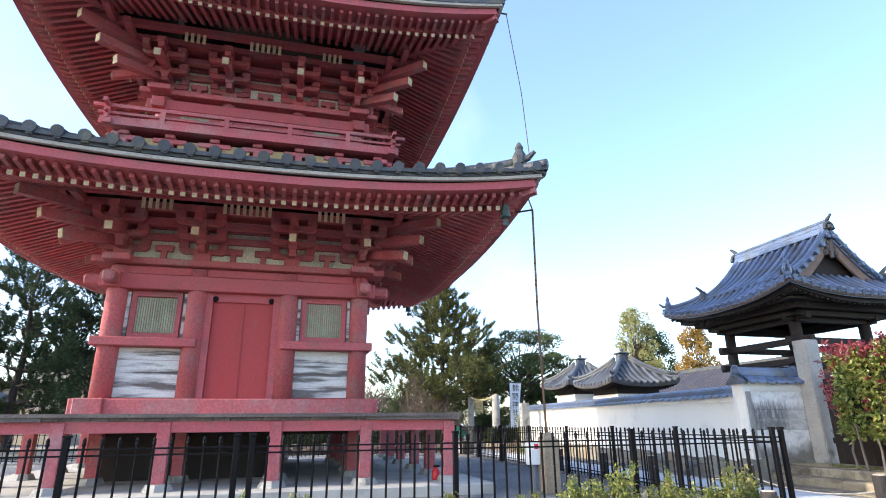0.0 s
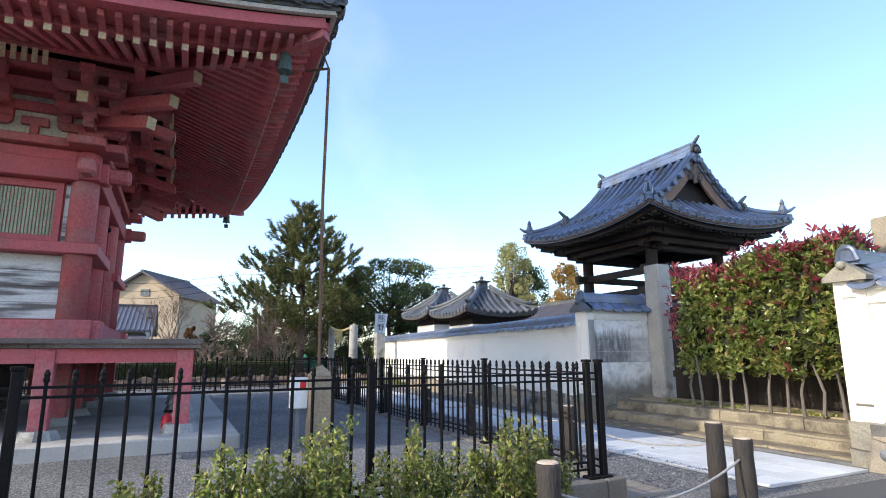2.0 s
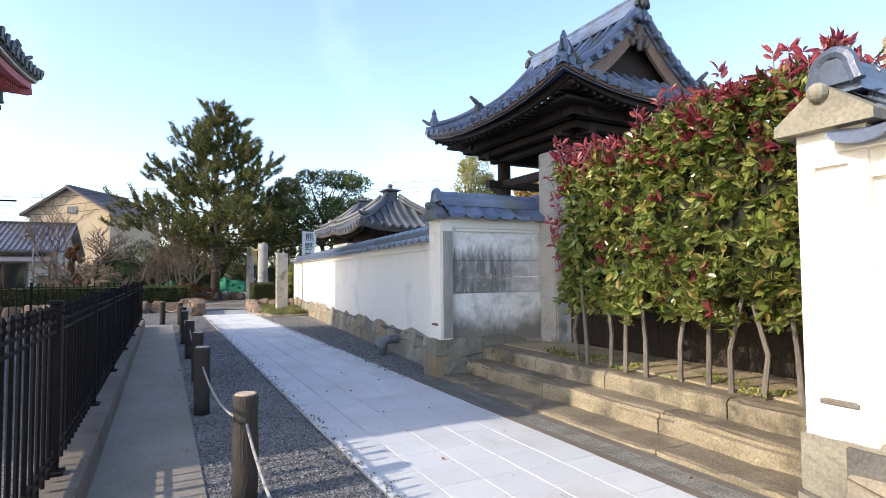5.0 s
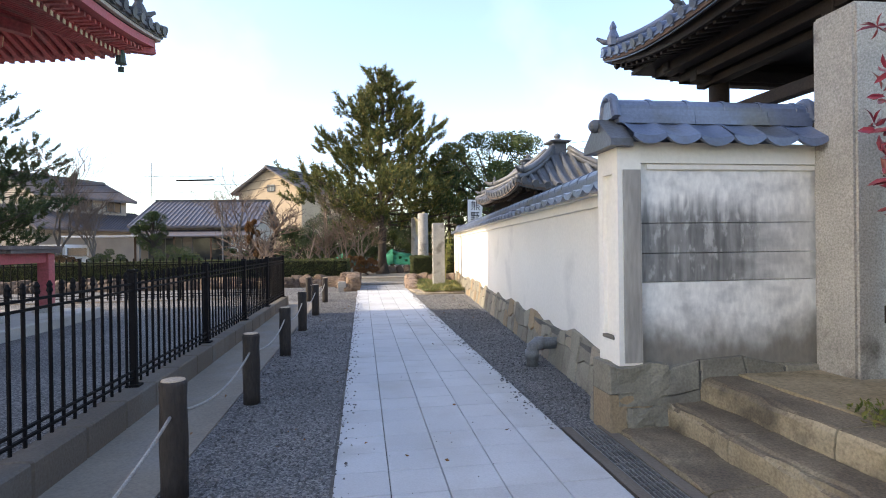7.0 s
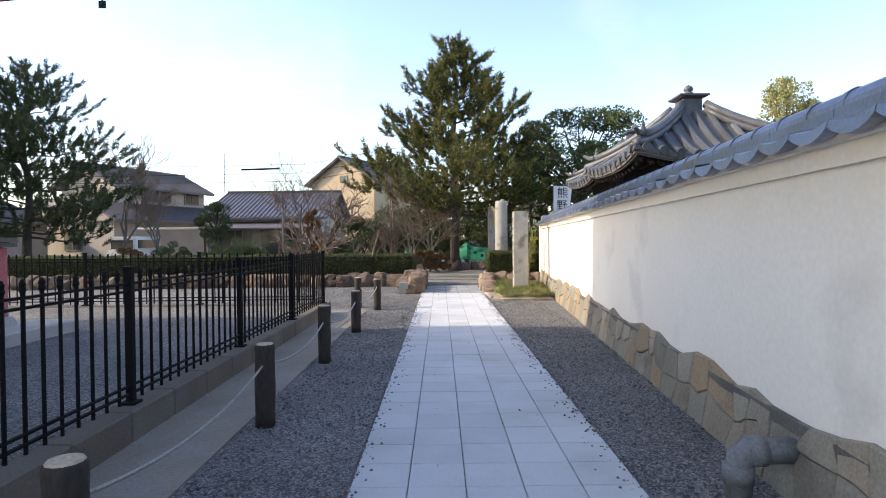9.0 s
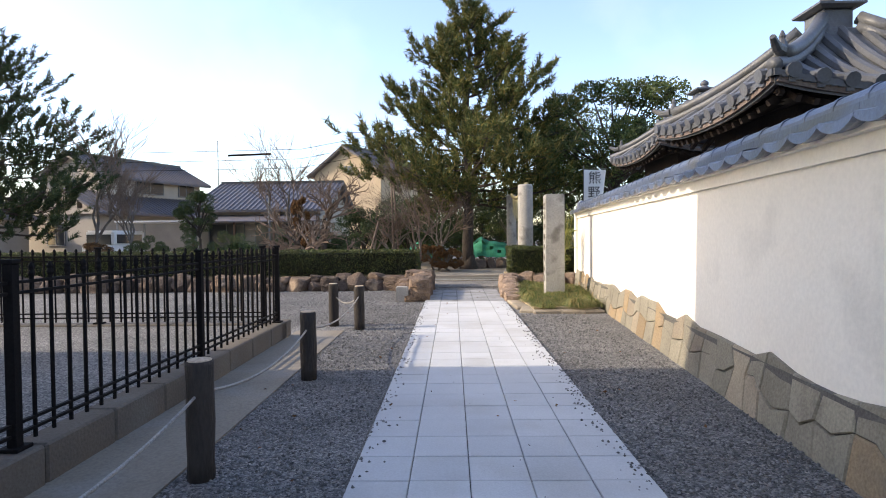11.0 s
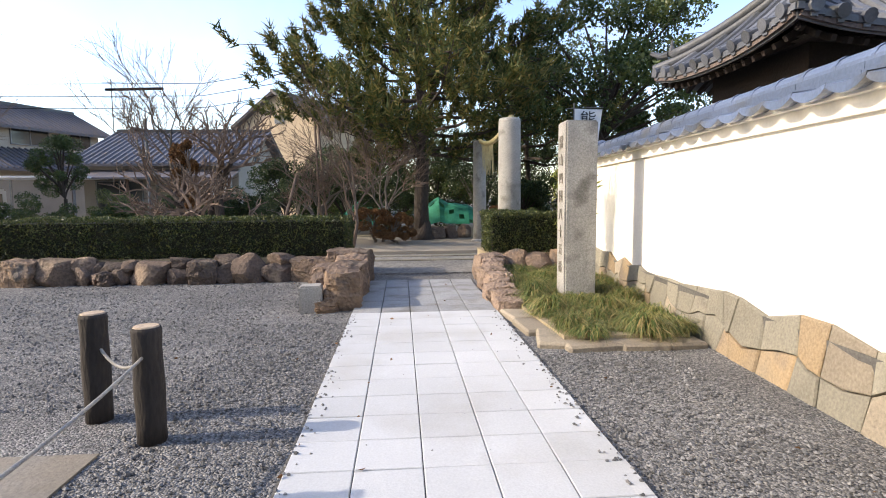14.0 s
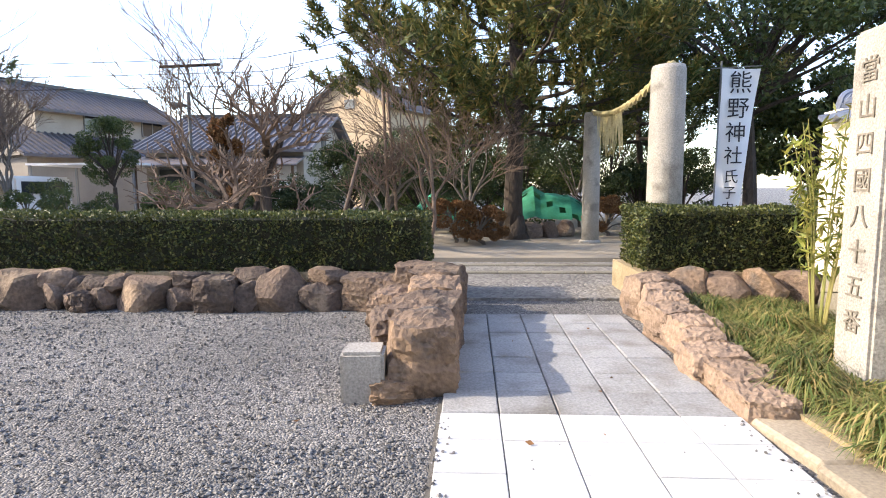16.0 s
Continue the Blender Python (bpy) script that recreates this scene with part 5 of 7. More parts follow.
# upper gable roof: ridge along y, gable end facing the walk
GY0, GY1, GX, GZ0, GZ1 = 11.95, 15.4, 1.85, 5.02, 6.52
def gable_z(f):
    return GZ0 + (GZ1 - GZ0) * (0.55 * f + 0.45 * f * f)
for e in (-1, 1):
    bm = bmesh.new()
    nv = 8
    top = [[bm.verts.new((TC[0] + e * GX * (1 - i / nv), y, gable_z(i / nv))) for i in range(nv + 1)] for y in (GY0, GY1)]
    low = [[bm.verts.new((TC[0] + e * GX * (1 - i / nv), y, gable_z(i / nv) - 0.14)) for i in range(nv + 1)] for y in (GY0, GY1)]
    for i in range(nv):
        bm.faces.new((top[0][i], top[0][i + 1], top[1][i + 1], top[1][i]))
        bm.faces.new((low[0][i], low[0][i + 1], low[1][i + 1], low[1][i]))
        for j in (0, 1):
            bm.faces.new((top[j][i], top[j][i + 1], low[j][i + 1], low[j][i]))
    bmesh.ops.recalc_face_normals(bm, faces=bm.faces[:])
    part("gable_sheet", bm, TILE, tower)
    for k in range(12):
        y = GY0 + 0.1 + (GY1 - GY0 - 0.2) * k / 11
        bm = bmesh.new()
        tube(bm, [(TC[0] + e * GX * (1 - i / nv), y, gable_z(i / nv) + 0.03) for i in range(nv + 1)], 0.065, 8)
        part("cover_tile", bm, TILE, tower)
    for y in (GY0 + 0.02, GY1 - 0.02):
        bm = bmesh.new()
        tube(bm, [(TC[0] + e * (GX - 0.1) * (1 - i / nv), y, gable_z(i / nv) + 0.11) for i in range(nv + 1)], 0.1, 8)
        part("verge_ridge", bm, TILE, tower)
        for i in range(7):
            f = (i + 0.5) / 7
            bm = bmesh.new()
            o = Vector((TC[0] + e * GX * (1 - f), y + (-0.1 if y < 13 else 0.1), gable_z(f) - 0.02))
            tube(bm, [o - Vector((0, 0.06, 0)), o + Vector((0, 0.12, 0))], 0.07, 10)
            part("verge_tile", bm, TILE, tower)
    # bargeboards
    bm = bmesh.new()
    strip(bm, [(TC[0] + e * (GX - 0.12) * (1 - i / nv), GY0 + 0.08, gable_z(i / nv) - 0.26) for i in range(nv + 1)], 0.07, 0.25)
    part("bargeboard", bm, BARGE, tower, "pale brown carved bargeboard")
bm = bmesh.new()
vs = [bm.verts.new(p) for p in ((TC[0] - 1.6, GY0 + 0.3, GZ0 - 0.1), (TC[0] + 1.6, GY0 + 0.3, GZ0 - 0.1), (TC[0], GY0 + 0.3, GZ1 - 0.15))]
bm.faces.new(vs)
part("gable_wall", bm, WOOD_DARK, tower)
bm = bmesh.new()
for i in range(9):
    a = math.pi * i / 8
    bmesh.ops.create_uvsphere(bm, u_segments=8, v_segments=6, radius=0.07, matrix=Matrix.Translation((TC[0] + 0.2 * math.cos(a), GY0 + 0.03, GZ1 - 0.62 + 0.2 * math.sin(a) - 0.12 * (i % 2))))
tube(bm, [(TC[0], GY0 + 0.02, GZ1 - 0.3), (TC[0], GY0 + 0.02, GZ1 - 0.8)], [0.09, 0.05], 8)
part("gable_pendant", bm, WOOD_GREY, tower, "grey carved gable pendant")
bm = boxes((TC[0] - 0.15, GY0 - 0.05, GZ1 - 0.05, TC[0] + 0.15, GY1 + 0.05, GZ1 + 0.12), (TC[0] - 0.12, GY0 - 0.05, GZ1 + 0.13, TC[0] + 0.12, GY1 + 0.05, GZ1 + 0.24), bevel=0.01)
part("ridge_course", bm, TILE, tower)
bm = bmesh.new()
tube(bm, [(TC[0], GY0 - 0.07, GZ1 + 0.28), (TC[0], GY1 + 0.07, GZ1 + 0.28)], 0.085, 8)
part("ridge_cap", bm, TILE, tower)
def end_ornament(at, d, k=1.0):
    """A demon-tile: shouldered plate, brow and horn."""
    at = Vector(at)
    bm = bmesh.new()
    side = Vector((-d[1], d[0], 0))
    d = Vector((d[0], d[1], 0))
    for a in range(11):
        ang = math.pi * a / 10
        c = at + side * 0.17 * k * math.cos(ang) + Vector((0, 0, 0.2 * k * math.sin(ang) + 0.06 * k))
        bmesh.ops.create_uvsphere(bm, u_segments=7, v_segments=5, radius=0.055 * k, matrix=Matrix.Translation(c))
    bmesh.ops.create_uvsphere(bm, u_segments=8, v_segments=6, radius=0.11 * k, matrix=Matrix.Translation(at + Vector((0, 0, 0.1 * k))))
    tube(bm, [at - d * 0.1 * k + Vector((0, 0, 0.26 * k)), at + d * 0.02 * k + Vector((0, 0, 0.38 * k)), at + d * 0.16 * k + Vector((0, 0, 0.5 * k))], [0.06 * k, 0.055 * k, 0.035 * k], 8)
    part("ridge_end_ornament", bm, TILE_OLD, tower, "dark carved ridge-end tile", smooth=True)
end_ornament((TC[0], GY0 - 0.08, GZ1 + 0.02), (0, -1), 0.9)
end_ornament((TC[0], GY1 + 0.1, GZ1 + 0.0), (0, 1), 1.1)
for e in (-1, 1):
    for y, d in ((GY0, -1), (GY1, 1)):
        end_ornament((TC[0] + e * (GX - 0.1), y, GZ0 + 0.04), (e * 0.9, d * 0.3), 1.0)
# timber frame
for x in (-1.25, 1.25):
    for y in (-1.25, 1.25):
        bm = bmesh.new()
        lathe(bm, [(0.17, 0.3), (0.15, 4.4)], 12, (TC[0] + x, TC[1] + y, 0))
        part("pillar", bm, WOOD_DARK, tower, smooth=True)
for s in range(4):
    place = tower_at(s)
    for z, o in ((2.75, 0), (3.3, 0), (3.95, 0), (4.2, 0.3)):
        bm = boxes((-1.7 - o, -1.34 - o, z, 1.7 + o, -1.18 - o, z + 0.18), bevel=0.01)
        bm.transform(place)
        part("tie_beam", bm, WOOD_DARK, tower)
    for z0, z1, o in ((3.9, 4.02, 1.42), (4.02, 4.17, 1.68), (4.17, 4.34, 1.95)):
        bm = boxes((-o, -o, z0, o, -o + 0.2, z1), bevel=0.01)
        bm.transform(place)
        part("bracket_course", bm, WOOD_DARK, tower)
    bm = bmesh.new()
    for k in range(28):
        x = -2.42 + 4.84 * k / 27
        rise = 0.32 * abs(x / 2.5) ** 2.4
        yi = -max(1.2, abs(x) - 0.05)
        beam(bm, place @ Vector((x, yi, 4.5)), place @ Vector((x, -2.42, 4.26 + rise)), 0.06, 0.075)
    tagged(part("rafter_tier", bm, WOOD_DARK, tower), kind="stuff")
    bm = bmesh.new()
    strip(bm, [place @ Vector((u * 2.44, -2.44, 4.365 + 0.32 * abs(u) ** 2.4)) for u in (-1 + i / 12 for i in range(25))], 0.07, 0.2)
    part("eave_board", bm, WOOD_DARK, tower)
bm = boxes((TC[0] - 2.25, TC[1] - 2.25, 4.34, TC[0] + 2.25, TC[1] + 2.25, 4.4))
part("soffit", bm, WOOD_DARK, tower)
part("stone_base", boxes((TC[0] - 1.9, TC[1] - 1.9, 0, TC[0] + 1.9, TC[1] + 1.9, 0.5), bevel=0.03), STONE_GREY, tower)
bm = bmesh.new()
lathe(bm, [(0.42, 2.0), (0.42, 2.08), (0.37, 2.2), (0.33, 2.8), (0.26, 3.02), (0.08, 3.12), (0.06, 3.35)], 20, (TC[0], TC[1], 0))
part("bell", bm, BRONZE_DARK, tower, "dark bronze temple bell", smooth=True)

# ---- two small square shrines behind the long wall ----
def small_shrine(cx, cy, half, ze, zt, label, sides):
    sh = thing("shrine_hall", label, "shrine hall", (0, 0, 0), "halls behind the wall")
    hip_roof(sh, (cx, cy), half, 0.2, ze, zt, 0.16, 11, TILE_HALL, sides, 0.058, 0.12, WOOD_GREY, orn=0.5)
    part("hall_wall", boxes((cx - half * 0.62, cy - half * 0.62, 0, cx + half * 0.62, cy + half * 0.62, ze + 0.2)), WOOD_DARK, sh)
    part("hall_band", boxes((cx - half * 0.63, cy - half * 0.63, ze - 0.75, cx + half * 0.63, cy + half * 0.63, ze - 0.35)), PLASTER, sh)
    bm = bmesh.new()
    for s in range(4):
        place = turn4(s, (cx, cy))
        for k in range(17):
            x = -half + 0.1 + (2 * half - 0.2) * k / 16
            beam(bm, place @ Vector((x, -max(half * 0.6, abs(x) - 0.02), ze + 0.06)), place @ Vector((x, -half + 0.08, ze - 0.16 + 0.16 * abs(x / half) ** 3)), 0.05, 0.06)
    tagged(part("rafter_tier", bm, WOOD_DARK, sh), kind="stuff")
    part("soffit", boxes((cx - half * 0.8, cy - half * 0.8, ze - 0.02, cx + half * 0.8, cy + half * 0.8, ze + 0.02)), WOOD_DARK, sh)
    part("dew_basin", boxes((cx - 0.24, cy - 0.24, zt - 0.1, cx + 0.24, cy + 0.24, zt + 0.04), (cx - 0.17, cy - 0.17, zt + 0.041, cx + 0.17, cy + 0.17, zt + 0.27), bevel=0.012), TILE_HALL, sh)
    bm = bmesh.new()
    rim = [[bm.verts.new((cx + u * k, cy + v * k, zt + z)) for u, v in ((-1, -1), (1, -1), (1, 1), (-1, 1))] for k, z in ((0.2, 0.272), (0.26, 0.3), (0.26, 0.325), (0.1, 0.37))]
    for q0, q1 in zip(rim, rim[1:]):
        for i in range(4):
            bm.faces.new((q0[i], q0[(i + 1) % 4], q1[(i + 1) % 4], q1[i]))
    bm.faces.new(rim[0][::-1])
    bm.faces.new(rim[-1])
    part("basin_cap", bm, TILE_HALL, sh)
    bm = bmesh.new()
    lathe(bm, [(0.1, zt + 0.36), (0.09, zt + 0.39), (0.05, zt + 0.405), (0.075, zt + 0.43), (0.085, zt + 0.465), (0.06, zt + 0.505), (0.01, zt + 0.535)], 12, (cx, cy, 0))
    part("roof_jewel", bm, TILE_HALL, sh, smooth=True)
small_shrine(12.46, 19.68, 1.42, 2.6, 3.53, "dark little hall with pyramid tile roof and jewel finial", (0, 2, 3))
small_shrine(13.16, 24.37, 1.42, 2.82, 3.82, "dark hall with curved tile eaves behind the white wall", (0, 3))

# ---- iron fences ----
bm = bmesh.new()
tube(bm, [(0, 0, 0.02), (0, 0, 0.9)], 0.0115, 6)
lathe(bm, [(0.013, 0.88), (0.019, 0.895), (0.014, 0.915), (0.018, 0.93), (0.006, 0.955)], 6)
PICKET = mesh_of("picket", bm, IRON)
bm = boxes((-0.026, -0.026, 0, 0.026, 0.026, 0.95), (-0.033, -0.033, 0.951, 0.033, 0.033, 0.975), (-0.055, -0.055, 0, 0.055, 0.055, 0.02), bevel=0.004)
POST = mesh_of("fence_post", bm, IRON)


def fence(p, q, posts, label):
    """Fence from p to q on the kerb, posts at the given distances."""
    p, q = Vector((*p, 0.22)), Vector((*q, 0.22))
    d = (q - p).normalized()
    f = thing("iron_fence", label, "fence", tuple(p), "pagoda fences")
    ang = math.degrees(math.atan2(d.y, d.x))
    for s in posts:
        share("fence_post", POST, pose(d.x * s, d.y * s, 0, 0, 0, ang), f)
    for a, b in zip(posts, posts[1:]):
        n = max(1, round((b - a) / 0.14))
        for k in range(1, n):
            s = a + (b - a) * k / n
            share("picket", PICKET, pose(d.x * s, d.y * s, 0, 0, 0, rng.uniform(0, 60)), f)
        for z in (0.075, 0.13, 0.8, 0.855):
            bm = bmesh.new()
            beam(bm, d * (a + 0.03) + Vector((0, 0, z)), d * (b - 0.03) + Vector((0, 0, z)), 0.022, 0.016)
            part("fence_rail", bm, IRON, f)
    return f


fence((5.8, 5.87), (5.88, 20.1), [0, 2.03, 3.9, 5.8, 7.93, 10.05, 12.12, 14.23], "black iron picket fence on a kerb beside the walk")
fence((5.75, 5.87), (-9, 5.87), [0.08, 2.02, 4.09, 6.1, 6.24, 7.67, 9.7, 11.8, 13.9], "black iron picket fence before the pagoda")
fence((5.8, 20.1), (-9, 20.1), [0.1, 2.2, 4.3, 6.4, 8.5, 10.6, 12.7, 14.7], "black iron picket fence behind the pagoda")

# ---- rope bollards ----
bm = bmesh.new()
prof = [(0.072, -0.02), (0.07, 0.1), (0.075, 0.3), (0.07, 0.5), (0.073, 0.6), (0.068, 0.622)]
lathe(bm, prof, 12)
for v in bm.verts:
    v.co.x *= 1 + 0.06 * noise.noise(v.co * 14)
    v.co.y *= 1 + 0.06 * noise.noise(v.co * 14 + Vector((3, 0, 0)))
BOL = mesh_of("shaft", bm, LOG, True)
bm = bmesh.new()
lathe(bm, [(0.064, 0.622), (0.058, 0.629)], 12)
BOLTOP = mesh_of("sawn_top", bm, LOG_TOP)
BOLLARDS = [(6.43, 5.01), (6.76, 5.53), (6.8, 7.6), (6.7, 9.93), (6.755, 11.77), (6.75, 13.95), (6.74, 16.08), (6.78, 18.15), (6.79, 20.85), (6.36, 21.17), (4.444, 4.77)]
for i, (x, y) in enumerate(BOLLARDS):
    b = thing("bollard", "dark log-shaped bollard with a pale sawn top, threaded with rope", "bollard", (x, y, 0), "rope bollards")
    k = 0.96 + 0.08 * rng.random()
    share("shaft", BOL, Matrix.Diagonal((1, 1, k, 1)) @ pose(0, 0, 0, 0, 0, 40 * i), b)
    tagged(share("sawn_top", BOLTOP, pose(0, 0, 0.622 * (k - 1)), b), "pale sawn end")


def rope(a, b, za=0.47, zb=0.47, sag=0.14):
    bm = bmesh.new()
    pts = []
    for i in range(13):
        f = i / 12
        pts.append((a[0] + (b[0] - a[0]) * f, a[1] + (b[1] - a[1]) * f, za + (zb - za) * f - sag * 4 * f * (1 - f)))
    tube(bm, pts, 0.009, 6)
    return tagged(obj("rope", bm, ROPE, True), "pale weathered rope sagging between two bollards", "rope", "walk ropes")


for a, b in zip(BOLLARDS[1:], BOLLARDS[2:10]):
    rope(a, b, sag=0.12)
rope(BOLLARDS[0], BOLLARDS[10], sag=0.18)

# ---- shrubs and hedges ----
def shell_points(r, n, x0, y0, z0, x1, y1, z1, faces="xXyYZ"):
    """Points on the faces of a box, as centers and outward ways."""
    area = {"x": (y1 - y0) * (z1 - z0), "X": (y1 - y0) * (z1 - z0), "y": (x1 - x0) * (z1 - z0), "Y": (x1 - x0) * (z1 - z0), "Z": (x1 - x0) * (y1 - y0)}
    total = sum(area[f] for f in faces)
    cs, ns = [], []
    for f in faces:
        k = int(n * area[f] / total)
        p = np.stack([r.uniform(x0, x1, k), r.uniform(y0, y1, k), r.uniform(z0, z1, k)], 1)
        ax = "xyz".index(f.lower())
        p[:, ax] = ((x0, x1), (y0, y1), (z0, z1))[ax][1 if f.isupper() else 0]
        w = np.zeros((k, 3))
        w[:, ax] = 1 if f.isupper() else -1
        cs.append(p)
        ns.append(w)
    return np.concatenate(cs), np.concatenate(ns)


def lumps(p, s, a, seed=0):
    return np.array([noise.noise(Vector(q) * s + Vector((seed, 0, 0))) for q in p.tolist()]) * a


def clipped_hedge(name, x0, y0, z0, x1, y1, z1, n, size, material, label, seed, faces="xXyYZ", lump=0.05):
    h = thing(name, label, "hedge", ((x0 + x1) / 2, (y0 + y1) / 2, z0))
    at = np.array([(x0 + x1) / 2, (y0 + y1) / 2, z0])
    r = np.random.RandomState(seed)
    p, w = shell_points(r, n, x0, y0, z0, x1, y1, z1, faces)
    p = p + w * (lumps(p, 2.5, lump, seed) + lumps(p, 9, lump * 0.5, seed) - np.abs(r.normal(size=len(p))) * 0.03)[:, None]
    part("foliage", leaf_cloud(p - at, size, 0.55, 0.8, seed, w * 0.7 + np.array([0, 0, 0.4])), material, h)
    # solid box behind the leaves, the shade between them put in as colour
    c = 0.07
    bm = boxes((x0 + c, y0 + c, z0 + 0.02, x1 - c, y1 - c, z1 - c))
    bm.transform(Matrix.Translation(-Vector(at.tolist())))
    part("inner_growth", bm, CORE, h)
    return h


clipped_hedge("clipped_hedge", -7.0, 26.75, 0.34, 7.25, 27.6, 0.96, 46000, 0.038, L_HEDGE, "long low clipped evergreen hedge above a boulder edging", 3, "XyZ")
clipped_hedge("clipped_hedge", 9.5, 26.75, 0.36, 11.3, 27.7, 1.0, 11500, 0.038, L_HEDGE, "short clipped evergreen hedge beside the stone column", 4, "xyZ")


def photinia():
    """Whorls of glossy leaves at shoot tips over a near-black box for the inner shade, crimson shoots on top and here
    and there on the side.
    """
    x0, y0, z0, x1, y1, z1 = 10.2, 6.1, 0.95, 10.95, 8.92, 2.5
    h = thing("photinia_hedge", "tall glossy evergreen hedge with crimson new shoots on top", "hedge", (10.5, 7.7, 0.385))
    at = np.array([10.5, 7.7, 0.385])
    r = np.random.RandomState(11)
    p, w = shell_points(r, 3000, x0, y0, z0, x1, y1, z1, "xXyYZ")
    p = p + w * (lumps(p, 1.8, 0.2) + lumps(p, 5, 0.12) - np.abs(r.normal(size=len(p))) * 0.09)[:, None]
    p[:, 2] += r.normal(size=len(p)) * 0.05
    slope = lambda q: (9.0 - q[:, 1]) * 0.085 * np.clip((q[:, 2] - z0) / (z1 - z0), 0, 1)
    p[:, 2] += slope(p)

    def whorls(tips, ways, k, size, wide, spread, seed):
        rr = np.random.RandomState(seed)
        c = np.repeat(tips, k, 0)
        v = np.repeat(ways / (np.linalg.norm(ways, axis=1)[:, None] + 1e-9), k, 0)
        ring = rr.normal(size=(len(c), 3))
        ring -= v * (ring * v).sum(1)[:, None]
        ring /= np.linalg.norm(ring, axis=1)[:, None] + 1e-9
        axes = v * rr.uniform(0.1, 0.9, len(c))[:, None] + ring * spread + np.array([0, 0, -0.12])
        return broad_leaves(c - at - v * rr.uniform(0, 0.09, len(c))[:, None], axes, size, wide, seed)

    ways = w + r.normal(size=p.shape) * 0.35 + np.array([0, 0, 0.35])
    part("foliage", whorls(p, ways, 8, 0.105, 0.46, 0.85, 12), L_PHOT, h)
    n = 260
    tops = np.stack([r.uniform(x0 - 0.08, x1, n), r.uniform(y0 - 0.05, y1 + 0.12, n), np.full(n, z1 + 0.02)], 1)
    tops[:, 2] += lumps(tops, 1.8, 0.2) + slope(tops) + np.abs(r.normal(size=n)) * 0.07
    side = p[(r.rand(len(p)) < 0.028) & (p[:, 0] < 10.6)] + np.array([-0.07, 0, 0.0])
    high = p[(r.rand(len(p)) < 0.28) & (p[:, 2] > 2.2) & (p[:, 0] < 10.7)] + np.array([-0.05, 0, 0.03])
    end = np.stack([r.uniform(x0, x1, 46), y1 + 0.1 + np.abs(r.normal(size=46)) * 0.09, r.uniform(1.5, z1, 46)], 1)
    tips = np.concatenate([tops, side, high, end])
    ways = np.concatenate([np.tile([0, 0, 1.0], (n, 1)), np.tile([-0.7, 0, 0.6], (len(side) + len(high), 1)), np.tile([-0.2, 0.6, 0.7], (46, 1))]) + r.normal(size=(len(tips), 3)) * 0.25
    part("red_growth", whorls(tips, ways, 8, 0.1, 0.34, 0.6, 13), L_RED, h, "crimson new shoots")
    bm = bmesh.new()
    for q, v in zip(tips[::2], ways[::2]):
        tube(bm, [Vector(q - at), Vector(q - at - v * 0.22)], [0.003, 0.005], 4)
    tagged(part("shoot", bm, BARK_GREY, h), kind="stuff")
    # added dark box: paints the shade inside the hedge
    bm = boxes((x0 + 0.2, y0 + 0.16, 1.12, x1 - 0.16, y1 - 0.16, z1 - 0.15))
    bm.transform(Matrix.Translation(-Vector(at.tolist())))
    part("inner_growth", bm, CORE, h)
    for k in range(11):
        bm = bmesh.new()
        y = 6.22 + 0.265 * k
        x = 10.38 + rng.uniform(-0.08, 0.08)
        tube(bm, [Vector((x, y, 0.3)), Vector((x + rng.uniform(-0.04, 0.04), y + rng.uniform(-0.05, 0.05), 0.7)), Vector((x + rng.uniform(-0.08, 0.08), y + rng.uniform(-0.14, 0.14), 1.2))], [0.027, 0.021, 0.016], 7)
        bm.transform(Matrix.Translation(-Vector(at.tolist())))
        part("stem", bm, BARK_GREY, h)


photinia()
rw = np.random.RandomState(61)
wc = np.stack([rw.uniform(10.3, 10.75, 1500), rw.uniform(5.95, 9.6, 1500), 0.39 + rw.rand(1500) * 0.03], 1)
wc = wc[lumps(wc, 3.0, 1.0, 4) > 0.05]
tagged(obj("weeds", leaf_cloud(wc, 0.045, 0.4, 0.6, 62, np.tile([0, 0, 0.5], (len(wc), 1))), L_SHRUB), "thin green weeds and moss on the dry soil", "weeds", "", "stuff")


def box_shrub(x, y, h, w, seed):
    r = np.random.RandomState(seed)
    s = thing("box_shrub", "loose young yellow-green box shrub growing along the fence", "shrub", (x, y, 0), "fence shrubs")
    bm = bmesh.new()
    cs, ws = [], []
    for k in range(int(26 * w / 0.4)):
        a, rad = r.uniform(0, math.tau), w * 0.5 * math.sqrt(r.rand())
        hx, hy = rad * math.cos(a), rad * math.sin(a) * 0.6
        top = h * (0.45 + 0.6 * r.rand()) * (1 - 0.35 * (rad / w * 2) ** 2)
        lean = Vector((hx * 1.15, hy * 1.15, top))
        foot = Vector((hx * 0.4, hy * 0.4, 0))
        tube(bm, [foot, foot.lerp(lean, 0.55) + Vector((0, 0, 0.04)), lean], [0.007, 0.005, 0.002], 4)
        m = int(90 + 90 * r.rand())
        f = r.rand(m) ** 0.7
        axis = np.array(foot) + (np.array(lean) - np.array(foot)) * (0.2 + 0.8 * f)[:, None]
        cs.append(axis + r.normal(size=(m, 3)) * np.array([0.024, 0.024, 0.02]))
        ws.append(r.normal(size=(m, 3)) * 0.7 + np.array([0, 0, 0.7]))
    part("branchwork", bm, TWIG, s)
    part("foliage", leaf_cloud(np.concatenate(cs), 0.036, 0.55, 0.6, seed, np.concatenate(ws)), L_SHRUB, s)


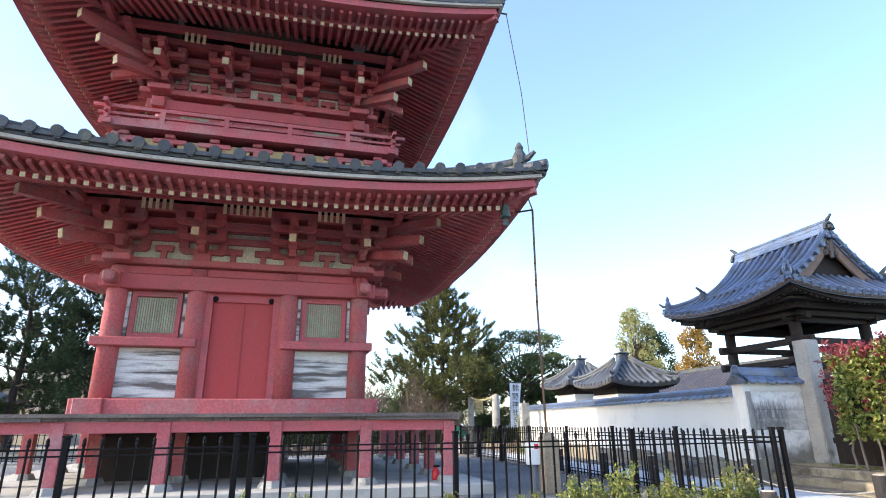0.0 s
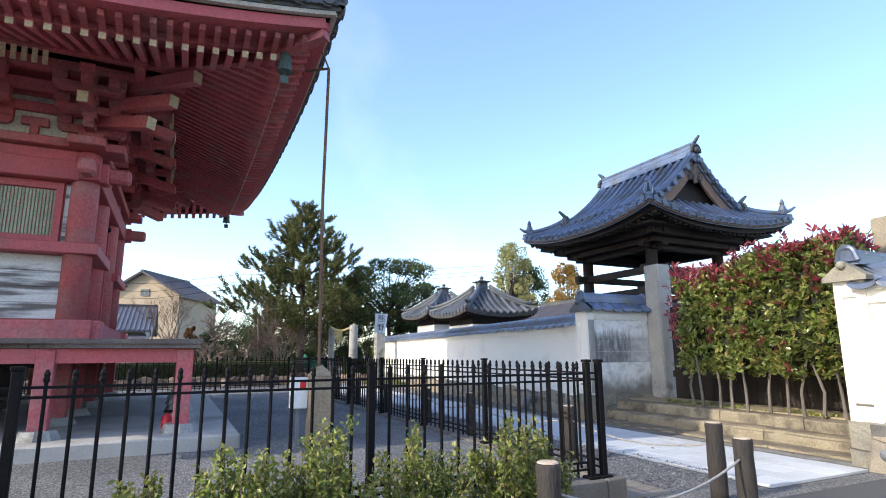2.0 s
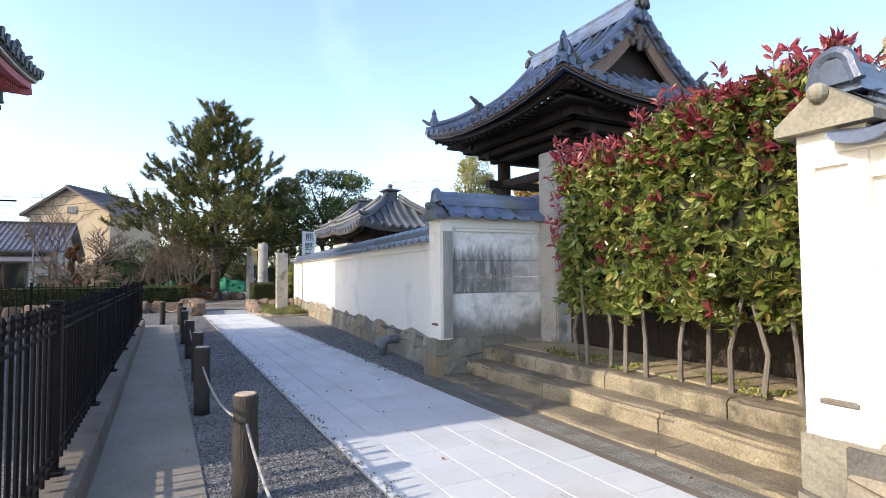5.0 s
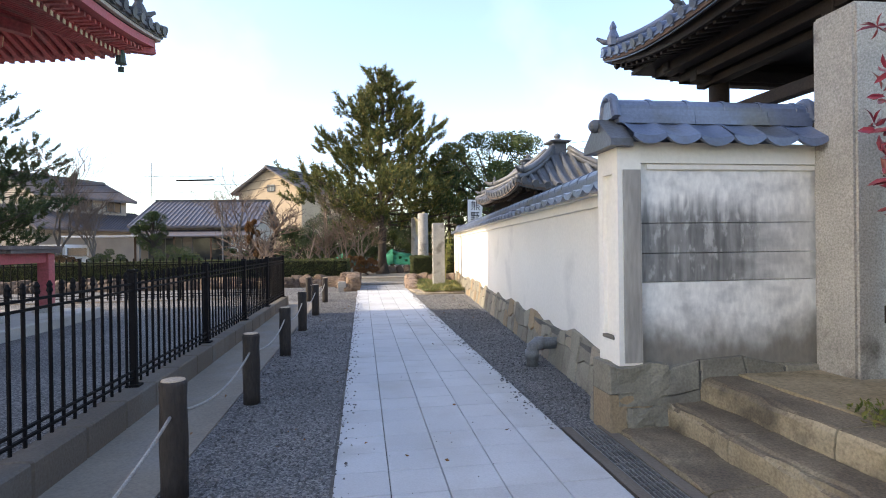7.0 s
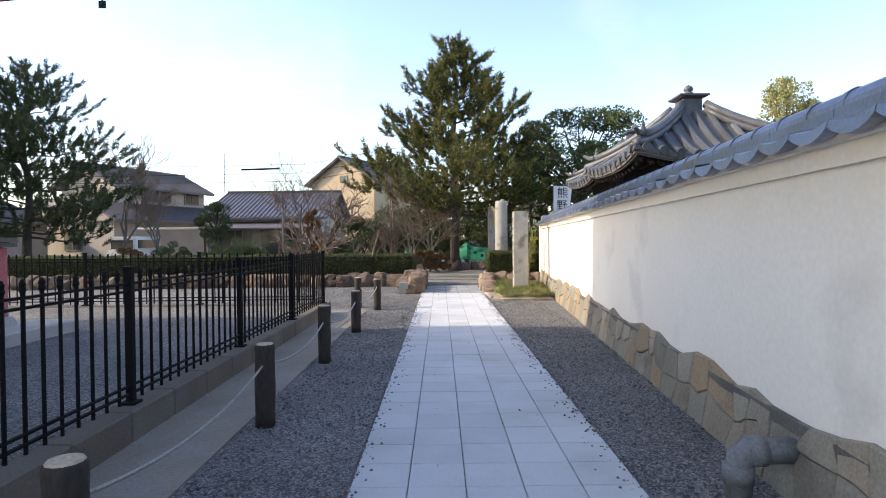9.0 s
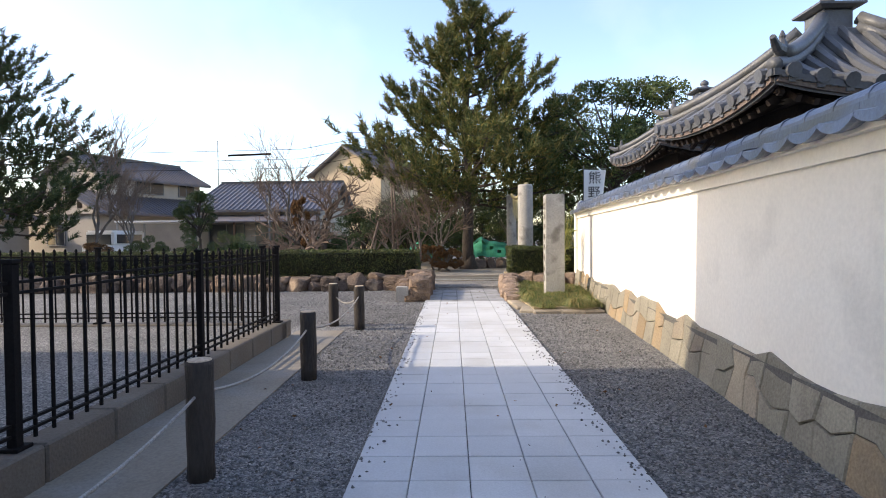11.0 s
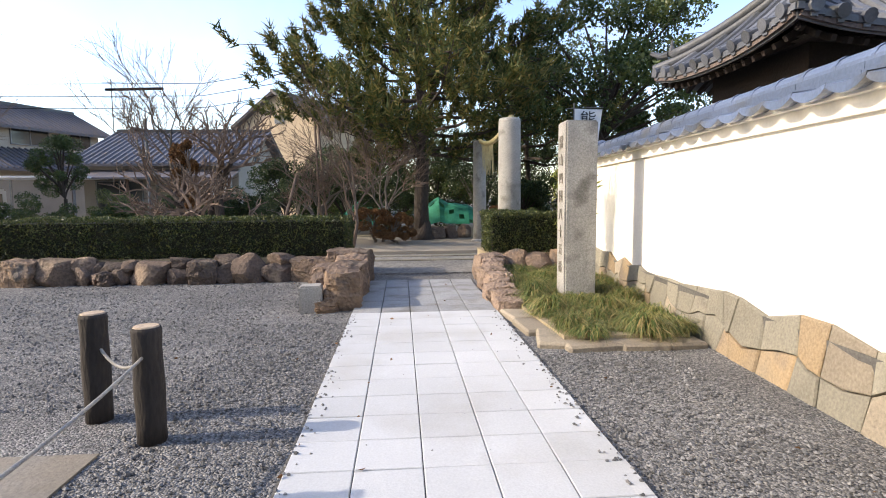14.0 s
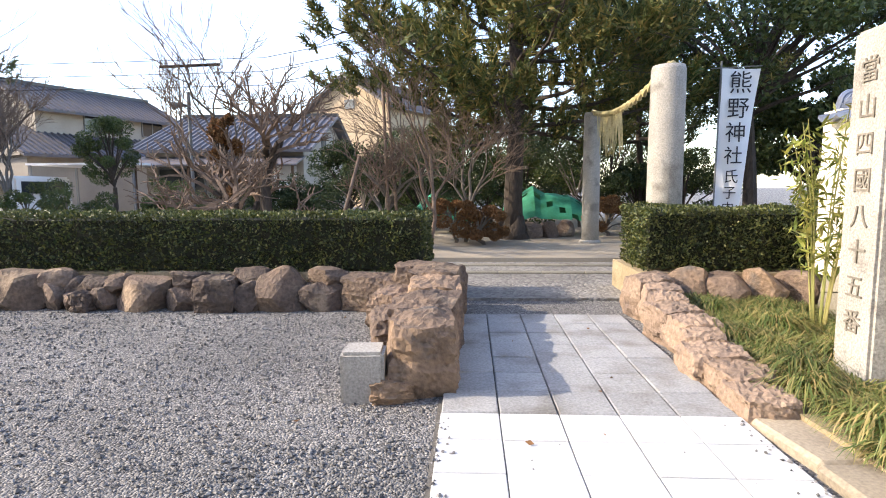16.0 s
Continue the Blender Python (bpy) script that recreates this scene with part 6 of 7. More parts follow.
for i, (x, h, w) in enumerate(((-2.6, 0.6, 0.4), (-1.7, 0.62, 0.4), (-0.8, 0.72, 0.36), (-0.4, 0.7, 0.34), (0.1, 0.7, 0.32), (0.55, 0.6, 0.45), (1.02, 0.64, 0.4), (1.6, 0.76, 0.34), (2.35, 0.6, 0.45), (2.85, 0.8, 0.5), (3.35, 0.86, 0.62), (3.95, 0.8, 0.75), (4.62, 0.86, 0.6), (4.95, 0.68, 0.4))):
    box_shrub(x, 5.42 + 0.06 * (i % 3), h, w, 30 + i)

# ---- rocks ----
def rock(x, y, z, sx, sy, sz, seed, material, label, turn=0, group="hedge boulders"):
    me = rock_mesh("boulder", sx, sy, sz, seed, material)
    ob = new("boulder", me)
    ob.matrix_basis = pose(x, y, z, 0, 0, turn)
    return tagged(ob, label, "boulder", group)


tagged(obj("bed_soil", boxes((-7.2, 26.76, -0.05, 7.2, 27.75, 0.34)), SOIL), "earth bed behind the boulders", "soil", "", "structure")
tagged(obj("bed_soil", boxes((9.45, 26.72, -0.05, 11.4, 27.8, 0.35)), SOIL), "earth bed of the short hedge", "soil", "", "structure")
r2 = random.Random(5)
x = -6.9
k = 0
while x < 7.1:
    w = r2.choice((0.1, 0.14, 0.19, 0.24, 0.29)) * r2.uniform(0.9, 1.1)
    hh = min(0.44, 0.16 + w * 1.1) * r2.uniform(0.8, 1.1)
    me = block_rock_mesh("boulder", w * 1.02, 0.19, hh, 100 + k, r2.choice((ROCK, ROCK, ROCK_DARK, ROCK_DARK, ROCK_TAN))) if k % 4 == 1 else rock_mesh("boulder", w * 1.1, 0.2, hh * 0.6, 100 + k, r2.choice((ROCK, ROCK_DARK)))
    ob = new("boulder", me)
    ob.matrix_basis = pose(x + w, 26.48 + r2.uniform(-0.05, 0.05), -0.04, 0, r2.uniform(-7, 7), r2.uniform(-14, 14))
    tagged(ob, "brown field boulder edging the hedge bed", "boulder", "hedge boulders")
    if hh < 0.36:
        rock(x + w, 26.57, hh - 0.1, 0.15 + 0.3 * w, 0.17, 0.11, 200 + k, ROCK_DARK if k % 3 else ROCK, "small dark boulder wedged above the others", r2.uniform(-20, 20))
    x += w * 1.86
    k += 1
for i, (x, y, z, sx, sy, h, turn) in enumerate(((7.42, 24.36, -0.03, 0.2, 0.28, 0.47, 4), (7.4, 24.95, -0.03, 0.23, 0.33, 0.47, -5), (7.41, 25.58, -0.03, 0.22, 0.34, 0.49, 6), (7.4, 26.15, -0.03, 0.24, 0.3, 0.52, -8), (7.22, 26.5, -0.03, 0.26, 0.2, 0.5, 3), (7.1, 25.3, -0.05, 0.17, 0.3, 0.3, 10), (7.05, 25.95, -0.05, 0.2, 0.28, 0.36, -12), (7.24, 24.12, -0.04, 0.13, 0.12, 0.17, 15))):
    ob = new("boulder", block_rock_mesh("boulder", sx, sy, h, 30 + i, ROCK_TAN if i in (0, 2, 7) else ROCK))
    ob.matrix_basis = pose(x, y, z, 0, 0, turn)
    tagged(ob, "large layered brown boulder at the end of the hedge bed", "boulder", "end boulders")
bm = boxes((-0.125, -0.12, -0.02, 0.125, 0.12, 0.3))
bmesh.ops.bevel(bm, geom=bm.edges[:], offset=0.02, segments=2, affect="EDGES")
sq = obj("square_stone", bm, STONE_GREY)
sq.matrix_basis = pose(7.09, 24.12, 0, 0, 0, 4)
tagged(sq, "small squared grey granite block standing on the gravel", "stone block")
for i in range(9):
    ob = new("boulder", block_rock_mesh("boulder", 0.14 + 0.02 * (i % 3), 0.19, 0.2 + 0.03 * i, 400 + i, ROCK_PINK))
    ob.matrix_basis = pose(9.26 + 0.03 * math.sin(i * 2.1) + 0.02 * i, 23.95 + 0.29 * i, -0.06, 0, 0, 14 * math.sin(i * 1.7))
    tagged(ob, "pale pinkish brown rock edging the planted bed", "boulder", "bed edging rocks")
for i in range(5):
    rock(9.55 + 0.36 * i, 26.55, -0.02, 0.24, 0.2, 0.23 + 0.02 * (i % 2), 420 + i, ROCK_TAN if i % 2 else ROCK, "boulder under the short hedge", 25 * i, "bed edging rocks")
for i, (x, y, sx, sy, a) in enumerate(((9.3, 23.55, 0.14, 0.24, 8), (9.34, 23.05, 0.15, 0.26, 4), (9.42, 22.58, 0.17, 0.24, -12), (9.66, 22.36, 0.24, 0.13, 4), (10.08, 22.33, 0.2, 0.12, -3), (10.42, 22.33, 0.17, 0.11, 5))):
    bm = boxes((-sx, -sy, -0.05, sx, sy, 0.055), bevel=0.02)
    ob = obj("edging_stone", bm, STONE_TAN)
    ob.matrix_basis = pose(x, y, 0, rng.uniform(-2, 2), rng.uniform(-2, 2), a)
    tagged(ob, "flat brown edging stone of the planted bed", "edging stone", "bed edging stones")

# ---- planted bed: lilyturf, monument, bamboo ----
bed = bmesh.new()
vs = [bed.verts.new((px, py, 0)) for px, py in ((9.45, 22.45), (10.52, 22.4), (10.85, 26.6), (9.35, 26.6), (9.36, 24)) ]
f = bed.faces.new(vs)
ext = bmesh.ops.extrude_face_region(bed, geom=[f])
for v in ext["geom"]:
    if isinstance(v, bmesh.types.BMVert):
        v.co.z = 0.08
tagged(obj("bed_soil", bed, SOIL), "earth of the planted bed", "soil", "", "structure")


def turf():
    """Mounded tussocks of long blades that rise, arch over and hang down."""
    r = np.random.RandomState(21)
    vs, fs = [], []
    spots = []
    for _ in range(900):
        y = r.uniform(22.5, 26.5)
        x = r.uniform(9.5, min(10.5 + (y - 22.4) * 0.08, 10.8))
        if abs(x - 10.13) < 0.3 and abs(y - 24.28) < 0.28 or any((x - a) ** 2 + (y - c) ** 2 < 0.042 for a, c in spots):
            continue
        spots.append((x, y))
    for x, y in spots:
        tall = r.uniform(0.58, 0.98)
        lean = np.array([r.uniform(-0.3, 0.3), r.uniform(-0.3, 0.2), 0.0])
        for b in range(620):
            a = r.uniform(0, math.tau)
            d = np.array([math.cos(a), math.sin(a), 0.0]) + lean
            n = np.array([-d[1], d[0], 0.0]) * 0.0032
            o = np.array([x, y, 0.07]) + r.normal(size=3) * np.array([0.05, 0.05, 0])
            ln = r.uniform(0.2, 0.36) * tall
            up = r.uniform(0.35, 1.0) * tall
            reach = r.uniform(0.4, 1.05)
            pts = [o, o + d * ln * 0.2 * reach + np.array([0, 0, ln * 0.5 * up]), o + d * ln * 0.5 * reach + np.array([0, 0, ln * 0.66 * up]), o + d * ln * 0.8 * reach + np.array([0, 0, ln * 0.48 * up]), o + d * ln * 0.98 * reach + np.array([0, 0, ln * 0.12 * up])]
            i = len(vs)
            for q, wv in zip(pts, (1, 1, 0.9, 0.7, 0.12)):
                vs.append((q + n * wv).tolist())
                vs.append((q - n * wv).tolist())
            for q in range(4):
                fs.append((i + 2 * q, i + 2 * q + 1, i + 2 * q + 3, i + 2 * q + 2))
    tagged(obj("lilyturf", (vs, fs), L_GRASS), "arching dark green lilyturf tussocks filling the bed", "ground cover", "", "stuff")


turf()


def text_mesh(body, size, extrude, name, material, parent, m):
    cu = bpy.data.curves.new(name, "FONT")
    cu.body, cu.size, cu.extrude, cu.align_x, cu.align_y = body, size, extrude, "CENTER", "CENTER"
    tmp = new("tmp_text", cu)
    me = bpy.data.meshes.new_from_object(tmp.evaluated_get(bpy.context.evaluated_depsgraph_get()))
    bpy.data.objects.remove(tmp)
    me.name = name
    me.materials.clear()
    me.materials.append(material)
    return share(name, me, m, parent)


mon = thing("stone_marker", "upright granite pilgrimage marker with a carved inscription", "stone marker", (10.13, 24.28, 0.1))
bm = boxes((-0.185, -0.16, 0, 0.185, 0.16, 2.0))
bmesh.ops.bevel(bm, geom=bm.edges[:], offset=0.018, segments=2, affect="EDGES")
bmesh.ops.subdivide_edges(bm, edges=bm.edges[:], cuts=3, use_grid_fill=True)
for v in bm.verts:
    v.co += Vector((0.008, 0.008, 0.01)) * noise.noise(v.co * 6)
part("shaft", bm, STONE_GREY, mon)
# letters lie on the face, groove shade is in their colour
for i, ch in enumerate("當山四國八十五番"):
    text_mesh(ch, 0.15, 0.004, "carved_letter", CARVED_SHADE, mon, pose(-0.19, 0.0, 1.76 - 0.205 * i, 90, 0, -90))

bamboo = thing("bamboo_sprig", "thin young bamboo with yellow-green leaves beside the marker", "bamboo", (10.44, 25.4, 0.12))
r3 = np.random.RandomState(8)
bm = bmesh.new()
cs = []
for k in range(9):
    a = r3.uniform(0, math.tau)
    top = np.array([0.3 * math.cos(a), 0.3 * math.sin(a), r3.uniform(0.9, 1.75)])
    tube(bm, [(0.05 * math.cos(a), 0.05 * math.sin(a), 0), tuple(top * np.array([0.5, 0.5, 0.6])), tuple(top)], [0.008, 0.006, 0.003], 5)
    for q in range(70):
        f = r3.uniform(0.3, 1)
        cs.append(top * f * np.array([1, 1, 1]) + r3.normal(size=3) * 0.06)
part("culm", bm, L_BAMBOO, bamboo)
part("foliage", leaf_cloud(np.array(cs), 0.11, 0.2, 0.8, 9, np.tile([0, 0, -0.3], (len(cs), 1))), L_SHRUB, bamboo)

# ---- shrine gate columns with a straw rope ----
def column(x, y, r, h, label):
    c = thing("gate_column", label, "stone column", (x, y, 0), "shrine gate columns")
    bm = bmesh.new()
    lathe(bm, [(r * 1.02, 0), (r, h * 0.5), (r * 0.97, h - 0.05), (r * 0.9, h)], 20)
    part("shaft", bm, STONE_GREY, c, smooth=True)
    bm = bmesh.new()
    lathe(bm, [(r * 1.35, 0), (r * 1.3, 0.12), (r * 1.1, 0.16)], 16)
    part("footing", bm, STONE_GREY, c)
column(10.02, 27.75, 0.2, 2.62, "round pale granite gate column behind the short hedge")
column(10.15, 32.4, 0.17, 2.7, "mossy round stone gate column in the garden")
shime = thing("straw_rope", "twisted straw rope with hanging tassels between the gate columns", "sacred rope", (10.05, 27.75, 2.4))
bm = bmesh.new()
for ph in (0, math.pi):
    pts = []
    for i in range(41):
        f = i / 40
        pts.append((0.1 * f + 0.025 * math.cos(f * 60 + ph), 4.6 * f, 0.25 + 0.05 * f - 0.9 * f * (1 - f) + 0.025 * math.sin(f * 60 + ph)))
    tube(bm, pts, 0.035, 6)
part("twisted_rope", bm, STRAW, shime)
bm = bmesh.new()
for i in range(60):
    f = 0.5 + 0.42 * rng.random()
    z = 0.25 + 0.05 * f - 0.9 * f * (1 - f)
    tube(bm, [(0.1 * f, 4.6 * f, z), (0.1 * f + rng.uniform(-0.06, 0.06), 4.6 * f + rng.uniform(-0.08, 0.08), z - rng.uniform(0.4, 0.75))], [0.01, 0.004], 4)
tagged(part("straw_tassels", bm, STRAW, shime), kind="stuff")

# ---- banner on a pole ----
ban = thing("banner", "tall white cloth banner with black brush characters on a pole", "banner", (13.0, 32.6, 0))
bm = bmesh.new()
tube(bm, [(-0.34, 0, 0), (-0.3, 0, 3.7)], 0.018, 6)
tube(bm, [(-0.5, 0, 3.56), (0.5, 0, 3.6)], 0.01, 6)
part("pole", bm, PVC, ban)
bm = bmesh.new()
grid = []
for j in range(25):
    for i in range(7):
        f, g = i / 6, j / 24
        w = 0.42 + 0.36 * g
        grid.append(bm.verts.new((-0.3 + w * f, 0.05 * math.sin(f * 4 + g * 5) , 0.5 + 3.05 * g)))
for j in range(24):
    for i in range(6):
        a = j * 7 + i
        bm.faces.new((grid[a], grid[a + 1], grid[a + 8], grid[a + 7]))
part("cloth", bm, CLOTH, ban, smooth=True)
z = 3.24
for ch, sz in zip("熊野神社氏子中", (0.46, 0.44, 0.42, 0.38, 0.3, 0.28, 0.26)):
    text_mesh(ch, sz, 0.002, "brush_letter", INK, ban, pose(-0.3 + (0.42 + 0.36 * (z - 0.55) / 3.22) * 0.5, -0.075, z, 90, 0, 0))
    z -= sz * 1.08
copy_thing(ban, pose(15.2, 26.8, 0))

# ---- small fittings ----
meter = thing("meter_box", "white meter box with a red label on a thin post", "box", (3.82, 8.9, 0.2))
part("post", boxes((-0.02, -0.02, 0, 0.02, 0.02, 0.5)), PVC, meter)
part("case", boxes((-0.1, -0.07, 0.42, 0.1, 0.07, 0.78), bevel=0.01), WHITE_PAINT, meter)
part("label_plate", boxes((0.0, -0.078, 0.66, 0.07, -0.071, 0.74)), SIGN_RED, meter, "red label")
sp = thing("stone_stub", "weathered square stone post with a pointed top holding the cable", "stone post", (4.05, 8.8, 0.2))
part("shaft", boxes((-0.13, -0.13, 0, 0.13, 0.13, 0.8), bevel=0.012), STUB, sp)
bm = bmesh.new()
bmesh.ops.create_cone(bm, cap_ends=True, segments=4, radius1=0.19, radius2=0.03, depth=0.12, matrix=pose(0, 0, 0.862, 0, 0, 45))
part("pointed_cap", bm, STUB, sp)
ext_m = thing("extinguisher_box", "small red fire extinguisher standing by the veranda", "fire extinguisher", (2.42, 9.8, 0.36))
bm = bmesh.new()
lathe(bm, [(0.06, 0), (0.065, 0.02), (0.065, 0.15), (0.03, 0.18), (0.03, 0.2)], 12)
part("cylinder", bm, SIGN_RED, ext_m, smooth=True)
part("valve", boxes((-0.04, -0.015, 0.2, 0.06, 0.015, 0.23)), IRON, ext_m)


def elbow_pipe(x, y, z0, r, name_label):
    p = thing("drain_pipe", name_label, "drain pipe", (x, y, 0), "wall drain pipes")
    bm = bmesh.new()
    tube(bm, [(0.28, 0, z0), (-0.02, 0, z0), (-0.06, 0, z0 - 0.03), (-0.07, 0, z0 - 0.09), (-0.07, 0, 0.0)], r, 14)
    tube(bm, [(0.06, 0, z0), (-0.03, 0, z0)], r * 1.18, 14)
    tube(bm, [(-0.07, 0, z0 - 0.07), (-0.07, 0, z0 - 0.16)], r * 1.18, 14)
    part("pipe", bm, PVC, p, smooth=True)
elbow_pipe(9.66, 12.72, 0.25, 0.066, "grey plastic drain elbow coming out of the wall stones")
sd = thing("drain_pipe", "short grey drain pipe stub in the stone base", "drain pipe", (9.0, 5.3, 0.25), "wall drain pipes")
bm = bmesh.new()
tube(bm, [(-0.12, 0, -0.02), (0.2, 0, 0)], 0.06, 14)
part("pipe", bm, PVC, sd, smooth=True)

# ---- trees ----
def limb(bm, a, b, r0, r1, sag=0.1, n=5, seg=5, seed=0):
    a, b = Vector(a), Vector(b)
    pts = []
    for i in range(seg + 1):
        f = i / seg
        j = noise.noise_vector(Vector((seed, f * 2.3, 1.7))) * (b - a).length * 0.06
        pts.append(a.lerp(b, f) + Vector((0, 0, -sag * math.sin(math.pi * f))) + j * math.sin(math.pi * min(1, f * 1.2)))
    tube(bm, pts, [r0 + (r1 - r0) * i / seg for i in range(seg + 1)], n)
    return pts


def pine(x, y, h, r, first, seed, material, label, limbs=52, tufts=20, needles=34, size=0.26, z=0.0, shape=0.75):
    """Layered pine: trunk, drooping limbs in whorls, tufts of needles toward their ends."""
    rs = np.random.RandomState(seed)
    t = thing("pine_tree", label, "pine tree", (x, y, z), "pine trees")
    bm = bmesh.new()
    bend = [Vector((0.25 * math.sin(1.3 * i + seed), 0.2 * math.cos(1.1 * i + seed), h * i / 10)) * 1.0 for i in range(11)]
    for i in range(11):
        bend[i].x *= 0.35 * (0.3 + i / 10)
        bend[i].y *= 0.35
    tube(bm, bend, [0.2 * h / 9 * (1 - 0.93 * i / 10) + 0.01 for i in range(11)], 9)
    lathe(bm, [(0.36 * h / 9, -0.05), (0.26 * h / 9, 0.15), (0.2 * h / 9, 0.5)], 9)
    part("trunk", bm, BARK, t, smooth=True)
    br = bmesh.new()
    cs, ws = [], []
    for k in range(limbs // 5 * 5):
        tiers = limbs // 5
        f = first + (0.975 - first) * (k // 5 + 0.5 + rs.uniform(-0.22, 0.22)) / tiers
        o = bend[int(f * 10)].lerp(bend[min(10, int(f * 10) + 1)], f * 10 - int(f * 10))
        g = (f - first) / (1 - first)
        a = k * 2.4 + rs.uniform(-0.4, 0.4)
        ln = r * ((1 - g) ** shape * (0.58 + 0.6 * rs.rand()) * min(1, 0.62 + g * 2.2) + 0.06)
        up = 0.06 + 0.45 * g + rs.uniform(-0.08, 0.18)
        tip = o + Vector((math.cos(a), math.sin(a), up)).normalized() * ln
        pts = limb(br, o, tip, 0.05 * (1 - 0.7 * g) + 0.012, 0.01, 0.06 * ln, 5, 5, seed + k)
        for q in range(max(4, int(tufts * ln / r))):
            fq = 0.3 + 0.7 * rs.rand() ** 0.7
            c = np.array(pts[min(5, int(fq * 5))].lerp(pts[min(5, int(fq * 5) + 1)], fq * 5 - int(fq * 5)))
            side = rs.normal(size=3) * np.array([0.13, 0.13, 0.05]) * ln * (1.1 - 0.4 * fq)
            c2 = c + side + np.array([0, 0, 0.06])
            if q % 2 == 0:
                tube(br, [tuple(c), tuple(c2)], [0.012, 0.006], 4)
            axis = side / (np.linalg.norm(side) + 1e-6) * 0.5 + np.array([math.cos(a) * 0.5, math.sin(a) * 0.5, 0.9])
            # one upturned shoot, a brush of needles all round it
            m = needles
            axis /= np.linalg.norm(axis)
            radial = rs.normal(size=(m, 3))
            radial /= np.linalg.norm(radial, axis=1)[:, None]
            along = rs.rand(m)[:, None] * (0.24 + 0.2 * fq) * (size / 0.26)
            cs.append(c2 + axis * along + radial * 0.075 * (size / 0.26))
            ws.append(radial * 0.9 + axis * 0.75)
    part("branchwork", br, BARK, t)
    part("needle_foliage", leaf_cloud(np.concatenate(cs), size * 0.8, 0.17, 0.4, seed, np.concatenate(ws), tri=True), material, t)
    return t


def broadleaf(x, y, h, r, seed, material, label, clumps=26, leaves=420, size=0.15, trunk=0.16, base=0.35, z=0.0, flat=0.7, bark=BARK, kind="tree", cl=(0.2, 0.34)):
    """Spreading tree: forked limbs that each carry an uneven clump of leaves."""
    rs = np.random.RandomState(seed)
    t = thing("broadleaf_tree", label, kind, (x, y, z), "background trees")
    bm = bmesh.new()
    fork = Vector((rs.uniform(-0.2, 0.2), rs.uniform(-0.2, 0.2), h * base))
    tube(bm, [(0, 0, -0.05), tuple(fork * 0.5 + Vector((0.05, 0.04, 0))), tuple(fork)], [trunk * 1.25, trunk, trunk * 0.8], 8)
    cs, ws = [], []
    for k in range(clumps):
        a = k * 2.4 + rs.uniform(-0.3, 0.3)
        g = rs.rand()
        rad = r * (0.25 + 0.75 * math.sqrt(rs.rand())) * math.sqrt(max(0.05, 1 - (g - 0.25) ** 2 * 1.5))
        c = Vector((math.cos(a) * rad, math.sin(a) * rad, h * base + (h * (1 - base)) * (0.1 + 0.82 * g)))
        limb(bm, fork.lerp(Vector((0, 0, c.z)), 0.35 * g), c, trunk * 0.42, 0.015, -0.1, 5, 4, seed + k)
        m = leaves
        p = rs.normal(size=(m, 3))
        p /= np.linalg.norm(p, axis=1)[:, None]
        rr = r * rs.uniform(*cl)
        w = p.copy()
        p = p * (rr * (0.6 + 0.45 * rs.rand(m)))[:, None] * np.array([1.1, 1.1, flat])
        cs.append(p + np.array(c))
        ws.append(w * 0.6 + np.array([0, 0, 0.25]))
    part("branchwork", bm, bark, t)
    part("foliage", leaf_cloud(np.concatenate(cs), size, 0.55, 0.8, seed, np.concatenate(ws)), material, t)
    return t


def bare_tree(x, y, seed, h, label, start, spread=0.9, trunk=0.1, depth=5, z=0.1, material=BARK_GREY, fan=3, droop=0.0):
    rs = random.Random(seed)
    t = thing("bare_tree", label, "bare tree", (x, y, z), "leafless trees")
    bm = bmesh.new()
    tw = bmesh.new()
    def grow(p, d, ln, rad, lev):
        q = p + d * ln
        mid = p.lerp(q, 0.5) + Vector((rs.uniform(-1, 1), rs.uniform(-1, 1), rs.uniform(-0.5, 0.8))) * ln * 0.1
        tube(bm if lev < 3 else tw, [p, mid, q], [rad, rad * 0.85, rad * 0.68], 7 if lev < 2 else 4, lev == 0)
        if lev >= depth:
            return
        for k in range(fan if lev else fan + 1):
            v = Vector((rs.uniform(-1, 1), rs.uniform(-1, 1), rs.uniform(-0.5, 0.9) - droop * lev * 0.1)).normalized()
            nd = (d + v * spread).normalized()
            nd.z = max(nd.z, -0.15)
            grow(p.lerp(q, rs.uniform(0.55, 1.0)) if k else q, nd, ln * rs.uniform(0.6, 0.85), rad * 0.62, lev + 1)
    d0 = Vector(start).normalized()
    grow(Vector((0, 0, -0.1)), d0, h * 0.36, trunk, 0)
    part("trunk", bm, material, t, smooth=True)
    part("twiggery", tw, TWIG, t)
    return t


pine(8.68, 33.3, 9.6, 4.8, 0.22, 4, L_PINE, "tall layered black pine with sunlit yellow-green needles", 75, 40, 50, 0.31, 0.1, 1.1)
pine(-10.6, 35.0, 9.0, 5.6, 0.16, 9, L_PINE_DARK, "dark spreading pine near the houses", 60, 38, 44, 0.3, 0.1, 0.75)
pine(-13.5, 33.0, 10.4, 4.0, 0.12, 14, L_PINE_DARK, "dense dark pine behind the pagoda", 60, 30, 40, 0.32, 0.1, 0.55)
pine(-17.5, 30.0, 9.0, 4.0, 0.12, 15, L_PINE_DARK, "dense dark pine behind the pagoda", 56, 30, 40, 0.32, 0.1, 0.55)
pine(12.6, 37.5, 5.4, 2.6, 0.4, 17, L_PINE_DARK, "low dark pine beside the tall one", 30, 18, 32, 0.28, 0.1, 0.5)
broadleaf(14.4, 34.6, 7.0, 3.2, 31, L_BROAD, "rounded evergreen oak with open dark limbs", 40, 620, 0.125, 0.15, 0.4, 0.1, cl=(0.17, 0.29))
